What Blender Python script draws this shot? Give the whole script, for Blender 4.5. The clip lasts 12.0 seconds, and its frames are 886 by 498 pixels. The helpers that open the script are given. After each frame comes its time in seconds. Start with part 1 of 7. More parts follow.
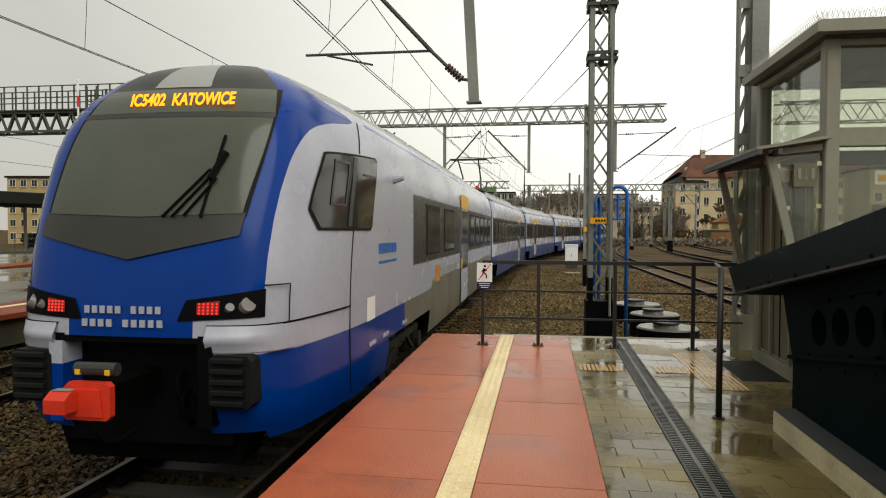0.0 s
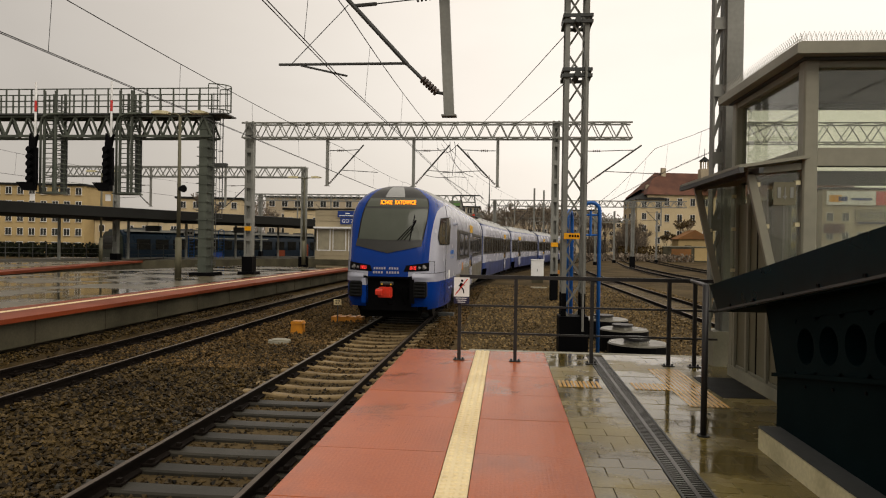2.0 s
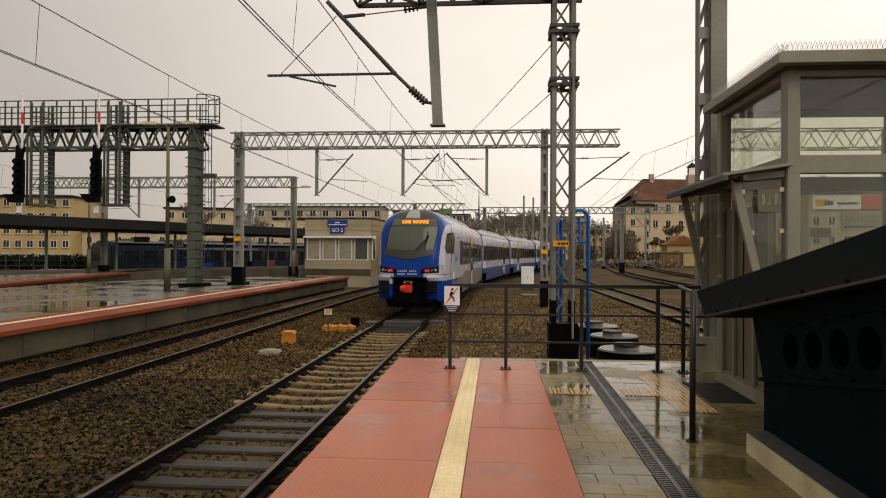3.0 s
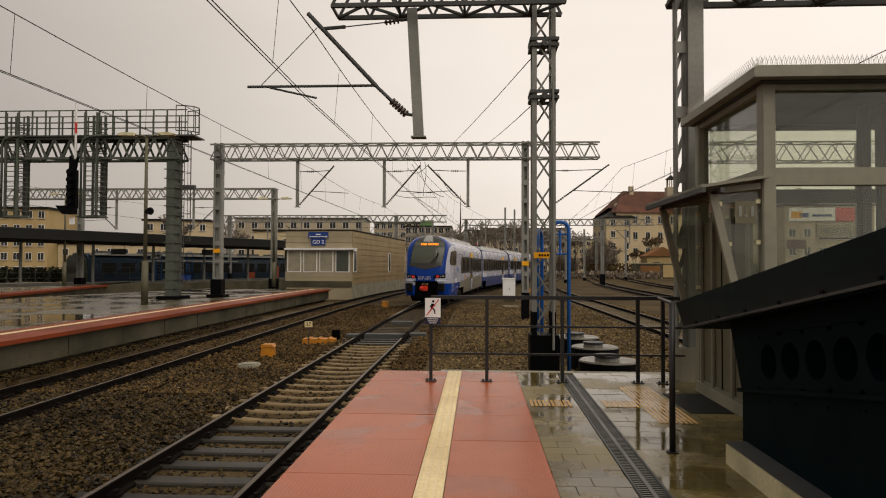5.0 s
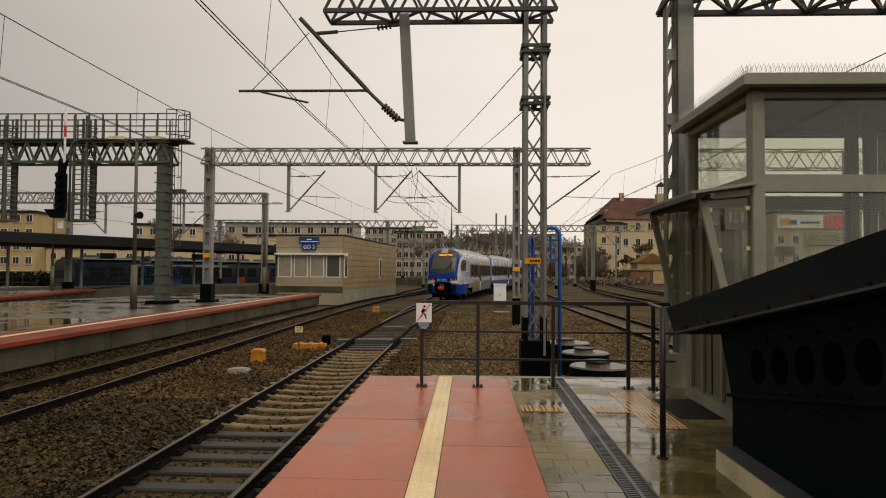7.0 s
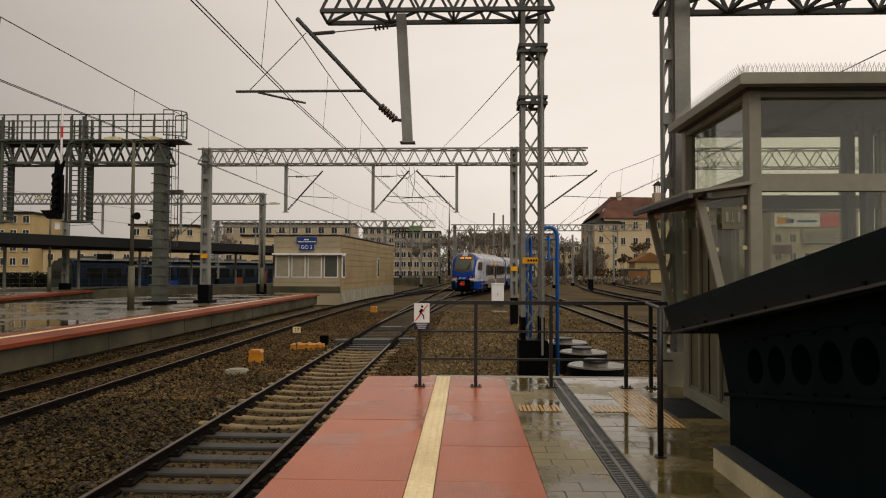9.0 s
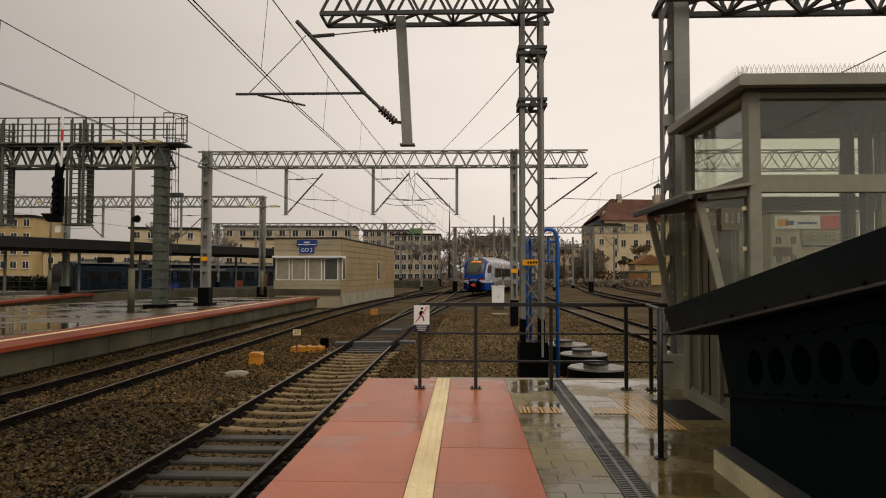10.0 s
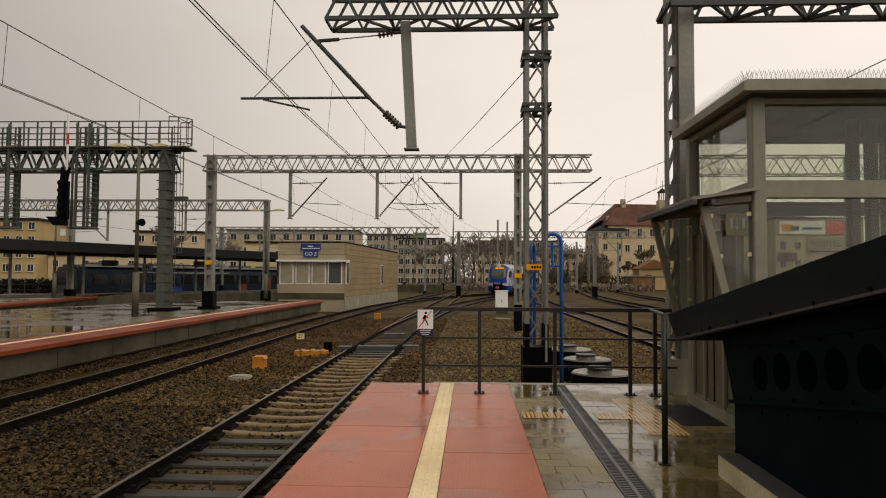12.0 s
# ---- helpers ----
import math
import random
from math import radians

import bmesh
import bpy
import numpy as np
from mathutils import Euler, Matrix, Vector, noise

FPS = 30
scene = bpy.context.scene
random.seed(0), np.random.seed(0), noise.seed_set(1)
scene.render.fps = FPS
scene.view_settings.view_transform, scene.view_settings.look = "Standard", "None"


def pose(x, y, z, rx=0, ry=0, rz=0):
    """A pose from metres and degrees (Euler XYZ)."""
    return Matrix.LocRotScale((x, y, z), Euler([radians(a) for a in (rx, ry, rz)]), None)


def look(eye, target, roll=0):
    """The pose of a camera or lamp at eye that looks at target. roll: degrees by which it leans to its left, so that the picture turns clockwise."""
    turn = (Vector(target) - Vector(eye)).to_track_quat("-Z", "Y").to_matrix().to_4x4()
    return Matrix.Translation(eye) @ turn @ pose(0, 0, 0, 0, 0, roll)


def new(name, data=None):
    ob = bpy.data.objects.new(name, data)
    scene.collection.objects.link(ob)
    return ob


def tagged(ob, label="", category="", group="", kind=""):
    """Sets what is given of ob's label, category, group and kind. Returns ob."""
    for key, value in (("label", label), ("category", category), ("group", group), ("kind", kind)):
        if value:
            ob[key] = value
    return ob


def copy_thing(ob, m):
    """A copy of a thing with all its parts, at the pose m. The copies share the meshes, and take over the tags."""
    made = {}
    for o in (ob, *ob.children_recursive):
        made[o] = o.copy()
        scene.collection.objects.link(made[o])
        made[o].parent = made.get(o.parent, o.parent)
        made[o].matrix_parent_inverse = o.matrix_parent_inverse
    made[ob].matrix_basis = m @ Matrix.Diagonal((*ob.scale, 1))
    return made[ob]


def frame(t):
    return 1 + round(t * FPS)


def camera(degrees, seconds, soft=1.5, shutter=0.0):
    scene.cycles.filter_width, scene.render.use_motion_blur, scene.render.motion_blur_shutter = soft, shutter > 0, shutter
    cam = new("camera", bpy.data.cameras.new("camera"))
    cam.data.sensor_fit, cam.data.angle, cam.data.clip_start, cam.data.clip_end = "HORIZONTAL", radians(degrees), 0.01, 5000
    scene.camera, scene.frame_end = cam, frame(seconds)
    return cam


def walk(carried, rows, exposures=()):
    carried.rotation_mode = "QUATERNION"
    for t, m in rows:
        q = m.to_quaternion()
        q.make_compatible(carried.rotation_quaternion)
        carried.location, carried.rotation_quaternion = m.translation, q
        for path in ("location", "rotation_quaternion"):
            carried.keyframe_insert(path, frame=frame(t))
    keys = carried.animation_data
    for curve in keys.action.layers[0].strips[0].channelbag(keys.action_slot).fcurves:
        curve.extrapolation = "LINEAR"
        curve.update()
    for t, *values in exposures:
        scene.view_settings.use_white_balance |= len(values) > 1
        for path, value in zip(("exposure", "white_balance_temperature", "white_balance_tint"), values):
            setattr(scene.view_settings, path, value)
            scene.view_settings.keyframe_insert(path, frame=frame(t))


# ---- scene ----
import functools

cam = camera(67.6, 12.0, soft=1.1)
PATH = [
    (0, (0.164, -0.054, 1.551), (-0.132, 1.923, 1.497), 0.2),
    (0.5, (0.048, -0.005, 1.572), (-0.186, 1.981, 1.529), 0.9),
    (1, (-0.023, 0.05, 1.567), (-0.216, 2.04, 1.533), 0.2),
    (1.5, (-0.035, 0.051, 1.557), (-0.225, 2.042, 1.539), 0.7),
    (2, (-0.025, 0.04, 1.552), (-0.214, 2.031, 1.54), 0.9),
    (2.5, (-0.017, 0.017, 1.569), (-0.197, 2.009, 1.564), 0.7),
    (3, (-0.017, -0.004, 1.568), (-0.177, 1.99, 1.58), 0.3),
    (5, (-0.005, 0.018, 1.568), (-0.11, 2.015, 1.616), 0.2),
    (5.5, (-0.005, 0.012, 1.567), (-0.11, 2.008, 1.626), 0.5),
    (6, (-0.012, -0.001, 1.572), (-0.097, 1.996, 1.633), 0.6),
    (6.5, (-0.007, 0.004, 1.568), (-0.085, 2.002, 1.638), 0.6),
    (7, (-0.009, 0.018, 1.561), (-0.087, 2.015, 1.626), 0.4),
    (9, (-0.008, 0.013, 1.567), (-0.079, 2.01, 1.631), 0.2),
    (9.5, (-0.008, 0.021, 1.562), (-0.076, 2.019, 1.63), 0.1),
    (10, (-0.001, 0.016, 1.557), (-0.073, 2.013, 1.629), 0.1),
    (10.5, (-0.004, -0.006, 1.566), (-0.073, 1.991, 1.643), 0.2),
    (11, (-0.003, 0.015, 1.565), (-0.074, 2.012, 1.648), -0.0),
    (11.5, (-0.008, 0.017, 1.564), (-0.087, 2.014, 1.649), 0.1),
    (12, (-0.005, 0.015, 1.559), (-0.088, 2.011, 1.644), 0.3),
]
walk(cam, [(t, look(eye, aim, roll)) for t, eye, aim, roll in PATH],
     exposures=[(0.0, 0.46, 6750, 2), (0.5, 0.36, 6850, 4), (1.0, 0.28, 6950, 6), (1.5, 0.25, 7100, 8), (2.5, 0.2, 7200, 11), (3.2, 0.16, 7250, 12), (5.5, 0.0, 7250, 12), (9.0, -0.04, 7250, 12), (12.0, -0.04, 7250, 12)])

# ---- sky and sun: a low grey winter overcast ----
world = bpy.data.worlds.new("overcast_sky")
scene.world = world
world.use_nodes = True
wn, wl = world.node_tree.nodes, world.node_tree.links
wn.clear()
w_out = wn.new("ShaderNodeOutputWorld")
w_bg = wn.new("ShaderNodeBackground")
w_sky = wn.new("ShaderNodeTexSky")
w_sky.sky_type, w_sky.sun_disc = "NISHITA", False
w_sky.sun_elevation, w_sky.sun_rotation = radians(40), radians(60)
w_sky.air_density, w_sky.dust_density = 1.0, 6.0
w_co = wn.new("ShaderNodeTexCoord")
w_map = wn.new("ShaderNodeMapping")
w_map.inputs["Scale"].default_value = (1.0, 1.0, 3.0)
w_noise = wn.new("ShaderNodeTexNoise")
w_noise.inputs["Scale"].default_value = 1.6
w_noise.inputs["Detail"].default_value = 5
w_ramp = wn.new("ShaderNodeValToRGB")
w_ramp.color_ramp.elements[0].position, w_ramp.color_ramp.elements[0].color = 0.3, (7.9, 7.5, 7.2, 1)
w_ramp.color_ramp.elements[1].position, w_ramp.color_ramp.elements[1].color = 0.7, (8.9, 8.6, 8.4, 1)
# the cloud is thinner towards the hidden sun
w_dot = wn.new("ShaderNodeVectorMath")
w_dot.operation = "DOT_PRODUCT"
w_dot.inputs[1].default_value = (0.82, 0.25, 0.45)
w_glow = wn.new("ShaderNodeMapRange")
w_glow.inputs["From Min"].default_value, w_glow.inputs["From Max"].default_value = -0.19, 0.42
w_glow.inputs["To Min"].default_value, w_glow.inputs["To Max"].default_value = 0.54, 1.07
w_thin = wn.new("ShaderNodeMixRGB")
w_thin.blend_type = "MULTIPLY"
w_thin.inputs["Fac"].default_value = 1.0
wl.new(w_co.outputs["Generated"], w_dot.inputs[0])
wl.new(w_dot.outputs["Value"], w_glow.inputs["Value"])
wl.new(w_ramp.outputs["Color"], w_thin.inputs["Color1"])
wl.new(w_glow.outputs["Result"], w_thin.inputs["Color2"])
w_mix = wn.new("ShaderNodeMixRGB")
w_mix.inputs["Fac"].default_value = 0.93
wl.new(w_co.outputs["Generated"], w_map.inputs["Vector"])
wl.new(w_map.outputs["Vector"], w_noise.inputs["Vector"])
wl.new(w_noise.outputs["Fac"], w_ramp.inputs["Fac"])
wl.new(w_sky.outputs["Color"], w_mix.inputs["Color1"])
wl.new(w_thin.outputs["Color"], w_mix.inputs["Color2"])
wl.new(w_mix.outputs["Color"], w_bg.inputs["Color"])
w_bg.inputs["Strength"].default_value = 0.1
wl.new(w_bg.outputs["Background"], w_out.inputs["Surface"])

sun = new("sun", bpy.data.lights.new("sun", "SUN"))
sun.data.energy, sun.data.angle, sun.data.color = 1.2, radians(45), (1.0, 0.97, 0.93)
sun.matrix_world = look((0, 0, 0), (-0.35, 0.60, -0.72))

# ---- materials ----
def mat(name, color, rough=0.6, metal=0.0, vary=0.12, scale=3.0, fine=60.0, bump=0.0, bscale=80.0, wet=0.0, piece=0.0,
        second=None, patch=0.5, emit=0.0, spec=0.5, soak_to=0.62):
    """A surface with grain and stains at two scales. wet: share of the patches that are slick. second: colour of the stains."""
    m = bpy.data.materials.new(name)
    m.use_nodes = True
    n, l = m.node_tree.nodes, m.node_tree.links
    b = n["Principled BSDF"]
    co = n.new("ShaderNodeTexCoord")
    big, small = n.new("ShaderNodeTexNoise"), n.new("ShaderNodeTexNoise")
    big.inputs["Scale"].default_value, big.inputs["Detail"].default_value = scale, 4
    small.inputs["Scale"].default_value, small.inputs["Detail"].default_value = fine, 3
    # loose pieces share their meshes, so their stains follow the place instead
    where = n.new("ShaderNodeNewGeometry").outputs["Position"] if piece else co.outputs["Object"]
    for q in (big, small):
        l.new(where, q.inputs["Vector"])
    base = n.new("ShaderNodeMixRGB")
    base.blend_type = "MIX"
    c2 = second or tuple(c * (1 - 2.2 * vary) for c in color)
    base.inputs["Color1"].default_value = (*color, 1)
    base.inputs["Color2"].default_value = (*c2, 1)
    ramp = n.new("ShaderNodeMapRange")
    ramp.inputs["From Min"].default_value, ramp.inputs["From Max"].default_value = patch - 0.12, patch + 0.2
    l.new(big.outputs["Fac"], ramp.inputs["Value"])
    l.new(ramp.outputs["Result"], base.inputs["Fac"])
    grain = n.new("ShaderNodeMixRGB")
    grain.blend_type = "MULTIPLY"
    grain.inputs["Fac"].default_value = 1.0
    g2 = n.new("ShaderNodeMapRange")
    g2.inputs["To Min"].default_value, g2.inputs["To Max"].default_value = 1 - 2 * vary, 1 + 2 * vary
    l.new(small.outputs["Fac"], g2.inputs["Value"])
    l.new(base.outputs["Color"], grain.inputs["Color1"])
    l.new(g2.outputs["Result"], grain.inputs["Color2"])
    last = grain
    if piece:
        info = n.new("ShaderNodeObjectInfo")
        geo = n.new("ShaderNodeNewGeometry")
        add = n.new("ShaderNodeMath")
        l.new(info.outputs["Random"], add.inputs[0])
        l.new(geo.outputs["Random Per Island"], add.inputs[1])
        wrap = n.new("ShaderNodeMath")
        wrap.operation = "FRACT"
        l.new(add.outputs[0], wrap.inputs[0])
        p2 = n.new("ShaderNodeMapRange")
        p2.inputs["To Min"].default_value, p2.inputs["To Max"].default_value = 1 - piece, 1 + piece
        l.new(wrap.outputs[0], p2.inputs["Value"])
        last = n.new("ShaderNodeMixRGB")
        last.blend_type = "MULTIPLY"
        last.inputs["Fac"].default_value = 1.0
        l.new(grain.outputs["Color"], last.inputs["Color1"])
        l.new(p2.outputs["Result"], last.inputs["Color2"])
    l.new(last.outputs["Color"], b.inputs["Base Color"])
    b.inputs["Metallic"].default_value = metal
    b.inputs["Specular IOR Level"].default_value = spec
    r2 = n.new("ShaderNodeMapRange")
    if wet:
        r2.inputs["From Min"].default_value, r2.inputs["From Max"].default_value = 0.23 + wet * 0.24, 0.33 + wet * 0.24
        r2.inputs["To Min"].default_value, r2.inputs["To Max"].default_value = 0.06, rough
        wetn = n.new("ShaderNodeTexNoise")
        wetn.inputs["Scale"].default_value, wetn.inputs["Detail"].default_value = scale * 0.9, 5
        l.new(where, wetn.inputs["Vector"])
        l.new(wetn.outputs["Fac"], r2.inputs["Value"])
    else:
        r2.inputs["To Min"].default_value, r2.inputs["To Max"].default_value = max(0.02, rough - 0.12), min(1, rough + 0.12)
        l.new(big.outputs["Fac"], r2.inputs["Value"])
    l.new(r2.outputs["Result"], b.inputs["Roughness"])
    if wet:
        # soaked patches are deeper in colour than dry ones
        soak = n.new("ShaderNodeMapRange")
        soak.inputs["From Min"].default_value, soak.inputs["From Max"].default_value = 0.06, rough
        soak.inputs["To Min"].default_value, soak.inputs["To Max"].default_value = soak_to, 1.08
        l.new(r2.outputs["Result"], soak.inputs["Value"])
        deep = n.new("ShaderNodeMixRGB")
        deep.blend_type = "MULTIPLY"
        deep.inputs["Fac"].default_value = 1.0
        l.new(last.outputs["Color"], deep.inputs["Color1"])
        l.new(soak.outputs["Result"], deep.inputs["Color2"])
        l.new(deep.outputs["Color"], b.inputs["Base Color"])
    if bump:
        bn = n.new("ShaderNodeTexNoise")
        bn.inputs["Scale"].default_value, bn.inputs["Detail"].default_value = bscale, 4
        l.new(where, bn.inputs["Vector"])
        bu = n.new("ShaderNodeBump")
        bu.inputs["Strength"].default_value, bu.inputs["Distance"].default_value = bump, 0.01
        l.new(bn.outputs["Fac"], bu.inputs["Height"])
        if wet:
            # standing water lies smooth over the grain
            flat = n.new("ShaderNodeMapRange")
            flat.inputs["From Min"].default_value, flat.inputs["From Max"].default_value = 0.06, rough
            flat.inputs["To Min"].default_value, flat.inputs["To Max"].default_value = bump * 0.12, bump * 1.3
            l.new(r2.outputs["Result"], flat.inputs["Value"])
            l.new(flat.outputs["Result"], bu.inputs["Strength"])
        l.new(bu.outputs["Normal"], b.inputs["Normal"])
    if emit:
        b.inputs["Emission Color"].default_value = (*color, 1)
        b.inputs["Emission Strength"].default_value = emit
    return m


def glass(name, color, rough=0.03, alpha=0.35):
    """Clear glazing: a tinted pane that lets light through and mirrors at its surface."""
    m = bpy.data.materials.new(name)
    m.use_nodes = True
    n, l = m.node_tree.nodes, m.node_tree.links
    b = n["Principled BSDF"]
    clear = n.new("ShaderNodeBsdfTransparent")
    clear.inputs["Color"].default_value = (*color, 1)
    shine = n.new("ShaderNodeBsdfGlossy")
    shine.inputs["Roughness"].default_value = rough
    # thin pane: the same weak mirror from both of its faces, strong only at a glance
    slant = n.new("ShaderNodeLayerWeight")
    slant.inputs["Blend"].default_value = 0.5
    power = n.new("ShaderNodeMath")
    power.operation = "POWER"
    power.inputs[1].default_value = 4.0
    l.new(slant.outputs["Facing"], power.inputs[0])
    fres = n.new("ShaderNodeMapRange")
    fres.inputs["To Min"].default_value, fres.inputs["To Max"].default_value = 0.05, 0.8
    l.new(power.outputs["Value"], fres.inputs["Value"])
    both = n.new("ShaderNodeMixShader")
    l.new(fres.outputs["Result"], both.inputs["Fac"])
    l.new(clear.outputs["BSDF"], both.inputs[1])
    l.new(shine.outputs["BSDF"], both.inputs[2])
    dirt = n.new("ShaderNodeMixShader")
    dirt.inputs["Fac"].default_value = alpha
    b.inputs["Base Color"].default_value = (0.55, 0.55, 0.48, 1)
    b.inputs["Roughness"].default_value = 0.25
    l.new(both.outputs["Shader"], dirt.inputs[1])
    l.new(b.outputs["BSDF"], dirt.inputs[2])
    l.new(dirt.outputs["Shader"], n["Material Output"].inputs["Surface"])
    return m


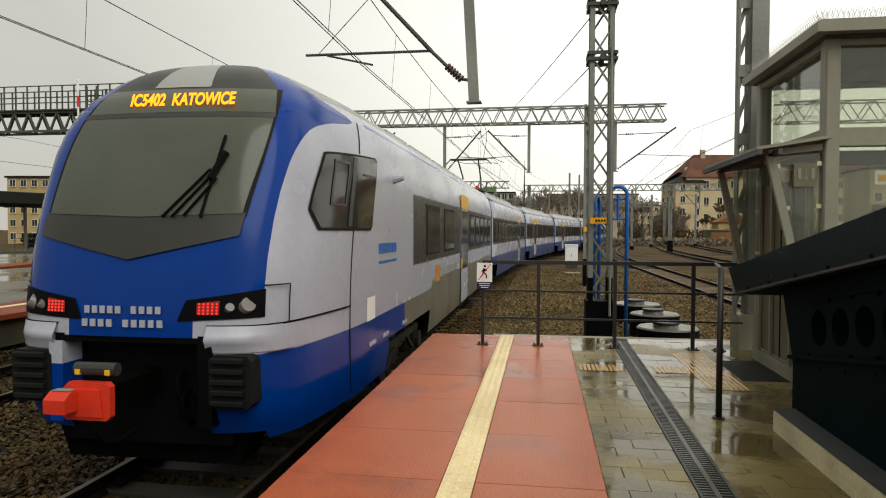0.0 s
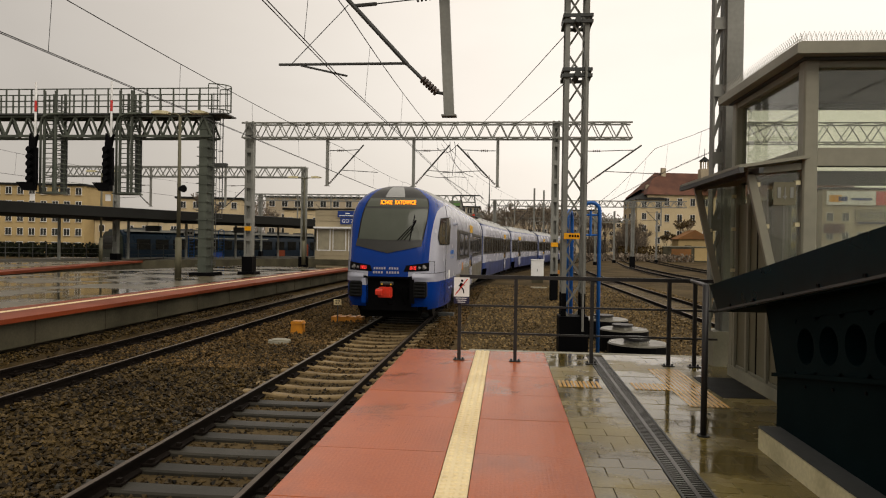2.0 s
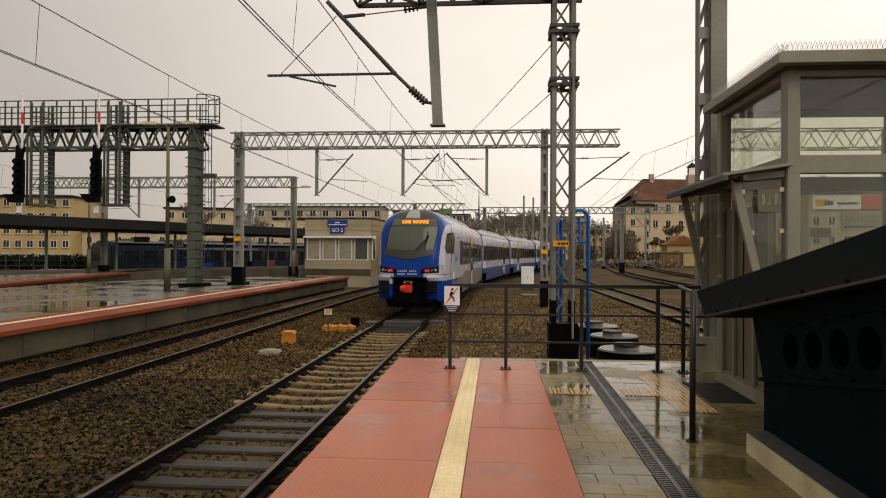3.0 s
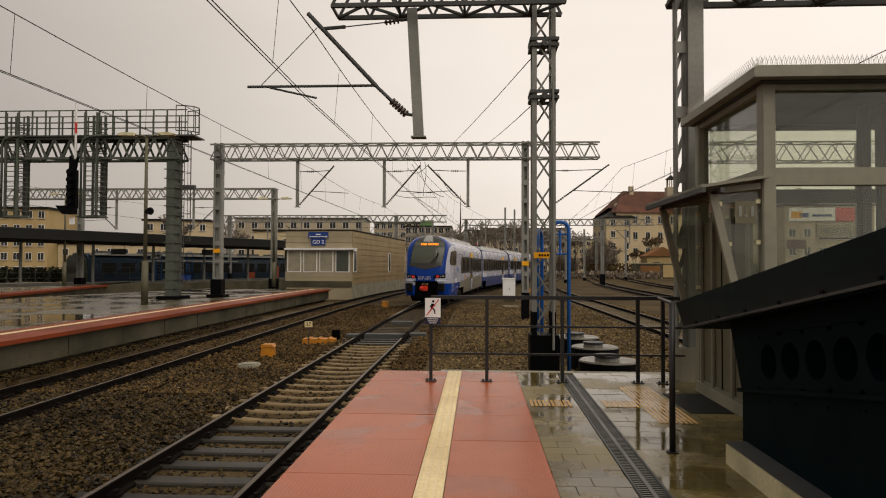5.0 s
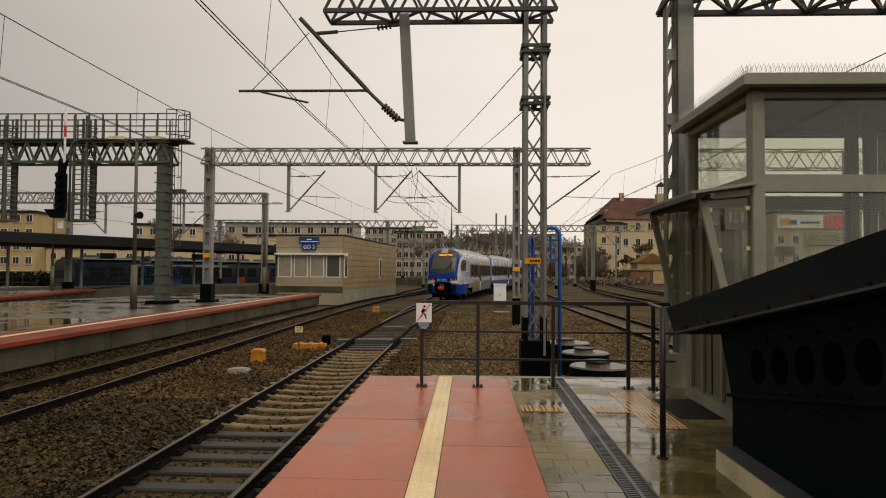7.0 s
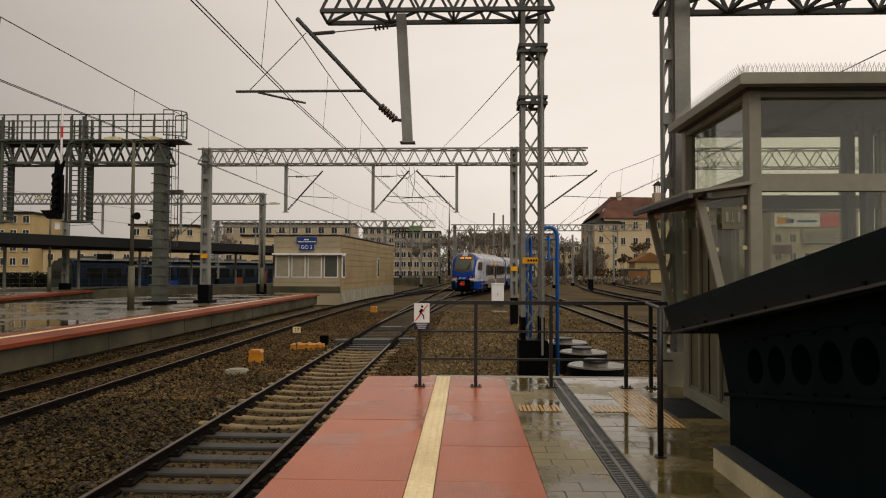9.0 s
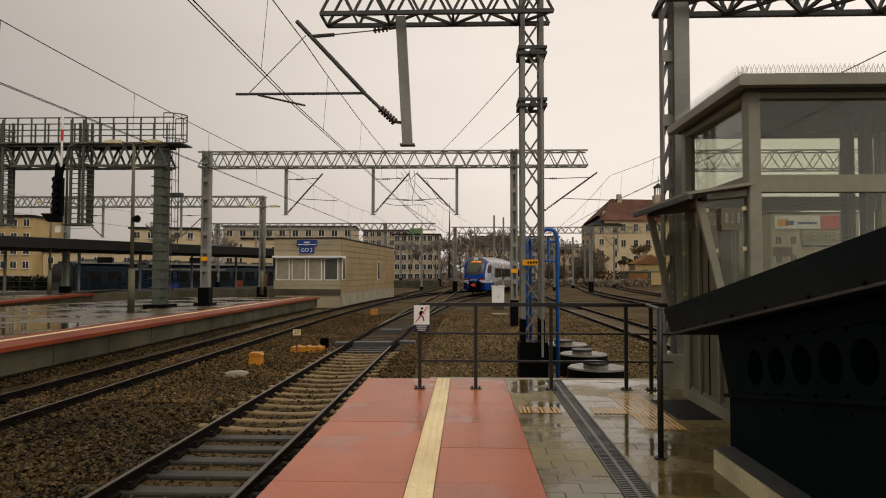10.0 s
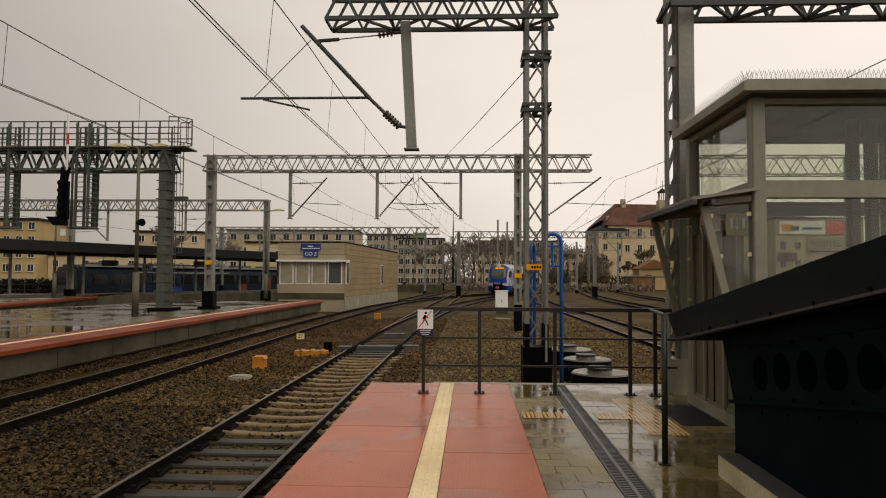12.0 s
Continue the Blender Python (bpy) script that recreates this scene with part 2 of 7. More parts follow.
M = {
    "red_slab": mat("red_slab", (0.35, 0.082, 0.025), 0.26, vary=0.13, scale=1.3, fine=45, bump=0.16, bscale=70, wet=0.5, soak_to=0.86, piece=0.06, second=(0.30, 0.070, 0.022), spec=0.3),
    "tactile": mat("tactile_cream", (0.74, 0.60, 0.34), 0.4, vary=0.08, scale=1.2, fine=40, piece=0.05, second=(0.62, 0.48, 0.26)),
    "tactile_ochre": mat("tactile_ochre", (0.52, 0.29, 0.06), 0.3, vary=0.12, scale=3, fine=40, second=(0.34, 0.18, 0.04), spec=0.35),
    "paver": mat("grey_paver", (0.19, 0.145, 0.046), 0.36, vary=0.16, scale=1.1, fine=40, bump=0.16, bscale=60, wet=0.95, piece=0.10, second=(0.085, 0.062, 0.020), spec=0.34),
    "paver_far": mat("soaked_paver", (0.085, 0.068, 0.036), 0.3, vary=0.16, scale=0.5, fine=20, wet=0.85, second=(0.04, 0.032, 0.017), spec=0.4),
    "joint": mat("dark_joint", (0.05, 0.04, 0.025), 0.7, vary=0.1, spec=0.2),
    "concrete": mat("concrete", (0.078, 0.070, 0.045), 0.7, vary=0.16, scale=0.7, fine=18, bump=0.1, bscale=40, second=(0.034, 0.031, 0.019), spec=0.15),
    # pale concrete, brightened to put the light on the kerb's face into the colour
    "kerb_pale": mat("lit_pale_kerb", (0.60, 0.54, 0.34), 0.6, vary=0.12, scale=2.5, fine=30, second=(0.42, 0.375, 0.225), spec=0.2),
    "lamp_olive": mat("olive_lamp_paint", (0.105, 0.098, 0.062), 0.55, vary=0.1, scale=1.5, second=(0.075, 0.07, 0.045), spec=0.25),
    "sleeper_pale": mat("dusty_sleeper", (0.11, 0.086, 0.052), 0.7, vary=0.2, scale=1.5, fine=20, piece=0.3, second=(0.07, 0.054, 0.032), spec=0.1),
    "concrete_pale": mat("pale_concrete", (0.27, 0.255, 0.19), 0.55, vary=0.08, scale=1.5, fine=30, second=(0.18, 0.168, 0.125), spec=0.3),
    "red_edge": mat("red_edge", (0.20, 0.040, 0.013), 0.5, vary=0.08, scale=0.6, second=(0.13, 0.03, 0.012), spec=0.14),
    "ballast": mat("ballast", (0.080, 0.057, 0.028), 0.8, vary=0.26, scale=0.35, fine=28, bump=1.0, bscale=26, second=(0.034, 0.024, 0.011), spec=0.03),
    "stone": mat("ballast_stone", (0.046, 0.030, 0.0105), 0.45, vary=0.2, scale=0.5, fine=30, piece=0.95, second=(0.018, 0.0115, 0.0045), spec=0.10),
    "sleeper": mat("concrete_sleeper", (0.034, 0.031, 0.024), 0.4, vary=0.16, scale=2, fine=30, bump=0.15, bscale=50, piece=0.2, second=(0.027, 0.025, 0.020), spec=0.13),
    "sleeper_wood": mat("timber_bearer", (0.21, 0.150, 0.075), 0.6, vary=0.16, scale=2, fine=20, bump=0.2, bscale=40, piece=0.2, second=(0.12, 0.083, 0.04), spec=0.2),
    "rail": mat("rusty_rail", (0.009, 0.0065, 0.005), 0.7, vary=0.14, scale=1.0, second=(0.006, 0.0045, 0.0035), spec=0.05),
    "rail_head": mat("worn_rail_head", (0.12, 0.092, 0.068), 0.48, metal=0.7, vary=0.08),
    "steel": mat("galvanised_steel", (0.22, 0.222, 0.20), 0.55, metal=0.1, vary=0.10, scale=1.2, fine=20, second=(0.155, 0.156, 0.14), spec=0.3),
    "steel_dark": mat("grey_painted_steel", (0.065, 0.068, 0.066), 0.55, vary=0.10, scale=1.2, fine=20, second=(0.045, 0.047, 0.045), spec=0.25),
    "rail_paint": mat("railing_paint", (0.024, 0.023, 0.023), 0.45, vary=0.12, scale=4, spec=0.3),
    # black paint, near zero so that it also paints the shade in recesses
    "black": mat("black_paint_and_shade", (0.0025, 0.0025, 0.003), 0.55, vary=0.1, spec=0.06),
    "rubber": mat("black_rubber", (0.008, 0.0085, 0.008), 0.65, vary=0.15, spec=0.15),
    "iron_wet": mat("wet_cast_iron", (0.055, 0.052, 0.045), 0.35, vary=0.2, scale=3, fine=30, second=(0.03, 0.028, 0.022), spec=0.4),
    "wire": mat("copper_wire", (0.03, 0.03, 0.03), 0.6, vary=0.05, spec=0.15),
    "insul": mat("brown_insulator", (0.05, 0.03, 0.022), 0.3, vary=0.1, spec=0.3),
    "blue_pipe": mat("blue_paint", (0.015, 0.12, 0.42), 0.35, vary=0.08, scale=3, spec=0.3),
    "yellow": mat("yellow_paint", (0.80, 0.36, 0.01), 0.5, vary=0.10, scale=4, spec=0.3),
    "orange": mat("orange_plastic", (0.50, 0.19, 0.012), 0.45, vary=0.12, scale=5),
    "white": mat("white_paint", (0.75, 0.75, 0.74), 0.45, vary=0.04, scale=2),
    "red_paint": mat("red_paint", (0.55, 0.025, 0.02), 0.4, vary=0.06, scale=4),
    "sign_blue": mat("sign_blue", (0.015, 0.045, 0.20), 0.4, vary=0.05, spec=0.3),
    "sign_navy": mat("sign_navy", (0.016, 0.018, 0.05), 0.4, vary=0.05, spec=0.3),
    "lift_frame": mat("olive_grey_cladding", (0.23, 0.22, 0.165), 0.45, vary=0.07, scale=1.0, fine=12, second=(0.18, 0.172, 0.13), spec=0.35),
    "lift_inside": mat("lift_wall", (0.15, 0.138, 0.09), 0.5, vary=0.08, spec=0.2),
    "dark_sheet": mat("anthracite_sheet", (0.004, 0.017, 0.022), 0.3, vary=0.16, scale=1.0, fine=12, spec=0.15),
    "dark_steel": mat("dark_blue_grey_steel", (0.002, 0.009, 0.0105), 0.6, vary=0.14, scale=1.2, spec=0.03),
    "spike": mat("bird_spike_plastic", (0.55, 0.55, 0.5), 0.3, vary=0.05),
    "t_blue": mat("train_blue", (0.0005, 0.033, 0.22), 0.16, vary=0.04, scale=0.6, second=(0.0005, 0.028, 0.19), spec=0.16),
    "t_blue_dull": mat("train_blue_soiled", (0.022, 0.042, 0.15), 0.4, vary=0.08, scale=0.8, second=(0.03, 0.038, 0.09), spec=0.3),
    "t_white": mat("train_light_grey", (0.37, 0.38, 0.45), 0.26, vary=0.04, scale=0.7, fine=14, second=(0.32, 0.33, 0.385), spec=0.4),
    "t_grey": mat("train_roof_grey", (0.27, 0.275, 0.265), 0.45, vary=0.08, scale=0.8),
    "t_beige": mat("train_dirty_band", (0.15, 0.14, 0.11), 0.4, vary=0.10, scale=0.8, fine=14, second=(0.10, 0.093, 0.07), spec=0.3),
    "t_dark": mat("train_window_band", (0.022, 0.021, 0.019), 0.3, vary=0.05),
    "t_cowl": mat("windscreen_cowl", (0.032, 0.032, 0.029), 0.4, vary=0.06, scale=2, spec=0.3),
    "t_glass": mat("dark_train_glass", (0.010, 0.010, 0.008), 0.06, vary=0.04, spec=0.35),
    "t_screen": mat("windscreen_glass", (0.070, 0.078, 0.060), 0.10, vary=0.08, scale=0.9, spec=0.3),
    # almost black: the shade under the train is put into this colour
    "t_under": mat("shaded_underframe", (0.0025, 0.0022, 0.002), 0.8, vary=0.2, scale=3, spec=0.03),
    "bogie": mat("brake_dust_steel", (0.022, 0.018, 0.013), 0.7, vary=0.2, scale=3, second=(0.009, 0.008, 0.006), spec=0.2),
    "t_yellow": mat("train_yellow", (0.75, 0.42, 0.02), 0.35, vary=0.05),
    "coupler_red": mat("coupler_red", (0.60, 0.035, 0.015), 0.4, vary=0.10, scale=5, spec=0.3),
    "led": mat("amber_led", (1.0, 0.27, 0.003), 0.5, vary=0.0, emit=1.4),
    "tail": mat("red_tail_lens", (0.22, 0.006, 0.006), 0.2, vary=0.05, emit=0.10),
    "tail_dot": mat("red_led_point", (1.0, 0.03, 0.02), 0.4, vary=0.0, emit=0.9),
    "lamp_clear": mat("lamp_lens", (0.16, 0.15, 0.14), 0.12, vary=0.05),
    "facade_yellow": mat("ochre_render", (0.42, 0.31, 0.15), 0.85, vary=0.08, scale=0.25, fine=5, second=(0.33, 0.24, 0.115), spec=0.15),
    "facade_cream": mat("cream_render", (0.50, 0.405, 0.255), 0.85, vary=0.10, scale=0.2, fine=5, second=(0.40, 0.315, 0.185), spec=0.15),
    "facade_grey": mat("grey_render", (0.42, 0.35, 0.25), 0.85, vary=0.08, scale=0.2, fine=5, second=(0.31, 0.26, 0.185), spec=0.15),
    "clad_tan": mat("tan_panel", (0.27, 0.195, 0.095), 0.5, vary=0.05, scale=0.6, fine=10, second=(0.22, 0.16, 0.08), spec=0.3),
    "clad_grey": mat("warm_grey_panel", (0.34, 0.285, 0.185), 0.5, vary=0.05, scale=0.6, fine=10, second=(0.28, 0.235, 0.155), spec=0.3),
    "roof_tile": mat("red_roof_tile", (0.115, 0.048, 0.030), 0.8, vary=0.15, scale=0.3, fine=6, second=(0.06, 0.028, 0.02), spec=0.2),
    "roof_rust": mat("rusty_roof", (0.22, 0.10, 0.035), 0.8, vary=0.15, scale=0.4, second=(0.14, 0.07, 0.03), spec=0.15),
    "roof_dark": mat("dark_roof", (0.013, 0.0135, 0.012), 0.7, vary=0.12, scale=0.4, spec=0.15),
    "window": mat("window_glass", (0.030, 0.031, 0.029), 0.15, vary=0.05, spec=0.2),
    "bark": mat("bark", (0.095, 0.08, 0.065), 0.9, vary=0.15, scale=2, spec=0.1),
    "leaf_ochre": mat("dry_leaves", (0.085, 0.055, 0.018), 0.8, vary=0.2, piece=0.35, scale=2, spec=0.15),
    "hedge": mat("hedge_leaves", (0.011, 0.013, 0.006), 0.8, vary=0.2, piece=0.4, scale=2, spec=0.08),
    # twigs paler than bark, with the haze of the distance mixed into the colour
    "twig": mat("hazed_bare_twigs", (0.20, 0.163, 0.126), 0.9, vary=0.15, piece=0.2, scale=1, spec=0.1),
    "green": mat("green_board", (0.10, 0.22, 0.06), 0.6, vary=0.05),
    "sleeper_dirty": mat("soiled_sleeper", (0.058, 0.043, 0.026), 0.7, vary=0.2, scale=1.5, fine=20, piece=0.3, second=(0.036, 0.026, 0.015), spec=0.1),
    "sig_green": mat("dark_green_grey_steel", (0.085, 0.096, 0.077), 0.6, vary=0.12, scale=1.0, second=(0.055, 0.062, 0.05), spec=0.2),
    "blind": mat("pale_window_blind", (0.30, 0.27, 0.19), 0.25, vary=0.10, scale=1.5, second=(0.20, 0.18, 0.125)),
    # wood colour lightened to paint the haze of the distance
    "haze_wood": mat("hazed_distant_trees", (0.27, 0.235, 0.20), 0.9, vary=0.15, piece=0.3, scale=0.1, spec=0.05),
    "stone_brown": mat("brown_gravel", (0.165, 0.115, 0.054), 0.7, vary=0.2, scale=0.5, fine=30, piece=0.8, second=(0.095, 0.066, 0.031), spec=0.06),
    "stone_dusty": mat("rust_dusted_stone", (0.092, 0.057, 0.023), 0.6, vary=0.2, scale=0.5, fine=30, piece=0.85, second=(0.050, 0.032, 0.012), spec=0.06),
    "slab_wet": mat("damp_concrete", (0.115, 0.107, 0.08), 0.3, vary=0.12, scale=2.2, fine=30, second=(0.055, 0.05, 0.036), patch=0.46, spec=0.4),
    "teal_dark": mat("dark_teal_train_paint", (0.006, 0.014, 0.024), 0.3, vary=0.08, scale=0.6, spec=0.3),
    "olive_front": mat("dull_green_train_front", (0.022, 0.026, 0.017), 0.35, vary=0.08, scale=1.0, spec=0.3),
    "glass": glass("lift_glass", (0.84, 0.855, 0.80), 0.02, 0.025),
}

def studded_relief(m, pitch, depth):
    """A fine regular grid of round studs, as relief on top of the grain."""
    n, l = m.node_tree.nodes, m.node_tree.links
    dots = n.new("ShaderNodeTexVoronoi")
    dots.inputs["Scale"].default_value = 1.0 / pitch
    dots.inputs["Randomness"].default_value = 0.0
    l.new(n.new("ShaderNodeNewGeometry").outputs["Position"], dots.inputs["Vector"])
    dome = n.new("ShaderNodeMapRange")
    dome.inputs["From Min"].default_value, dome.inputs["From Max"].default_value = 0.25, 0.55
    dome.inputs["To Min"].default_value, dome.inputs["To Max"].default_value = 1.0, 0.0
    l.new(dots.outputs["Distance"], dome.inputs["Value"])
    bu = n.new("ShaderNodeBump")
    bu.inputs["Strength"].default_value, bu.inputs["Distance"].default_value = depth, 0.004
    l.new(dome.outputs["Result"], bu.inputs["Height"])
    b = n["Principled BSDF"]
    if b.inputs["Normal"].links:
        l.new(b.inputs["Normal"].links[0].from_socket, bu.inputs["Normal"])
    l.new(bu.outputs["Normal"], b.inputs["Normal"])


studded_relief(M["red_slab"], 0.03, 0.11)


# ---- building tools ----
def box(bm, x0, x1, y0, y1, z0, z1, m=None, mi=0):
    v = [bm.verts.new((x, y, z)) for x in (x0, x1) for y in (y0, y1) for z in (z0, z1)]
    if m is not None:
        for q in v:
            q.co = m @ q.co
    for f in ((0, 1, 3, 2), (4, 6, 7, 5), (0, 4, 5, 1), (2, 3, 7, 6), (0, 2, 6, 4), (1, 5, 7, 3)):
        bm.faces.new([v[i] for i in f]).material_index = mi
    return v


def rod(bm, p, q, r, n=6, r2=None, caps=True, smooth=False):
    """A round bar from p to q."""
    p, q = Vector(p), Vector(q)
    d = (q - p).normalized()
    a = d.orthogonal().normalized()
    b = d.cross(a)
    r2 = r if r2 is None else r2
    rings = [[bm.verts.new(c + (a * math.cos(2 * math.pi * i / n) + b * math.sin(2 * math.pi * i / n)) * rr) for i in range(n)]
             for c, rr in ((p, r), (q, r2))]
    for i in range(n):
        f = bm.faces.new((rings[0][i], rings[0][(i + 1) % n], rings[1][(i + 1) % n], rings[1][i]))
        f.smooth = smooth
    if caps:
        bm.faces.new(rings[0][::-1])
        bm.faces.new(rings[1])


def beam(bm, p, q, w, h, up=(0, 0, 1)):
    """A square bar from p to q, w across and h along up."""
    p, q = Vector(p), Vector(q)
    d = (q - p).normalized()
    u = Vector(up)
    s = d.cross(u)
    if s.length < 1e-4:
        u = Vector((0, 1, 0))
        s = d.cross(u)
    s.normalize()
    u = s.cross(d).normalized()
    r = [[bm.verts.new(c + s * (i * w / 2) + u * (j * h / 2)) for i, j in ((-1, -1), (1, -1), (1, 1), (-1, 1))] for c in (p, q)]
    for i in range(4):
        bm.faces.new((r[0][i], r[0][(i + 1) % 4], r[1][(i + 1) % 4], r[1][i]))
    bm.faces.new(r[0][::-1])
    bm.faces.new(r[1])


def tube(bm, pts, r, n=8):
    """A bent round pipe through the points."""
    pts = [Vector(p) for p in pts]
    rings, a = [], None
    for i, p in enumerate(pts):
        d = (pts[min(i + 1, len(pts) - 1)] - pts[max(i - 1, 0)]).normalized()
        a = d.orthogonal().normalized() if a is None else (a - d * a.dot(d)).normalized()
        b = d.cross(a)
        rings.append([bm.verts.new(p + (a * math.cos(2 * math.pi * k / n) + b * math.sin(2 * math.pi * k / n)) * r) for k in range(n)])
    for r0, r1 in zip(rings, rings[1:]):
        for k in range(n):
            bm.faces.new((r0[k], r0[(k + 1) % n], r1[(k + 1) % n], r1[k])).smooth = True
    bm.faces.new(rings[0][::-1])
    bm.faces.new(rings[-1])


def prism(bm, poly, y0, y1, axis="y", mi=0):
    """A polygon drawn out along an axis: poly in (x, z) for y, (y, z) for x, (x, y) for z."""
    def at(p, w):
        return {"y": (p[0], w, p[1]), "x": (w, p[0], p[1]), "z": (p[0], p[1], w)}[axis]
    a = [bm.verts.new(at(p, y0)) for p in poly]
    b = [bm.verts.new(at(p, y1)) for p in poly]
    k = len(poly)
    for i in range(k):
        bm.faces.new((a[i], a[(i + 1) % k], b[(i + 1) % k], b[i])).material_index = mi
    bm.faces.new(a[::-1]).material_index = mi
    bm.faces.new(b).material_index = mi


def disc(bm, c, r, h, n=24, r2=None):
    rod(bm, c, (c[0], c[1], c[2] + h), r, n, r2)


def shape(name, bm, *mats):
    bmesh.ops.recalc_face_normals(bm, faces=bm.faces)
    me = bpy.data.meshes.new(name)
    bm.to_mesh(me)
    bm.free()
    for q in mats:
        me.materials.append(M[q])
    return me


def part(name, bm, material, parent, label=""):
    """One mesh object under a thing or under a part."""
    mats = (material,) if isinstance(material, str) else material
    ob = new(name, shape(name, bm, *mats))
    ob.parent = parent
    return tagged(ob, label)


def single(name, bm, material, label, category="", group="", kind=""):
    mats = (material,) if isinstance(material, str) else material
    return tagged(new(name, shape(name, bm, *mats)), label, category, group, kind)


def thing(name, label, category, group="", kind="", at=(0, 0, 0), rz=0.0):
    ob = new(name)
    ob.empty_display_size = 0.2
    ob.matrix_basis = pose(*at, rz=rz)
    return tagged(ob, label, category, group, kind)


def lettering(name, text, size, material, parent, m, label="", bold=0.0):
    """Raised letters in the built-in font, as a mesh under parent."""
    cu = bpy.data.curves.new(name, "FONT")
    cu.body, cu.size, cu.extrude, cu.align_x, cu.align_y = text, size, 0.002, "CENTER", "CENTER"
    cu.offset = bold
    tmp = bpy.data.objects.new(name, cu)
    me = bpy.data.meshes.new_from_object(tmp)
    bpy.data.objects.remove(tmp)
    me.materials.clear()
    me.materials.append(M[material])
    ob = new(name, me)
    ob.parent = parent
    ob.matrix_basis = m
    return tagged(ob, label)


# ---- the lines of the tracks, as x over y ----
RAIL_Z = -0.76
BED_Z = -0.95


def line_main(y):
    """The departure line: straight past the platform, then bending off to the right through the points."""
    if y < 24:
        return -3.17
    if y < 75:
        return -3.17 + (y - 24) ** 2 / 500
    x75, s75 = -3.17 + 51 ** 2 / 500, 51 / 250
    if y < 136:
        return x75 + s75 * (y - 75) - (y - 75) ** 2 / 1200
    return x75 + s75 * 61 - 61 ** 2 / 1200 + (s75 - 61 / 600) * (y - 136)


def line_through(y):
    return -3.17 + (0 if y < 20 else (y - 20) ** 2 / 2400 if y < 50 else 0.375 + 0.025 * (y - 50))


def line_second(y):
    return -8.06 + (0 if y < 28 else (y - 28) ** 2 / 900 if y < 50 else 0.538 + 0.049 * (y - 50))


def right_bend(y):
    """The bend that the right-hand lines share."""
    return max(0, min(y, 100) - 55) ** 2 / 480 + 0.17 * max(0, y - 100)


def line_right(y):
    return 7.25 - 0.008 * (y - 22) + right_bend(y)


def line_far_right(y):
    return 14.1 + 0.012 * (y - 22) + 0.62 * right_bend(y)


def line_outer(y):
    return 19.4 + 0.03 * (y - 22) + 0.5 * right_bend(y)


def line_cross(y):
    """A crossover from the second line to the bending departure line."""
    u = min(1.0, max(0.0, (y - 52) / 66))
    u = u * u * (3 - 2 * u)
    return line_second(y) * (1 - u) + line_main(y) * u


def line_shunt(y):
    return -15.5 - 9.0 + 0.06 * (y - 40)


def heading(fn, y):
    return math.atan2(fn(y + 0.2) - fn(y - 0.2), 0.4)


# ---- ground ----
bm = bmesh.new()
xs = [-3000, -400, -60, -20, -10.2, -1.2, 3, 8, 20, 60, 400, 3000]
ys = [-300, -40, 0, 9.95, 20, 40, 80, 160, 400, 1200, 4500]
grid = [[bm.verts.new((x, y, BED_Z)) for x in xs] for y in ys]
for r0, r1 in zip(grid, grid[1:]):
    for i in range(len(xs) - 1):
        bm.faces.new((r0[i], r0[i + 1], r1[i + 1], r1[i]))
single("ground", bm, "ballast", "dark brown wet railway ballast and earth between the tracks", "ground", kind="structure")


# ---- tracks ----
def rail_mesh(bm, fn, off, ys):
    prof = [(-0.07, -0.165), (-0.07, -0.15), (-0.012, -0.13), (-0.012, -0.045), (-0.036, -0.035), (-0.036, -0.004), (-0.028, 0.0),
            (0.028, 0.0), (0.036, -0.004), (0.036, -0.035), (0.012, -0.045), (0.012, -0.13), (0.07, -0.15), (0.07, -0.165)]
    prev = None
    for y in ys:
        a = heading(fn, y)
        c, s = math.cos(a), math.sin(a)
        ring = [bm.verts.new((fn(y) + (off + u) * c, y - (off + u) * s, RAIL_Z + w)) for u, w in prof]
        if prev:
            for i in range(len(prof) - 1):
                f = bm.faces.new((prev[i], prev[i + 1], ring[i + 1], ring[i]))
                f.material_index = 1 if i == 6 else 0
        prev = ring


def sleeper_mesh(length, dip, width=0.26, top=0.0, mat_name="sleeper"):
    bm = bmesh.new()
    n = 8
    rows = []
    for i in range(n + 1):
        x = -length / 2 + length * i / n
        u = abs(x) / (length / 2)
        z = top - dip * (1 - min(1, u * 1.25) ** 2)
        rows.append([bm.verts.new((x, y, zz)) for y, zz in ((-width / 2, -0.2), (-width / 2, z - 0.02), (-width / 2 + 0.02, z), (width / 2 - 0.02, z), (width / 2, z - 0.02), (width / 2, -0.2))])
    for a, b in zip(rows, rows[1:]):
        for i in range(5):
            bm.faces.new((a[i], a[i + 1], b[i + 1], b[i]))
    bm.faces.new(rows[0])
    bm.faces.new(rows[-1])
    return shape("sleeper", bm, mat_name)


SLEEPER = sleeper_mesh(2.6, 0.015)
SLEEPER_SOILED = sleeper_mesh(2.6, 0.015, 0.26, 0.0, "sleeper_dirty")
SLEEPER_PALE = sleeper_mesh(2.6, 0.015, 0.26, 0.0, "sleeper_pale")
SLEEPER_DIP = sleeper_mesh(2.15, 0.07, 0.16, 0.035, "sleeper_wood")


def fastening_mesh():
    bm = bmesh.new()
    box(bm, -0.15, 0.15, -0.06, 0.06, 0.0, 0.025)
    for s in (-1, 1):
        box(bm, s * 0.10 - 0.025, s * 0.10 + 0.025, -0.03, 0.03, 0.025, 0.065)
    return shape("rail_clip", bm, "rail")


CLIP = fastening_mesh()


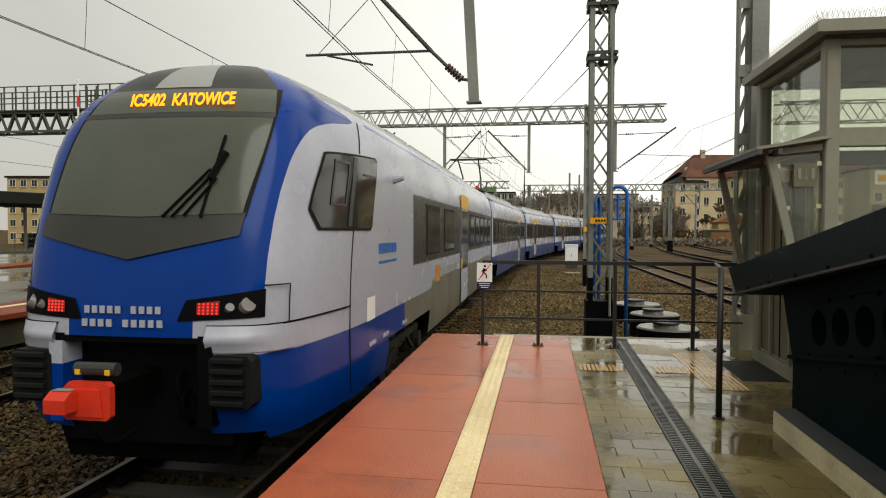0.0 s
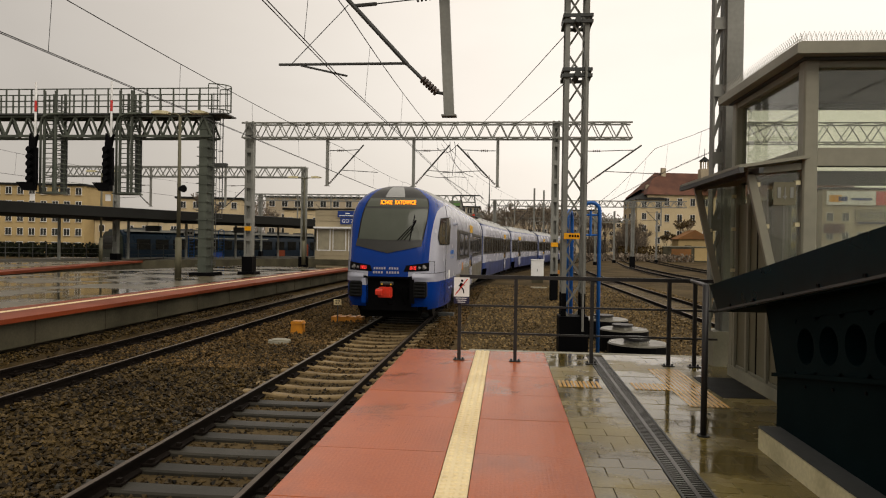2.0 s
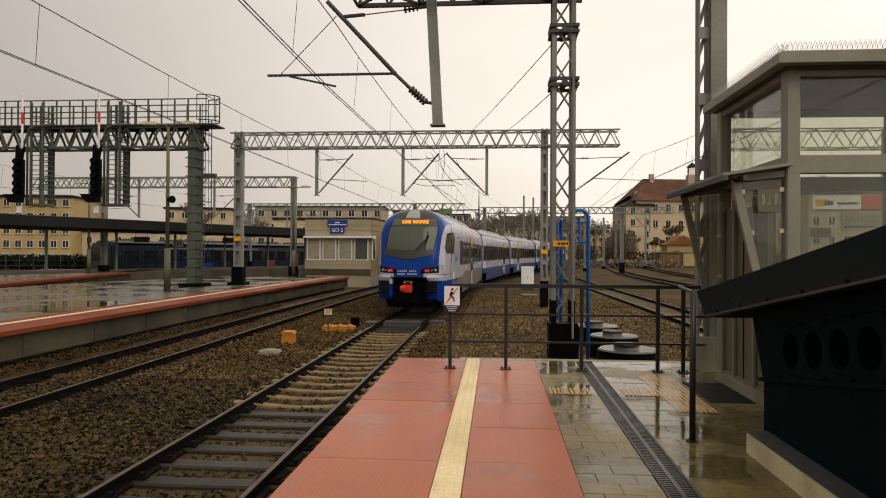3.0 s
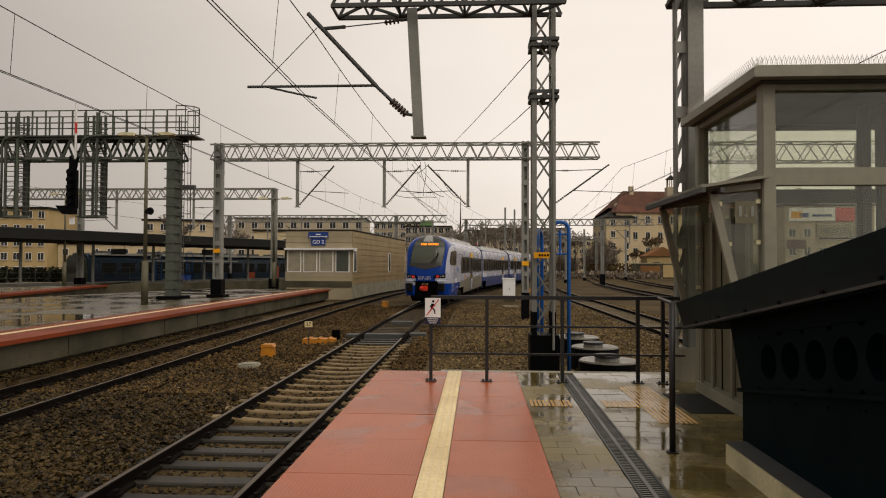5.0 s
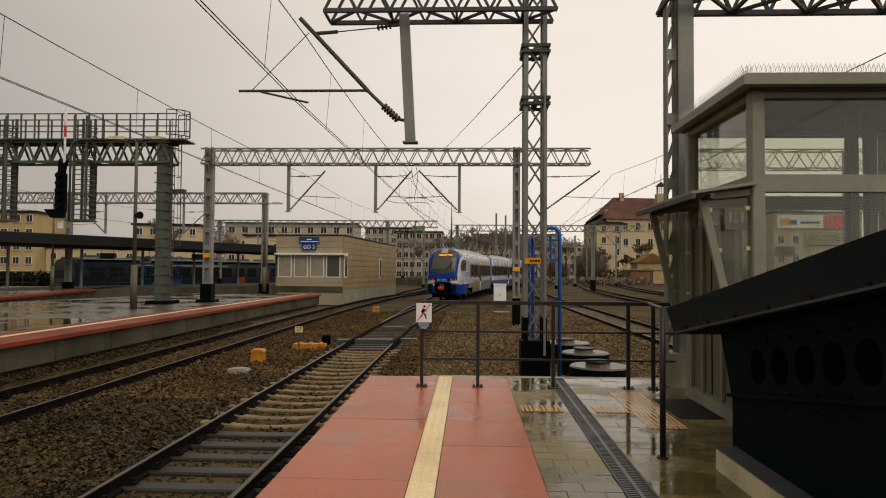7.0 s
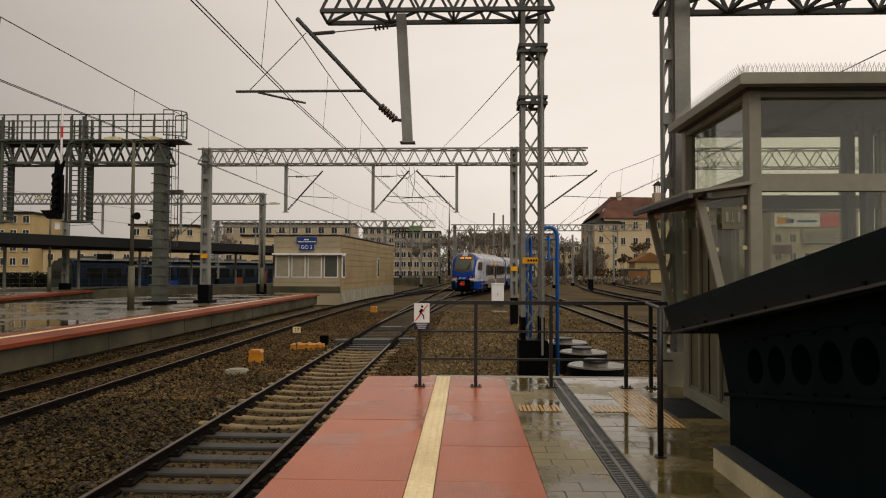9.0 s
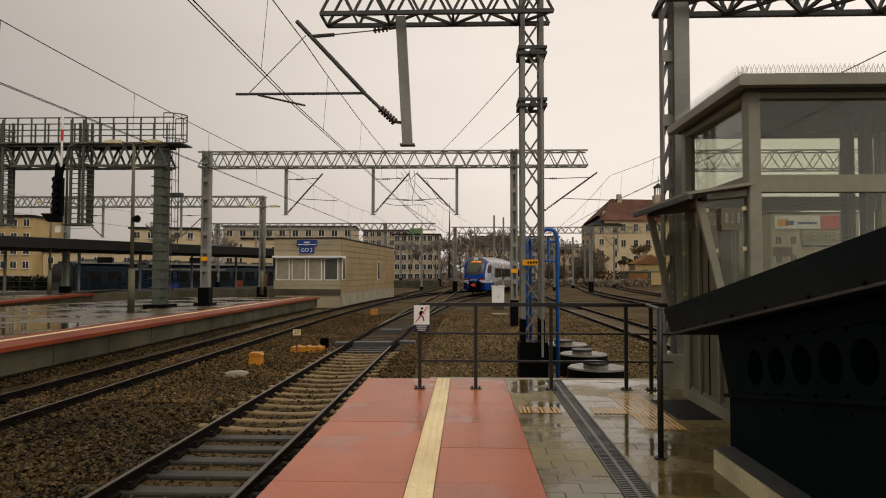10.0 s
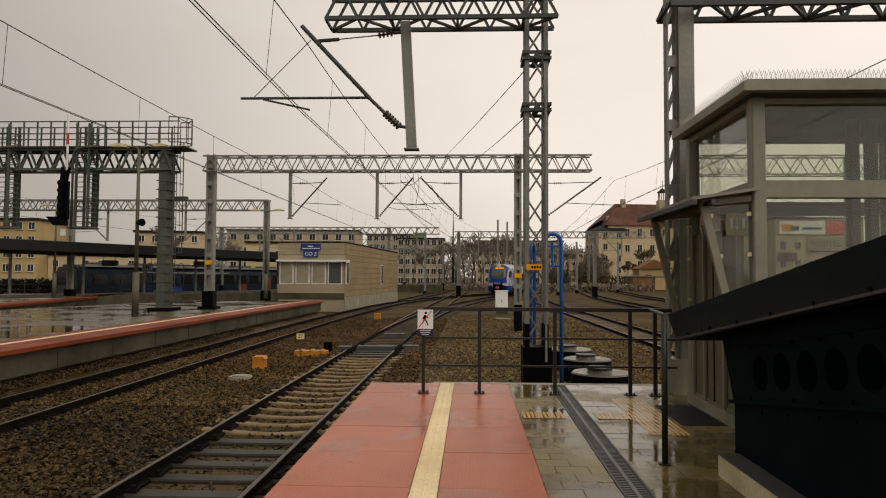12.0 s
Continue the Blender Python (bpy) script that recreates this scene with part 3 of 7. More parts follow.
def track(name, label, fn, y0, y1, sleepers, step=2.0, pieces=(0, 0), clips=(0, 0)):
    t = thing(name, label, "railway track", "railway tracks", "structure")
    ys = [y0 + (y1 - y0) * i / round((y1 - y0) / step) for i in range(round((y1 - y0) / step) + 1)]
    for off in (-0.7535, 0.7535):
        bm = bmesh.new()
        rail_mesh(bm, fn, off, ys)
        part("rail", bm, ("rail", "rail_head"), t, "rusty steel rail with a worn bright head")
    y = y0 + 0.3
    rest = bmesh.new()
    any_rest = False
    while y < sleepers:
        a = heading(fn, y)
        if pieces[0] <= y < pieces[1]:
            which = SLEEPER_DIP if name == "departure_track" and 10.4 < y < 20.5 else SLEEPER if name == "departure_track" and y < 24 else SLEEPER_PALE if name == "right_track" else SLEEPER_SOILED
            ob = new("sleeper", which)
            ob.parent = t
            ob.matrix_basis = pose(fn(y) + random.uniform(-0.02, 0.02), y, BED_Z + (0.062 if name in ("departure_track", "right_track") else 0.022), 0, 0, -math.degrees(a) + random.uniform(-0.5, 0.5))
            if clips[0] <= y < clips[1]:
                for off in (-0.7535, 0.7535):
                    c = new("rail_clip", CLIP)
                    c.parent = t
                    c.matrix_basis = pose(fn(y) + off, y, BED_Z + 0.06)
        else:
            box(rest, -1.3, 1.3, -0.12, 0.12, -0.1, 0.0, pose(fn(y), y, BED_Z + 0.025, 0, 0, -math.degrees(a)))
            any_rest = True
        y += 0.6
    if any_rest:
        tagged(part("sleeper_row", rest, "sleeper_dirty", t), kind="stuff")
    else:
        rest.free()
    return t


track("departure_track", "straight railway track on concrete and pale bearers", line_main, -6, 200, 110, 2.0, (1, 60), (3, 24))
track("through_track", "railway track branching off at the points", line_through, 21, 220, 22, 2.0)
track("second_track", "railway track along the opposite platform", line_second, -6, 260, 110, 2.0, (4, 50), (5, 24))
track("right_track", "railway track beyond the platform end", line_right, 4, 240, 90, 2.0, (10, 45))
track("far_right_track", "second railway track beyond the platform end", line_far_right, 4, 240, 90, 2.0)
track("outer_track", "outermost railway track before the tenements", line_outer, 20, 260, 70, 3.0)
track("crossing_track", "railway track crossing over between the lines", line_cross, 52, 118, 100, 2.0)
track("shunting_track", "railway track between the far platforms", line_shunt, 20, 200, 80, 3.0)


# ---- loose ballast, stone by stone near the camera ----
def ballast(name, x0, x1, y0, y1, count, lo, hi, near=True, heap=0.0, stuff="stone"):
    rng = np.random.default_rng(7)
    base = np.array([(1, 0, 0), (-1, 0, 0), (0, 1, 0), (0, -1, 0), (0, 0, 1), (0, 0, -1)], float)
    tri = np.array([(0, 2, 4), (2, 1, 4), (1, 3, 4), (3, 0, 4), (2, 0, 5), (1, 2, 5), (3, 1, 5), (0, 3, 5)])
    u = rng.random(count)
    y = y0 + (y1 - y0) * (u ** 1.7 if near else u)
    x = rng.uniform(x0, x1, count)
    # shallow in the four-foot, heaped at the shoulders
    keep = np.ones(count, bool)
    for fn in (line_main, line_second, line_right):
        c = np.array([fn(v) for v in y])
        for off in (-0.7535, 0.7535):
            keep &= np.abs(x - c - off) > 0.075
    x, y = x[keep], y[keep]
    n = len(x)
    size = rng.uniform(lo, hi, (n, 1, 1)) * rng.uniform(0.6, 1.25, (n, 6, 1))
    jitter = rng.normal(0, 0.16, (n, 6, 3))
    ang = rng.uniform(0, 2 * math.pi, n)
    tilt = rng.uniform(-0.8, 0.8, n)
    v = (base[None] + jitter) * size
    v[:, :, 2] *= 0.75
    cy, sy, ct, st = np.cos(ang)[:, None], np.sin(ang)[:, None], np.cos(tilt)[:, None], np.sin(tilt)[:, None]
    vx, vy, vz = v[:, :, 0].copy(), v[:, :, 1].copy(), v[:, :, 2].copy()
    vy, vz = vy * ct - vz * st, vy * st + vz * ct
    vx, vy = vx * cy - vy * sy, vx * sy + vy * cy
    z = BED_Z + 0.008 + rng.uniform(-0.03, 0.045, n)
    for fn in (line_main, line_second, line_right):
        c = np.array([fn(v) for v in y])
        z -= (0.04 if fn is line_main else 0.016) * (np.abs(x - c) < 1.0)
        z += 0.045 * ((np.abs(x - c) > 0.9) & (np.abs(x - c) < 1.7))
    z += heap
    v = np.stack([vx + x[:, None], vy + y[:, None], vz + z[:, None]], 2).reshape(-1, 3)
    f = (tri[None] + 6 * np.arange(n)[:, None, None]).reshape(-1, 3)
    me = bpy.data.meshes.new(name)
    me.from_pydata(v.tolist(), [], f.tolist())
    me.materials.append(M[stuff])
    return tagged(new(name, me), "loose angular brown-grey ballast stones beside the rails", "ballast", kind="stuff")


ballast("ballast_stones", -9.3, -1.3, 3.2, 15.5, 46000, 0.022, 0.052)
ballast("ballast_stones_dusty", -9.3, -1.3, 12.5, 40, 44000, 0.022, 0.052, stuff="stone_dusty")
ballast("ballast_stones_beyond", -1.2, 9.0, 10.1, 42, 32000, 0.025, 0.05, stuff="stone_brown")


ballast("ballast_stones_at_wall", -9.9, -9.12, 6, 28, 5200, 0.022, 0.045, True, 0.17)

# ---- near platform ----
PLAT_END = 9.83
plat = thing("platform_near", "wet red and grey paved station platform end", "platform", kind="structure")
bm = bmesh.new()
box(bm, -1.22, 9.0, -14, PLAT_END - 0.05, BED_Z - 0.3, -0.09)
part("platform_body", bm, "concrete", plat, "rough concrete platform wall")
bm = bmesh.new()
box(bm, -0.55, 2.9, PLAT_END + 0.0, PLAT_END + 0.16, BED_Z - 0.2, -0.005)
part("end_kerb", bm, "concrete_pale", plat, "pale concrete kerb")


def slab(name, w, d, h, mat_name, chamfer=0.006):
    bm = bmesh.new()
    c = chamfer
    a = [bm.verts.new((x, y, -h)) for x, y in ((0, 0), (w, 0), (w, d), (0, d))]
    b = [bm.verts.new((x, y, -c)) for x, y in ((0, 0), (w, 0), (w, d), (0, d))]
    t = [bm.verts.new((x, y, 0)) for x, y in ((c, c), (w - c, c), (w - c, d - c), (c, d - c))]
    for lo, hi in ((a, b), (b, t)):
        for i in range(4):
            bm.faces.new((lo[i], lo[(i + 1) % 4], hi[(i + 1) % 4], hi[i]))
    bm.faces.new(t)
    return shape(name, bm, mat_name)


def studded(w, d, h):
    bm = bmesh.new()
    box(bm, 0, w, 0, d, -h, 0)
    nx, ny = 3, round(3 * d / w)
    for i in range(nx):
        for j in range(ny):
            disc(bm, ((i + 0.5) * w / nx, (j + 0.5) * d / ny, 0), 0.025, 0.008, 8, 0.015)
    return shape("tactile_tile", bm, "tactile")


G = 0.005
S_LEFT = slab("red_slab", 1.02 - G, 1.0 - G, 0.09, "red_slab", 0.004)
S_RIGHT = slab("red_slab", 0.792, 1.0 - G, 0.09, "red_slab", 0.004)
S_TILE = studded(0.2, 0.5 - 0.004, 0.09)
for k in range(-13, 10):
    y = k - 0.02
    d = min(1.0, PLAT_END - y)
    for x, me in ((-1.46, S_LEFT), (-0.235, S_RIGHT)):
        ob = new("red_slab", me)
        ob.parent = plat
        ob.matrix_basis = pose(x, y, random.uniform(-0.0015, 0.0015), random.uniform(-0.08, 0.08), random.uniform(-0.08, 0.08)) @ Matrix.Diagonal((1, d, 1, 1))
    for j in range(2):
        if y + 0.5 * j + 0.3 < PLAT_END:
            ob = new("tactile_tile", S_TILE)
            ob.parent = plat
            ob.matrix_basis = pose(-0.4395, y + 0.5 * j, 0.001) @ Matrix.Diagonal((1, min(1, (PLAT_END - y - 0.5 * j) / 0.5), 1, 1))
bm = bmesh.new()
box(bm, -1.445, 9.0, -14, PLAT_END - 0.01, -0.0895, -0.02)
part("bedding", bm, "joint", plat)

# grey pavers either side of the drain, laid in courses across the platform
P_A = slab("paver", 0.255 - 0.003, 0.2 - 0.003, 0.06, "paver", 0.0015)
P_B = slab("paver", 0.36 - 0.003, 0.2 - 0.003, 0.06, "paver", 0.0015)


def drain_x(y):
    return 1.11 + 0.010 * (y - 4.7)


rest = bmesh.new()
near_count = 0
for j in range(-68, 50):
    y = -0.2 + 0.2 * j
    if y + 0.2 > PLAT_END + 0.01:
        break
    left = drain_x(y) - 0.012 - 0.559
    row = [(0.559, left / 2), (0.559 + left / 2, left / 2)] if j % 2 else [(0.559, left / 4), (0.559 + left / 4, left / 2), (0.559 + left * 0.75, left / 4)]
    xk = drain_x(y) + 0.214
    row += [(xk + 0.36 * i - (0.18 if j % 2 and i else 0), 0.36 if not (j % 2 and i == 0) else 0.18) for i in range(5)]
    for x, w in row:
        if 2.6 < y < 9.7 and x < 2.95 and near_count < 300 and w > 0.2:
            ob = new("paver", P_B if w == 0.36 else P_A)
            ob.parent = plat
            ob.matrix_basis = pose(x, y, random.uniform(-0.0015, 0.001), random.uniform(-0.25, 0.25), random.uniform(-0.25, 0.25)) @ Matrix.Diagonal((1 if w == 0.36 else w / 0.255, 1, 1, 1))
            near_count += 1
        else:
            box(rest, x, x + w - 0.006, y, y + 0.194, -0.06, random.uniform(-0.003, 0.001))
tagged(part("paver_rest", rest, "paver", plat), kind="stuff")
bm = bmesh.new()
box(bm, 3.1, 9.0, -14, PLAT_END - 0.01, -0.06, -0.004)
part("paving", bm, "paver", plat)

# tactile guiding fields in ochre, ribbed along the platform
for name, x0, x1, y0, y1 in (("tactile_strip", 0.585, 1.06, 7.45, 7.80), ("tactile_strip", 1.41, 1.80, 7.45, 7.80), ("tactile_field", 1.80, 2.2, 6.72, 8.75)):
    bm = bmesh.new()
    box(bm, x0, x1, y0, y1, -0.03, 0.003)
    n = round((x1 - x0) / 0.05)
    for i in range(n):
        x = x0 + (i + 0.5) * (x1 - x0) / n
        prism(bm, [(x - 0.016, 0.003), (x - 0.010, 0.008), (x + 0.010, 0.009), (x + 0.016, 0.003)], y0 + 0.01, y1 - 0.01, mi=1)
    part(name, bm, ("paver", "tactile_ochre"), plat, "worn ochre ribbed tactile paving")
bm = bmesh.new()
box(bm, 2.25, 2.72, 7.2, 8.3, -0.01, 0.004)
part("door_mat", bm, "rubber", plat, "dark recessed mat before the lift door")

# slotted drain across the paving
drain = thing("slot_drain", "black cast grating of a long drainage channel", "drain")
for s in (0.0, 0.202):
    bm = bmesh.new()
    beam(bm, (drain_x(-2) + s, -2, -0.028), (drain_x(9.6) + s, 9.6, -0.028), 0.018, 0.06)
    part("channel_edge", bm, "steel_dark", drain)
bm = bmesh.new()
beam(bm, (drain_x(-2) + 0.101, -2, -0.025), (drain_x(9.6) + 0.101, 9.6, -0.025), 0.03, 0.05)
part("middle_bar", bm, "iron_wet", drain)
for k in range(-4, 19):
    y0 = 0.5 * k + 0.1
    bm = bmesh.new()
    for i in range(12):
        y = y0 + i * 0.0415
        box(bm, drain_x(y) + 0.008, drain_x(y) + 0.194, y, y + 0.017, -0.028, -0.004)
    part("grate", bm, "iron_wet", drain)
bm = bmesh.new()
beam(bm, (drain_x(-2) + 0.101, -2, -0.05), (drain_x(9.6) + 0.101, 9.6, -0.05), 0.215, 0.02)
part("channel_floor", bm, "joint", drain)


# ---- opposite platforms ----
def edge_second(y):
    return line_second(y) - 1.45


def platform_two():
    t = thing("platform_opposite", "wet island platform with a red edge and concrete wall", "platform", kind="structure")
    ys = [-8 + 2 * i for i in range(25)] + [41.6]
    # the set-back footing is coloured dark for the shade under the wall
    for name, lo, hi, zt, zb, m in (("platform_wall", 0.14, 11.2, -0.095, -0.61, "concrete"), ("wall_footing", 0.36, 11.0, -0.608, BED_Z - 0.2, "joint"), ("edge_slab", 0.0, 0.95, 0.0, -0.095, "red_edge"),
                                    ("warning_line", 0.93, 1.14, 0.002, -0.1, "tactile"), ("red_band", 1.13, 1.55, 0.0, -0.1, "red_edge"), ("platform_paving", 1.54, 11.2, -0.002, -0.095, "paver_far")):
        bm = bmesh.new()
        prev = None
        for y in ys:
            e = edge_second(y)
            w = 1.0 if y < 30 else 1 - (y - 30) / 40
            ring = [bm.verts.new((e - a * (w if a > 3 else 1), y, z)) for a, z in ((lo, zb), (lo, zt), (hi, zt), (hi, zb))]
            if prev:
                for i in range(4):
                    bm.faces.new((prev[i], prev[(i + 1) % 4], ring[(i + 1) % 4], ring[i]))
            else:
                bm.faces.new(ring)
            prev = ring
        bm.faces.new(prev)
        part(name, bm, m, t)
    # ballast heaped against the foot of the wall
    rng = random.Random(31)
    bm = bmesh.new()
    prev = None
    for y in [4 + 0.25 * i for i in range(150)]:
        e = edge_second(y)
        ring = [bm.verts.new((e + a + rng.uniform(-0.03, 0.03), y, z + rng.uniform(-0.02, 0.02))) for a, z in ((0.62, BED_Z - 0.01), (0.42, -0.88), (0.22, -0.80), (0.0, -0.76), (-0.2, -0.75), (-0.4, -0.75))]
        if prev:
            for i in range(5):
                bm.faces.new((prev[i], prev[i + 1], ring[i + 1], ring[i]))
        prev = ring
    part("ballast_shoulder", bm, "stone", t)
    # upright joints of the wall panels
    for k in range(14):
        y = 8 + 2.4 * k
        bm = bmesh.new()
        box(bm, edge_second(y) - 0.15, edge_second(y) - 0.128, y, y + 0.018, -0.60, -0.1)
        part("wall_joint", bm, "joint", t)
    return t


platform_two()


def platform_three():
    t = thing("platform_far", "far station platform with a red edge", "platform", kind="structure")
    m = pose(-29.4, 56, 0, 0, 0, 13)
    for name, args, mt in (("platform_wall", (-9, -0.15, -60, 0, BED_Z - 0.1, -0.14), "concrete"), ("edge_slab", (-1.1, 0, -60, 0.02, -0.14, 0), "red_edge"), ("platform_paving", (-9, -1.1, -60, 0, -0.14, -0.002), "paver_far")):
        bm = bmesh.new()
        box(bm, *args, m)
        part(name, bm, mt, t)


platform_three()

# ---- the departing train ----
SEC = [(0.42, 1.35), (0.80, 1.40), (0.95, 1.41), (1.30, 1.41), (1.60, 1.41), (1.80, 1.41), (2.10, 1.41), (2.40, 1.41), (2.65, 1.41), (2.86, 1.41), (3.05, 1.40), (3.25, 1.37),
       (3.40, 1.33), (3.52, 1.28), (3.62, 1.21), (3.73, 1.10), (3.84, 0.95), (3.93, 0.76), (4.0, 0.52), (4.035, 0.2), (4.045, 0.0)]
LEAN = [(0.42, 0.30), (0.80, 0.06), (0.95, 0.03), (1.3, 0.0), (1.6, 0.01), (1.8, 0.03), (2.1, 0.08), (2.4, 0.16), (2.65, 0.24), (2.86, 0.32), (3.05, 0.40), (3.25, 0.50), (3.4, 0.60),
        (3.52, 0.70), (3.62, 0.82), (3.73, 0.93), (3.84, 1.07), (3.93, 1.25), (4.0, 1.5), (4.035, 1.85), (4.045, 2.2)]
PLAN = [(0, 0), (0.4, 0.01), (0.75, 0.05), (0.98, 0.12), (1.11, 0.22), (1.19, 0.36), (1.24, 0.55), (1.29, 0.85), (1.335, 1.2), (1.375, 1.6), (1.4, 2.0), (1.41, 2.4)]
ARC = [0.0]
for (xa, sa), (xb, sb) in zip(PLAN, PLAN[1:]):
    ARC.append(ARC[-1] + math.hypot(xb - xa, sb - sa))
ARC_X = tuple((a, p[0]) for a, p in zip(ARC, PLAN))
ARC_S = tuple((a, p[1]) for a, p in zip(ARC, PLAN))


@functools.lru_cache(maxsize=None)
def slopes(table):
    """Slopes of a smooth curve through the table's points that never overshoots them."""
    d = [(b[1] - a[1]) / (b[0] - a[0]) for a, b in zip(table, table[1:])]
    m = [d[0]] + [0.0 if p * q <= 0 else 2 * p * q / (p + q) for p, q in zip(d, d[1:])] + [d[-1]]
    return m


def curve_at(table, v):
    table = tuple(table)
    m = slopes(table)
    if v <= table[0][0]:
        return table[0][1]
    if v >= table[-1][0]:
        return table[-1][1]
    k = next(i for i in range(len(table) - 1) if v <= table[i + 1][0])
    (xa, ya), (xb, yb) = table[k], table[k + 1]
    h = xb - xa
    t = (v - xa) / h
    return ((1 + 2 * t) * ya + t * h * m[k]) * (1 - t) ** 2 + (t * t * (3 - 2 * t)) * yb + t * t * (t - 1) * h * m[k + 1]


def nose(a, z, out=0.0):
    """A point of the nose: a metres along the plan's outline from the middle, z above the rail, out proud of the skin."""
    sgn = -1 if a < 0 else 1
    a = abs(a)
    w = curve_at(SEC, z) / 1.41
    x = curve_at(ARC_X, a)
    s = curve_at(ARC_S, a) + max(0.0, a - ARC[-1])
    if out:
        k = min(1, a / 1.6)
        x += out * k
        s -= out * (1 - 0.7 * k)
        z += out * 0.4
    return Vector((sgn * x * w, s + curve_at(LEAN, z), z))


BLUE_EDGE = [(0.42, 1.10), (1.3, 1.10), (1.8, 1.11), (2.4, 1.14), (2.86, 1.21), (3.05, 1.28), (3.25, 1.46), (3.32, 1.62), (3.4, 1.95), (3.46, 2.35), (3.52, 2.5), (3.58, 2.2), (3.66, 1.75), (3.8, 1.35), (4.1, 1.1)]


def nose_body(length):
    """The shell of the end car: blue mask, light grey sides, dirty lower band, roof."""
    bm = bmesh.new()
    zs = sorted({p[0] for p in SEC} | {0.62, 0.75, 1.44, 1.5, 3.56, 3.66} | {round(2.86 + 0.05 * i, 3) for i in range(16)})
    zs = [0.54] + [z for i, z in enumerate(zs) if z > 0.56 and z - zs[i - 1] > 0.012]
    tail = [3.3, 3.55, 3.8, 4.25, 5.2, 5.7, 6.1, 6.4, 6.6, 12.0, length]
    rows = []
    for z in zs:
        b = curve_at(BLUE_EDGE, z)
        arcs = [b * i / 12 for i in range(13)] + [b + (ARC[-1] - b) * i / 6 for i in range(1, 7)]
        half = [nose(a, z) for a in arcs]
        end = half[-1]
        half += [Vector((curve_at(SEC, z), max(s, end.y + 0.02 * (k + 1)), z)) for k, s in enumerate(tail)]
        rows.append(half)
    n = len(rows[0])
    for side in (1, -1):
        vv = [[bm.verts.new((p.x * side, p.y, p.z)) for p in r] for r in rows]
        for j in range(len(zs) - 1):
            zc = (zs[j] + zs[j + 1]) / 2
            for i in range(n - 1):
                q = (rows[j][i].y + rows[j][i + 1].y) / 2
                if i >= 18 and 3.3 < q < 6.5 and zc < 0.54 + 0.54 * max(0.0, 1 - ((q - 4.9) / 1.68) ** 4) ** 0.5:
                    continue
                if (i < 7 and 0.62 < zc < 1.44) or (i < 12 and zc < 0.62):
                    continue
                f = bm.faces.new((vv[j][i], vv[j][i + 1], vv[j + 1][i + 1], vv[j + 1][i]))
                f.smooth = True
                if i < 12:
                    mi = 0
                    if 1.3 < zc < 1.6 and i > 5:
                        mi = 1
                else:
                    mi = 1
                    if zc > 3.66:
                        mi = 3
                    elif 3.52 < zc < 3.57 and q > 2.6:
                        mi = 0
                    elif zc < 1.3:
                        mi = 0 if q < 4.25 else 2
                    if i >= 17 and 1.3 < zc < 1.45 and q > 7:
                        mi = 2
                f.material_index = mi
    bmesh.ops.remove_doubles(bm, verts=bm.verts, dist=0.0008)
    return bm


def nose_patch(a0, a1, z0, z1, out=0.012, n=14, k=10, thick=0.012):
    """A panel that lies on the nose; a0, a1 may be functions of z's share, z0, z1 of the arc's share."""
    bm = bmesh.new()
    grid = []
    for j in range(k + 1):
        row = []
        for i in range(n + 1):
            u, v = i / n, j / k
            lo, hi = z0(u) if callable(z0) else z0, z1(u) if callable(z1) else z1
            al, ah = a0(v) if callable(a0) else a0, a1(v) if callable(a1) else a1
            row.append(nose(al + (ah - al) * u, lo + (hi - lo) * v, out(u) if callable(out) else out))
        grid.append([bm.verts.new(p) for p in row])
    for r0, r1 in zip(grid, grid[1:]):
        for i in range(n):
            bm.faces.new((r0[i], r0[i + 1], r1[i + 1], r1[i])).smooth = True
    return bm


def side_panel(bm, side, s0, s1, z0, z1, out, thick=0.02, skew=0.0):
    x = 1.41 * side
    a, b = sorted((x, x + side * out))
    v = box(bm, a, b, s0, s1, z0, z1)
    if skew:
        for q in v:
            if q.co.y == s0 and q.co.z == z1:
                q.co.y += skew


def window_band(car, s0, s1, panes, skew=0.0):
    """The dark band of a car's side with its panes, each in a rubber frame."""
    for side in (1, -1):
        bm = bmesh.new()
        side_panel(bm, side, s0, s1, 1.80, 2.86, 0.006, skew=skew)
        band = part("window_band", bm, "t_dark", car, "dark grey window band")
        for p0, p1 in panes:
            bm = bmesh.new()
            side_panel(bm, side, p0, p1, 1.90, 2.76, 0.014)
            part("window_frame", bm, "rubber", band)
            bm = bmesh.new()
            side_panel(bm, side, p0 + 0.05, p1 - 0.05, 1.95, 2.71, 0.018)
            part("pane", bm, "t_glass", band)


def car_door(car, s0, s1):
    for side in (1, -1):
        bm = bmesh.new()
        side_panel(bm, side, s0, s1, 0.62, 3.05, 0.016)
        door = part("door", bm, "t_white", car, "sliding door with yellow edges")
        bm = bmesh.new()
        side_panel(bm, side, s0 + 0.12, s1 - 0.12, 1.4, 2.8, 0.022)
        part("door_glass", bm, "t_glass", door)
        bm = bmesh.new()
        side_panel(bm, side, s0, s1, 2.86, 3.18, 0.024)
        part("yellow_header", bm, "t_yellow", door)
        bm = bmesh.new()
        side_panel(bm, side, s0 + 0.02, s0 + 0.2, 1.42, 1.66, 0.026)
        part("door_button_panel", bm, "t_yellow", door)
        for s in (s0, s1 - 0.03):
            bm = bmesh.new()
            side_panel(bm, side, s, s + 0.03, 0.45, 3.05, 0.02)
            part("door_seal", bm, "rubber", door)


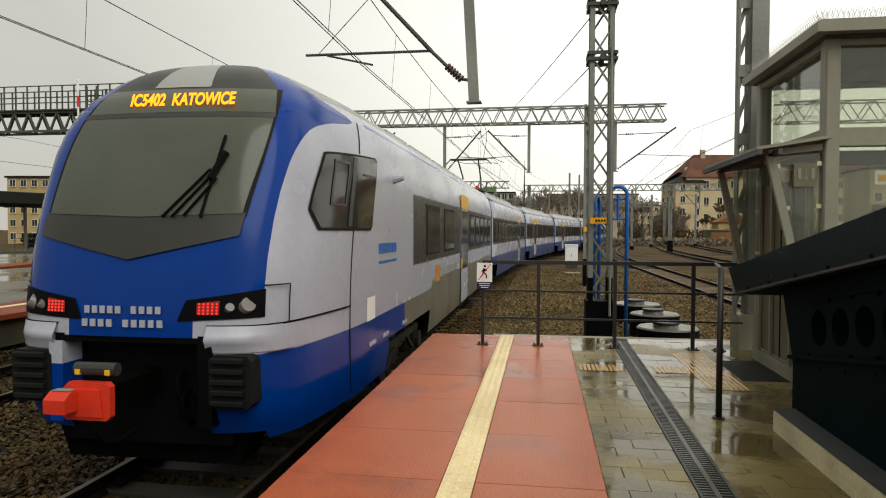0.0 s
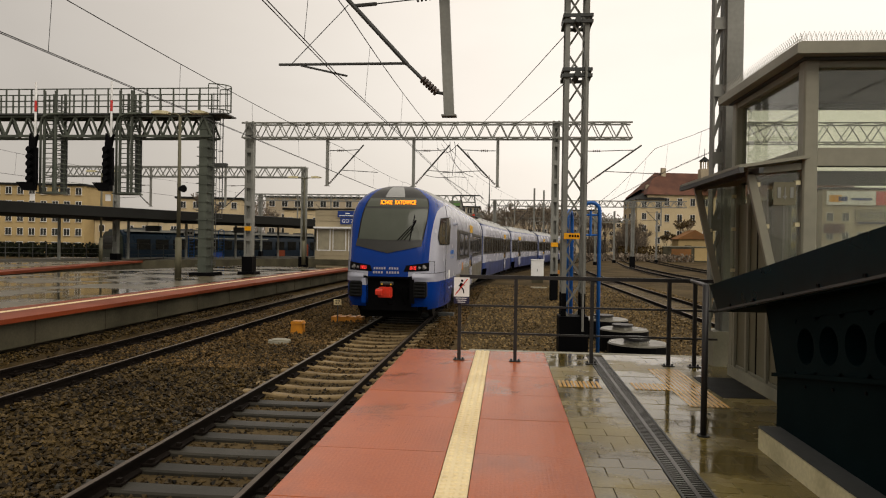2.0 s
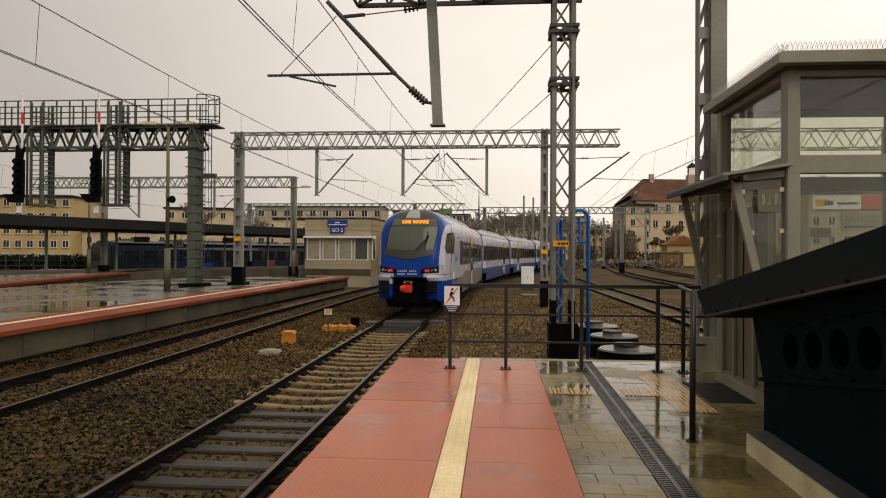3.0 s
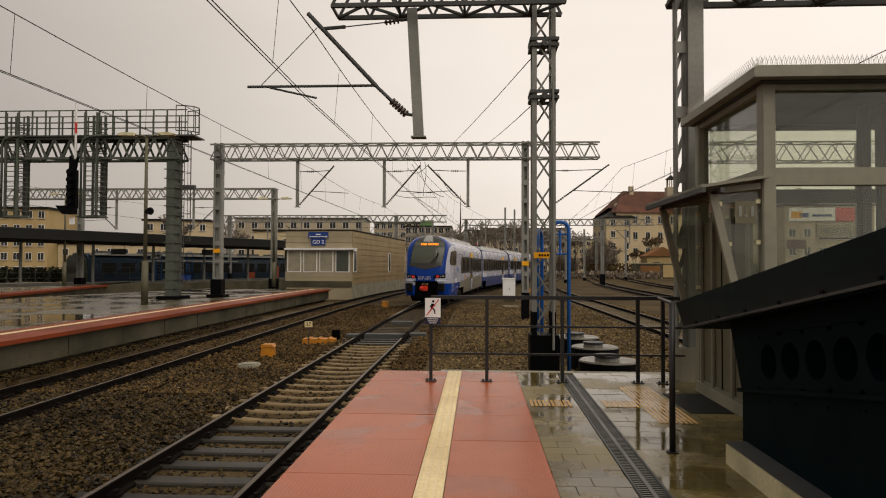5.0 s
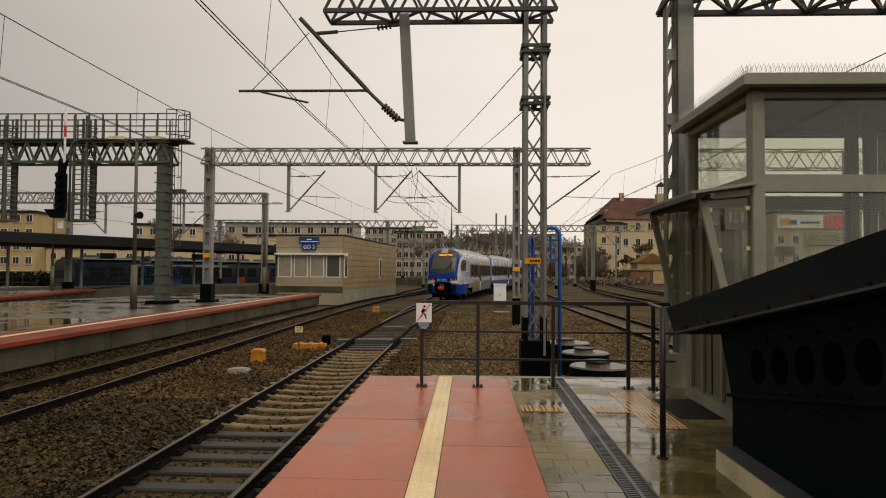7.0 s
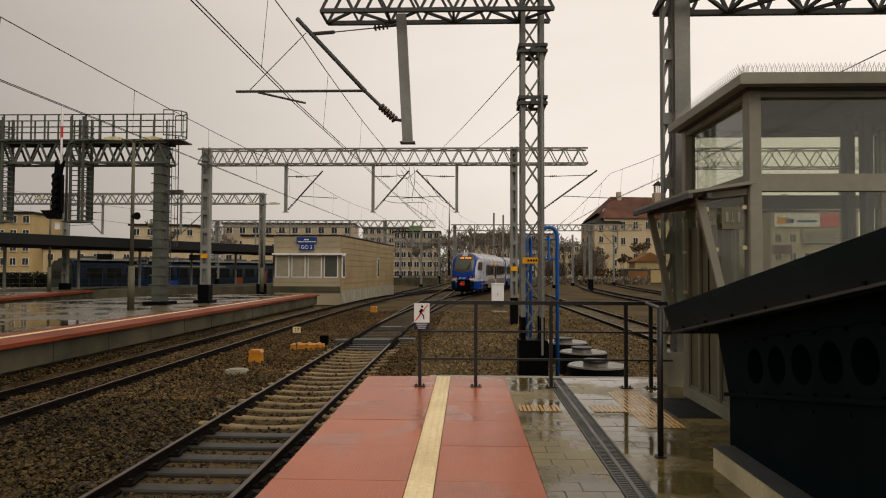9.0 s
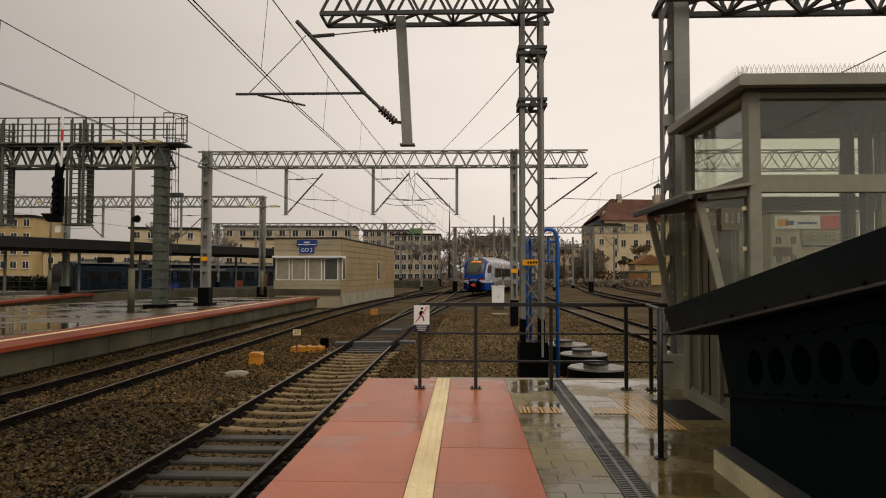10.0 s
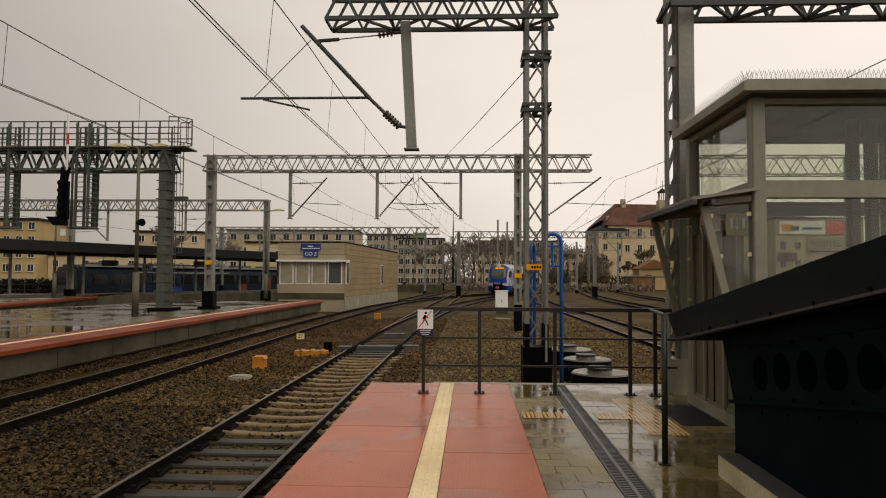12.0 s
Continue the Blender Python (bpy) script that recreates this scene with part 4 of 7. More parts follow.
def bogie(car, s):
    bm = bmesh.new()
    for y in (-1.35, 1.35):
        for x in (-0.75, 0.75):
            rod(bm, (x - 0.065, s + y, 0.43), (x + 0.065, s + y, 0.43), 0.42, 20)
    for x in (-1.05, 1.05):
        box(bm, x - 0.08, x + 0.08, s - 1.75, s + 1.75, 0.5, 0.68)
        for y in (-1.35, 1.35):
            box(bm, x - 0.13, x + 0.13, s + y - 0.2, s + y + 0.2, 0.3, 0.58)
            rod(bm, (x, s + y, 0.58), (x, s + y, 0.9), 0.1, 8)
        for y in (-0.35, 0.35):
            rod(bm, (x, s + y, 0.6), (x, s + y, 0.95), 0.16, 10)
    box(bm, -1.0, 1.0, s - 0.4, s + 0.4, 0.35, 0.8)
    for x in (-1.2, 1.2):
        for y in (-1.35, 1.35):
            rod(bm, (x - 0.06, s + y, 0.45), (x + 0.06, s + y, 0.45), 0.16, 12)
        beam(bm, (x, s - 1.3, 0.7), (x, s + 1.3, 0.7), 0.06, 0.1)
        beam(bm, (x, s - 0.9, 0.35), (x, s - 0.2, 0.75), 0.05, 0.06)
        beam(bm, (x, s + 0.2, 0.8), (x, s + 0.9, 0.4), 0.05, 0.06)
    return part("bogie", bm, "bogie", car, "grimy brown-black bogie with wheels and springs")


def roof_gear(car, s0, s1):
    y = s0
    k = 0
    while y < s1 - 1.5:
        w = (1.8, 2.6, 1.3)[k % 3]
        bm = bmesh.new()
        prism(bm, [(-0.7, 3.85), (-0.6, 4.10), (0.6, 4.10), (0.7, 3.85)], y, min(y + w, s1))
        for i in range(4):
            box(bm, -0.55, 0.55, y + 0.15 + 0.3 * i, y + 0.3 + 0.3 * i, 4.10, 4.12)
        part("roof_unit", bm, "t_grey", car, "grey rooftop equipment cover")
        y += w + 0.35
        k += 1


def end_car():
    car = thing("train_end_car", "blue and light grey electric train's rear car, red tail lights lit", "train car", "cars of the departing train")
    length = 20.3
    part("body", nose_body(length), ("t_blue", "t_white", "t_beige", "t_grey"), car, "glossy blue nose and light grey sides")
    # windscreen group
    part("cowl", nose_patch(lambda v: -0.94 + 0.03 * v, lambda v: 0.87 + 0.03 * v, lambda u: 2.06 + 0.20 * abs(2 * u - 1), 2.45, 0.022), "t_cowl", car, "matt dark grey cowl below the windscreen")
    part("windscreen_surround", nose_patch(lambda v: -0.91 + 0.09 * v, lambda v: 0.91 + 0.19 * v, 2.42, 3.62, 0.012, 40, 24), "rubber", car, "black windscreen surround")
    screen = part("windscreen", nose_patch(lambda v: -0.86 + 0.07 * v, lambda v: 0.87 + 0.15 * v, lambda u: 2.41 + 0.03 * abs(2 * u - 1), 3.30, 0.03, 40, 20), "t_screen", car, "large tinted windscreen")
    part("display_glass", nose_patch(-0.78, 1.03, 3.345, 3.60, 0.03, 40, 6), "t_screen", car, "dark glass of the destination display")
    part("brow", nose_patch(-0.80, 1.03, 3.295, 3.34, 0.034, 40, 4), "t_cowl", car)
    part("roof_cap", nose_patch(lambda v: -0.83 + 0.06 * v, lambda v: 1.06 - 0.1 * v, 3.61, 4.0, 0.014, 30, 12), "t_cowl", car, "dark grey roof cap")
    part("roof_hatch", nose_patch(-0.3, 0.35, 3.63, 3.96, 0.02), "t_grey", car, "light grey hatch")
    # lit destination display
    tilt = 90 - math.degrees(math.atan2(nose(0, 3.58).y - nose(0, 3.36).y, 0.22))
    c = nose(0, 3.48, 0.055)
    words = [lettering("led_text", w, 0.17, "led", car, Matrix(), "glowing amber destination text", 0.005) for w in ("IC5402", "KATOWICE")]
    wide = [0.67 * (max(q.co.x for q in w.data.vertices) - min(q.co.x for q in w.data.vertices)) for w in words]
    full = sum(wide) + 0.07
    for w, x in zip(words, (0.15 - full / 2 + wide[0] / 2, 0.15 + full / 2 - wide[1] / 2)):
        w.matrix_basis = pose(x, c.y - 0.03, 3.475, 0.5 * (tilt + 90), 0, 0) @ Matrix.Diagonal((0.67, 1, 1, 1))
    # wipers
    bm = bmesh.new()
    for a0, z0, a1, z1 in ((0.22, 2.40, 0.56, 2.80), (0.30, 2.40, 0.60, 2.78), (0.40, 2.41, 0.62, 2.72)):
        rod(bm, nose(a0, z0, 0.05), nose(a1, z1, 0.07), 0.011, 6)
    rod(bm, nose(0.54, 2.40, 0.05), nose(0.63, 3.1, 0.06), 0.014, 6)
    rod(bm, nose(0.57, 2.72, 0.06), nose(0.66, 2.95, 0.06), 0.03, 6)
    part("wiper", bm, "black", car, "folded black wiper arms")
    # lights
    for s in (1, -1):
        pod = part("headlight_pod", nose_patch(lambda v: s * (0.42 + 0.07 * v), s * 1.12, lambda u: 1.57 + 0.03 * u, lambda u: 1.74 + 0.09 * u, 0.012, 10, 4), "black", car, "black lamp cluster")
        part("tail_light", nose_patch(s * 0.58, s * 0.76, lambda u: 1.62, lambda u: 1.715 + 0.02 * u, 0.02, 5, 3), "tail", pod, "lit red tail light")
        bm = bmesh.new()
        for i in range(5):
            for j in range(4):
                q = nose(s * (0.60 + 0.035 * i), 1.632 + 0.025 * j, 0.022)
                rod(bm, q, q + Vector((0, -0.004, 0)), 0.008, 6)
        tagged(part("tail_led", bm, "tail_dot", pod, "glowing red points"), kind="stuff")
        bm = bmesh.new()
        p, q = nose(s * 0.98, 1.70, -0.03), nose(s * 0.98, 1.70, 0.034)
        rod(bm, p, q, 0.064, 18, 0.060)
        part("headlamp", bm, "lamp_clear", pod, "unlit clear headlamp")
        bm = bmesh.new()
        rod(bm, nose(s * 0.84, 1.68, -0.02), nose(s * 0.84, 1.68, 0.036), 0.036, 12)
        part("small_lamp", bm, "lamp_clear", pod)
        # crash absorber with ribs
        bm = bmesh.new()
        a, b = (0.70, 1.06) if s > 0 else (-1.06, -0.70)
        prism(bm, [(a, 0.92), (a + 0.04, 0.88), (b - 0.04, 0.88), (b, 0.92), (b, 1.27), (b - 0.04, 1.31), (a + 0.04, 1.31), (a, 1.27)], 0.0, 0.4)
        absorber = part("crash_absorber", bm, "rubber", car, "black ribbed crash absorber")
        for i in range(5):
            z = 0.91 + i * 0.085
            bm = bmesh.new()
            prism(bm, [(-0.05, z + 0.008), (-0.042, z), (0.002, z), (0.002, z + 0.045), (-0.042, z + 0.045), (-0.05, z + 0.037)], 0.735 if s > 0 else -1.01, 1.01 if s > 0 else -0.735, "x")
            part("rib", bm, "rubber", absorber)
        ledge = nose_patch(s * 0.66, s * 1.9, lambda u: 1.315, lambda u: 1.53, lambda u: 0.022 * (1 - u) - 0.002, 18, 6)
        for q in ledge.verts:
            q.co.y -= 0.05 * max(0, 1 - abs(q.co.z - 1.43) / 0.09) * max(0.0, 1 - max(0.0, abs(q.co.x) - 0.9) / 0.42)
        part("bumper_ledge", ledge, "t_white", car, "light grey ledge over the absorber")
    # coupler recess, its deep shade painted as a black box, and red coupler cover
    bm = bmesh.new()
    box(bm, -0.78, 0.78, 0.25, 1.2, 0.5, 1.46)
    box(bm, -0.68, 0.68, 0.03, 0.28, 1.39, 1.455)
    # left cheek in body colours, right one blackened as if in shade
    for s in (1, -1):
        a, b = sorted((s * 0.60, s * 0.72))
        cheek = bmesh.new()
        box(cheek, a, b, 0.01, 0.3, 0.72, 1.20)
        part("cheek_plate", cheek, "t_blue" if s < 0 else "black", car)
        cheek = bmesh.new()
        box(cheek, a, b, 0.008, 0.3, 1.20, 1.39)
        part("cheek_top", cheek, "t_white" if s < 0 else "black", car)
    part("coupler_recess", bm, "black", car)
    bm = bmesh.new()
    prism(bm, [(-0.25, 0.90), (-0.22, 0.87), (0.10, 0.87), (0.13, 0.90), (0.13, 1.12), (0.10, 1.15), (-0.20, 1.15), (-0.25, 1.10)], -0.56, -0.50)
    prism(bm, [(-0.20, 0.90), (0.08, 0.90), (0.06, 1.10), (-0.18, 1.10)], -0.58, -0.56)
    coupler = part("coupler", bm, "coupler_red", car, "bright red coupler cover")
    bm = bmesh.new()
    prism(bm, [(-0.72, 0.95), (-0.58, 0.95), (-0.58, 1.10), (-0.65, 1.10), (-0.72, 1.05)], -0.28, -0.11, "x")
    part("coupler_cone", bm, "coupler_red", coupler)
    bm = bmesh.new()
    prism(bm, [(-0.655, 1.103), (-0.585, 1.103), (-0.585, 1.107), (-0.655, 1.107)], -0.265, -0.125, "x")
    part("worn_top", bm, "steel", coupler, "bare worn metal top")
    bm = bmesh.new()
    tube(bm, [(-0.02, -0.52, 0.9), (0.0, -0.54, 0.8), (0.04, -0.5, 0.7), (0.10, -0.42, 0.68), (0.16, -0.3, 0.74)], 0.02, 6)
    part("coupler_hose", bm, "t_under", coupler)
    bm = bmesh.new()
    box(bm, -0.13, 0.05, -0.50, 0.3, 0.92, 1.10)
    part("coupler_shank", bm, "t_under", coupler)
    bm = bmesh.new()
    rod(bm, (-0.19, -0.48, 1.235), (0.14, -0.48, 1.235), 0.05, 12)
    shelf = part("contact_box", bm, "t_cowl", coupler, "dark cable contact box")
    for x in (-0.17, 0.07):
        bm = bmesh.new()
        box(bm, x, x + 0.04, -0.535, -0.52, 1.20, 1.24)
        part("yellow_mark", bm, "t_yellow", shelf)
    coupler.location = (0.10, 0.0, 0.045)
    for x, z in ((0.36, 1.0), (0.52, 0.97), (0.40, 0.85)):
        bm = bmesh.new()
        tube(bm, [(x, 0.24, z + 0.12), (x, 0.12, z + 0.08), (x + 0.02, 0.10, z - 0.05), (x + 0.05, 0.2, z - 0.15)], 0.022, 6)
        part("air_hose", bm, "t_under", car)
    # the guard's black stands in for the shade below the nose
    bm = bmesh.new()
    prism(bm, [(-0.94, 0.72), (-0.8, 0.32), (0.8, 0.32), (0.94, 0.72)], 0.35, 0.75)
    part("track_guard", bm, "t_under", car, "track guard, blackened for the shade below the nose")
    # fleet number as plain bars
    for z, w in ((1.625, 0.70), (1.515, 0.74)):
        n = 10
        for i in range(n):
            if i == (5 if z > 1.55 else 4):
                continue
            x = -w / 2 + w * i / n
            p = nose(x + 0.02, z, 0.014)
            bm = bmesh.new()
            box(bm, x - 0.04, x - 0.04 + w / n * 0.62, p.y - 0.006, p.y + 0.006, z + 0.006, z + 0.066)
            part("number_bar", bm, "t_white", car)
    # cab side window
    for s in (1, -1):
        part("cab_window_surround", nose_patch(lambda v: s * (1.55 + 0.24 * max(0, v - 0.25) ** 1.3 + 0.9 * max(0, 0.25 - v)), lambda v: s * (3.26 - 1.2 * max(0, 0.05 - v) - 1.2 * max(0, v - 0.95)), lambda u: 2.31, lambda u: 3.06 + 0.10 * u ** 0.7, 0.008, 20, 20), "rubber", car)
        part("cab_window", nose_patch(lambda v: s * (1.585 + 0.24 * max(0, v - 0.25) ** 1.3 + 0.9 * max(0, 0.25 - v)), lambda v: s * (3.225 - 1.2 * max(0, 0.05 - v) - 1.2 * max(0, v - 0.95)), lambda u: 2.335, lambda u: 3.035 + 0.10 * u ** 0.7, 0.014, 20, 20), "t_glass", car, "dark cab side window")
        for a0, a1, z0, z1 in ((1.95, 1.98, 2.55, 3.0), (2.3, 2.33, 2.55, 3.0), (1.95, 2.33, 2.55, 2.575), (1.95, 2.33, 2.985, 3.01), (2.75, 3.1, 2.9, 2.925)):
            part("sliding_window_frame", nose_patch(s * a0, s * a1, z0, z1, 0.022, 3, 3), "t_cowl", car)
        part("cab_window_bar", nose_patch(s * 2.42, s * 2.52, 2.35, 3.08, 0.02, 1, 3), "t_cowl", car)
        bm = bmesh.new()
        p = Vector((1.40 * s, 3.55, 2.98))
        rod(bm, p, p + Vector((s * 0.16, -0.05, 0.02)), 0.06, 8, 0.03)
        part("side_camera", bm, "t_white", car, "small grey side camera")
        bm = bmesh.new()
        x = 1.412 * s
        for k in range(7):
            a, b = sorted((x, x + 0.006 * s))
            box(bm, a, b, 2.75 + 0.14 * k, 2.75 + 0.14 * k + 0.10, 2.04, 2.16)
        part("maker_mark", bm, "blue_pipe", car, "blue maker's mark as plain blocks")
        bm = bmesh.new()
        a, b = sorted((x, x + 0.006 * s))
        box(bm, a, b, 2.75, 3.7, 1.92, 1.95)
        part("mark_underline", bm, "blue_pipe", car)
        bm = bmesh.new()
        box(bm, a, b, 7.0, 7.5, 1.38, 1.68)
        part("operator_mark", bm, "orange", car, "orange operator's mark")
        bm = bmesh.new()
        for k in range(8):
            box(bm, a, b, 7.7 + 0.3 * k, 7.92 + 0.3 * k, 1.45, 1.6)
        part("operator_letters", bm, "t_grey", car)
        bm = bmesh.new()
        box(bm, a, b, 2.2, 2.55, 1.3, 1.56)
        part("data_plate", bm, "white", car)
        for q in (2.3, 2.95, 4.1):
            bm = bmesh.new()
            box(bm, a, b, q, q + 0.3, 1.0, 1.05)
            part("stencil_bar", bm, "t_white", car)
        bm = bmesh.new()
        for lo, hi in ((0.62, 2.31), (3.15, 3.52)):
            bm.free()
            bm = bmesh.new()
            tube(bm, [nose(s * 2.62, lo + (hi - lo) * k / 10, 0.002) for k in range(11)], 0.009, 4)
            part("panel_seam", bm, "rubber", car)
            bm = bmesh.new()
        bm = bmesh.new()
        for k in range(3):
            rod(bm, nose(s * 1.38, 1.53 + 0.11 * k, 0.002), nose(s * 1.38, 1.53 + 0.11 * (k + 1), 0.002), 0.006, 4)
        for k in range(3):
            rod(bm, nose(s * (1.11 + 0.09 * k), 1.86 - 0.0 * k, 0.002), nose(s * (1.11 + 0.09 * (k + 1)), 1.86, 0.002), 0.007, 4)
        part("hatch_seam", bm, "rubber", car)
        bm = bmesh.new()
        for i in range(12):
            rod(bm, nose(s * (0.66 + 0.164 * i), 1.535, 0.004), nose(s * (0.66 + 0.164 * (i + 1)), 1.535, 0.004), 0.010, 4)
        part("bumper_seam", bm, "black", car)
    window_band(car, 4.9, 10.6, ((6.0, 7.4), (8.0, 9.5)), 0.55)
    car_door(car, 10.7, 12.2)
    window_band(car, 12.3, 20.0, tuple((12.7 + 1.45 * k, 13.8 + 1.45 * k) for k in range(5)))
    bogie(car, 4.9)
    roof_gear(car, 6.5, 19.5)
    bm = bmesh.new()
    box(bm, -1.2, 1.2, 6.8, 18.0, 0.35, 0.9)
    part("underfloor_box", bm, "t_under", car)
    return car


def middle_car(length, door_at):
    car = thing("train_middle_car", "light grey electric train car with blue lower band", "train car", "cars of the departing train")
    bm = bmesh.new()
    zs = [p[0] for p in SEC]
    cols = [0.0, 2.0, length - 2.0, length]
    for side in (1, -1):
        vv = [[bm.verts.new((w * side, s, z)) for s in cols] for z, w in SEC]
        for j in range(len(zs) - 1):
            zc = (zs[j] + zs[j + 1]) / 2
            for i in range(3):
                if zc < 0.95 and i == 0:
                    continue
                f = bm.faces.new((vv[j][i], vv[j][i + 1], vv[j + 1][i + 1], vv[j + 1][i]))
                f.smooth = True
                f.material_index = 2 if zc > 3.66 else 0 if zc < 1.3 or 3.52 < zc < 3.62 else 1
        for i in (0, 3):
            bm.faces.new([vv[j][i] for j in range(len(zs))] + [bm.verts.new((0, cols[i], 0.42))])
    bmesh.ops.remove_doubles(bm, verts=bm.verts, dist=0.0008)
    part("body", bm, ("t_blue_dull", "t_white", "t_grey"), car)
    bm = bmesh.new()
    prism(bm, [(-1.3, 0.6), (1.3, 0.6), (1.3, 3.3), (1.0, 3.7), (-1.0, 3.7), (-1.3, 3.3)], -0.75, 0.05)
    part("gangway", bm, "rubber", car, "black gangway bellows")
    ps = []
    y = 0.7
    while y + 1.2 < length:
        if not (door_at - 1.25 < y < door_at + 1.5):
            ps.append((y, y + 1.1))
        y += 1.45
    window_band(car, 0.25, door_at - 0.05, [p for p in ps if p[1] < door_at])
    window_band(car, door_at + 1.4, length - 0.25, [p for p in ps if p[0] > door_at + 1.4])
    car_door(car, door_at, door_at + 1.35)
    bogie(car, 0.0 - 0.4)
    roof_gear(car, 3.4, length - 0.8)
    bm = bmesh.new()
    box(bm, -1.2, 1.2, 2.6, length - 2.4, 0.35, 0.9)
    part("underfloor_box", bm, "t_under", car)
    return car


def pantograph(car, s):
    bm = bmesh.new()
    for x in (-0.5, 0.5):
        rod(bm, (x * 1.1, s, 4.12), (x * 0.8, s + 1.0, 4.72), 0.045, 6)
        rod(bm, (x * 0.8, s + 1.0, 4.72), (x * 0.9, s - 0.1, 5.42), 0.035, 6)
    box(bm, -0.7, 0.7, s - 0.9, s + 0.9, 4.06, 4.13)
    rod(bm, (-0.8, s - 0.1, 5.45), (0.8, s - 0.1, 5.45), 0.035, 6)
    rod(bm, (-0.8, s + 0.15, 5.45), (0.8, s + 0.15, 5.45), 0.035, 6)
    for x in (-1, 1):
        rod(bm, (x * 0.8, s, 5.45), (x * 1.0, s, 5.25), 0.025, 6)
    p = part("pantograph", bm, "steel_dark", car, "raised pantograph")
    bm = bmesh.new()
    for x in (-0.5, 0.5):
        rod(bm, (x, s - 0.7, 3.9), (x, s - 0.7, 4.25), 0.07, 8)
    part("insulator", bm, "coupler_red", p)


CARS = [(end_car(), 0.0, 20.3)]
first_mid = middle_car(18.3, 12.5)
second_mid = middle_car(18.3, 4.0)
pantograph(first_mid, 3.0)
at = 21.0
for k in range(6):
    car = (first_mid, second_mid)[k % 2] if k < 2 else copy_thing((second_mid, first_mid)[k % 2 == 0 and k > 3], Matrix.Identity(4)) if k in (2, 3, 5) else copy_thing(second_mid, Matrix.Identity(4))
    CARS.append((car, at, 18.3))
    at += 19.0

# arc length along the departure line
TAB_Y = [-2 + 0.5 * i for i in range(640)]
TAB_S = [-2.0]
for ya, yb in zip(TAB_Y, TAB_Y[1:]):
    TAB_S.append(TAB_S[-1] + math.hypot(yb - ya, line_main(yb) - line_main(ya)))


def on_line(s):
    y = float(np.interp(s, TAB_S, TAB_Y))
    return Vector((line_main(y), y, RAIL_Z))


def train_rows(s_off, length):
    rows = []
    for i in range(25):
        t = 0.5 * i
        s = NOSE(t) + s_off
        a, b = on_line(s + 0.6), on_line(s + length - 0.6)
        d = b - a
        turn = -math.degrees(math.atan2(d.x, d.y))
        p = a - d.normalized() * 0.6
        rows.append((t, pose(p.x, p.y, p.z, 0, 0, turn)))
    return rows


def NOSE(t):
    """How far the tail of the train has got along its line."""
    return float(np.interp(t, [0, 1.5, 2.5, 5.5, 7.0, 9.5, 12.0], [4.88, 14.5, 20.8, 39.5, 48.9, 65.2, 82.0]))


# ---- overhead line: lattice gantries, masts, wires ----
def truss(bm, p, q, w, h, n, c=0.06, d=0.035):
    """A box truss from p to q (its lower middle line), w wide and h high, in n bays."""
    p, q = Vector(p), Vector(q)
    along = q - p
    side = along.cross(Vector((0, 0, 1))).normalized() * (w / 2)
    up = Vector((0, 0, h))
    for s in (side, -side):
        for u in (Vector((0, 0, 0)), up):
            beam(bm, p + s + u, q + s + u, c, c)
        for i in range(n):
            a, b = p + along * (i / n) + s, p + along * ((i + 1) / n) + s
            m = p + along * ((i + 0.5) / n) + s + up
            beam(bm, a, m, d, d)
            beam(bm, m, b, d, d)
    for i in range(n):
        a, b = p + along * (i / n), p + along * ((i + 1) / n)
        s = side if i % 2 else -side
        beam(bm, a + s, b - s, d, d)
        beam(bm, a + s + up, b - s + up, d, d)
    for i in range(0, n + 1, 2):
        a = p + along * (i / n)
        beam(bm, a + side, a - side, d, d)


def lattice_post(bm, x, y, z0, z1, w, d, n, c=0.07, g=0.035, turn=0.0):
    """An upright of four angle bars laced with flats."""
    m = pose(x, y, 0, 0, 0, turn)
    cs = [m @ Vector((i * w / 2, j * d / 2, 0)) for i, j in ((-1, -1), (1, -1), (1, 1), (-1, 1))]
    for p in cs:
        beam(bm, (p.x, p.y, z0), (p.x, p.y, z1), c, c)
    for k in range(4):
        a, b = cs[k], cs[(k + 1) % 4]
        for i in range(n):
            za, zb = z0 + (z1 - z0) * i / n, z0 + (z1 - z0) * (i + 1) / n
            u, v = (a, b) if i % 2 else (b, a)
            beam(bm, (u.x, u.y, za), (v.x, v.y, zb), g, g)


def channel_post(bm, x, y, z0, z1, w, d):
    """Two channel irons tied by plates."""
    for s in (-1, 1):
        box(bm, x + s * w / 2 - 0.05, x + s * w / 2 + 0.05, y - d / 2, y + d / 2, z0, z1)
    box(bm, x - w / 2 + 0.05, x + w / 2 - 0.05, y - 0.012, y + 0.012, z0, z1)
    z = z0 + 0.4
    while z < z1 - 0.3:
        for yy in (y - d / 2 - 0.008, y + d / 2 - 0.004):
            box(bm, x - w / 2 - 0.05, x + w / 2 + 0.05, yy, yy + 0.012, z, z + 0.22)
        z += 0.85


def insulator(bm, p, q, r=0.055, n=5):
    p, q = Vector(p), Vector(q)
    rod(bm, p, q, r * 0.35, 6)
    for i in range(n):
        c = p + (q - p) * ((i + 0.5) / n)
        e = (q - p).normalized() * 0.018
        rod(bm, c - e, c + e, r, 8)


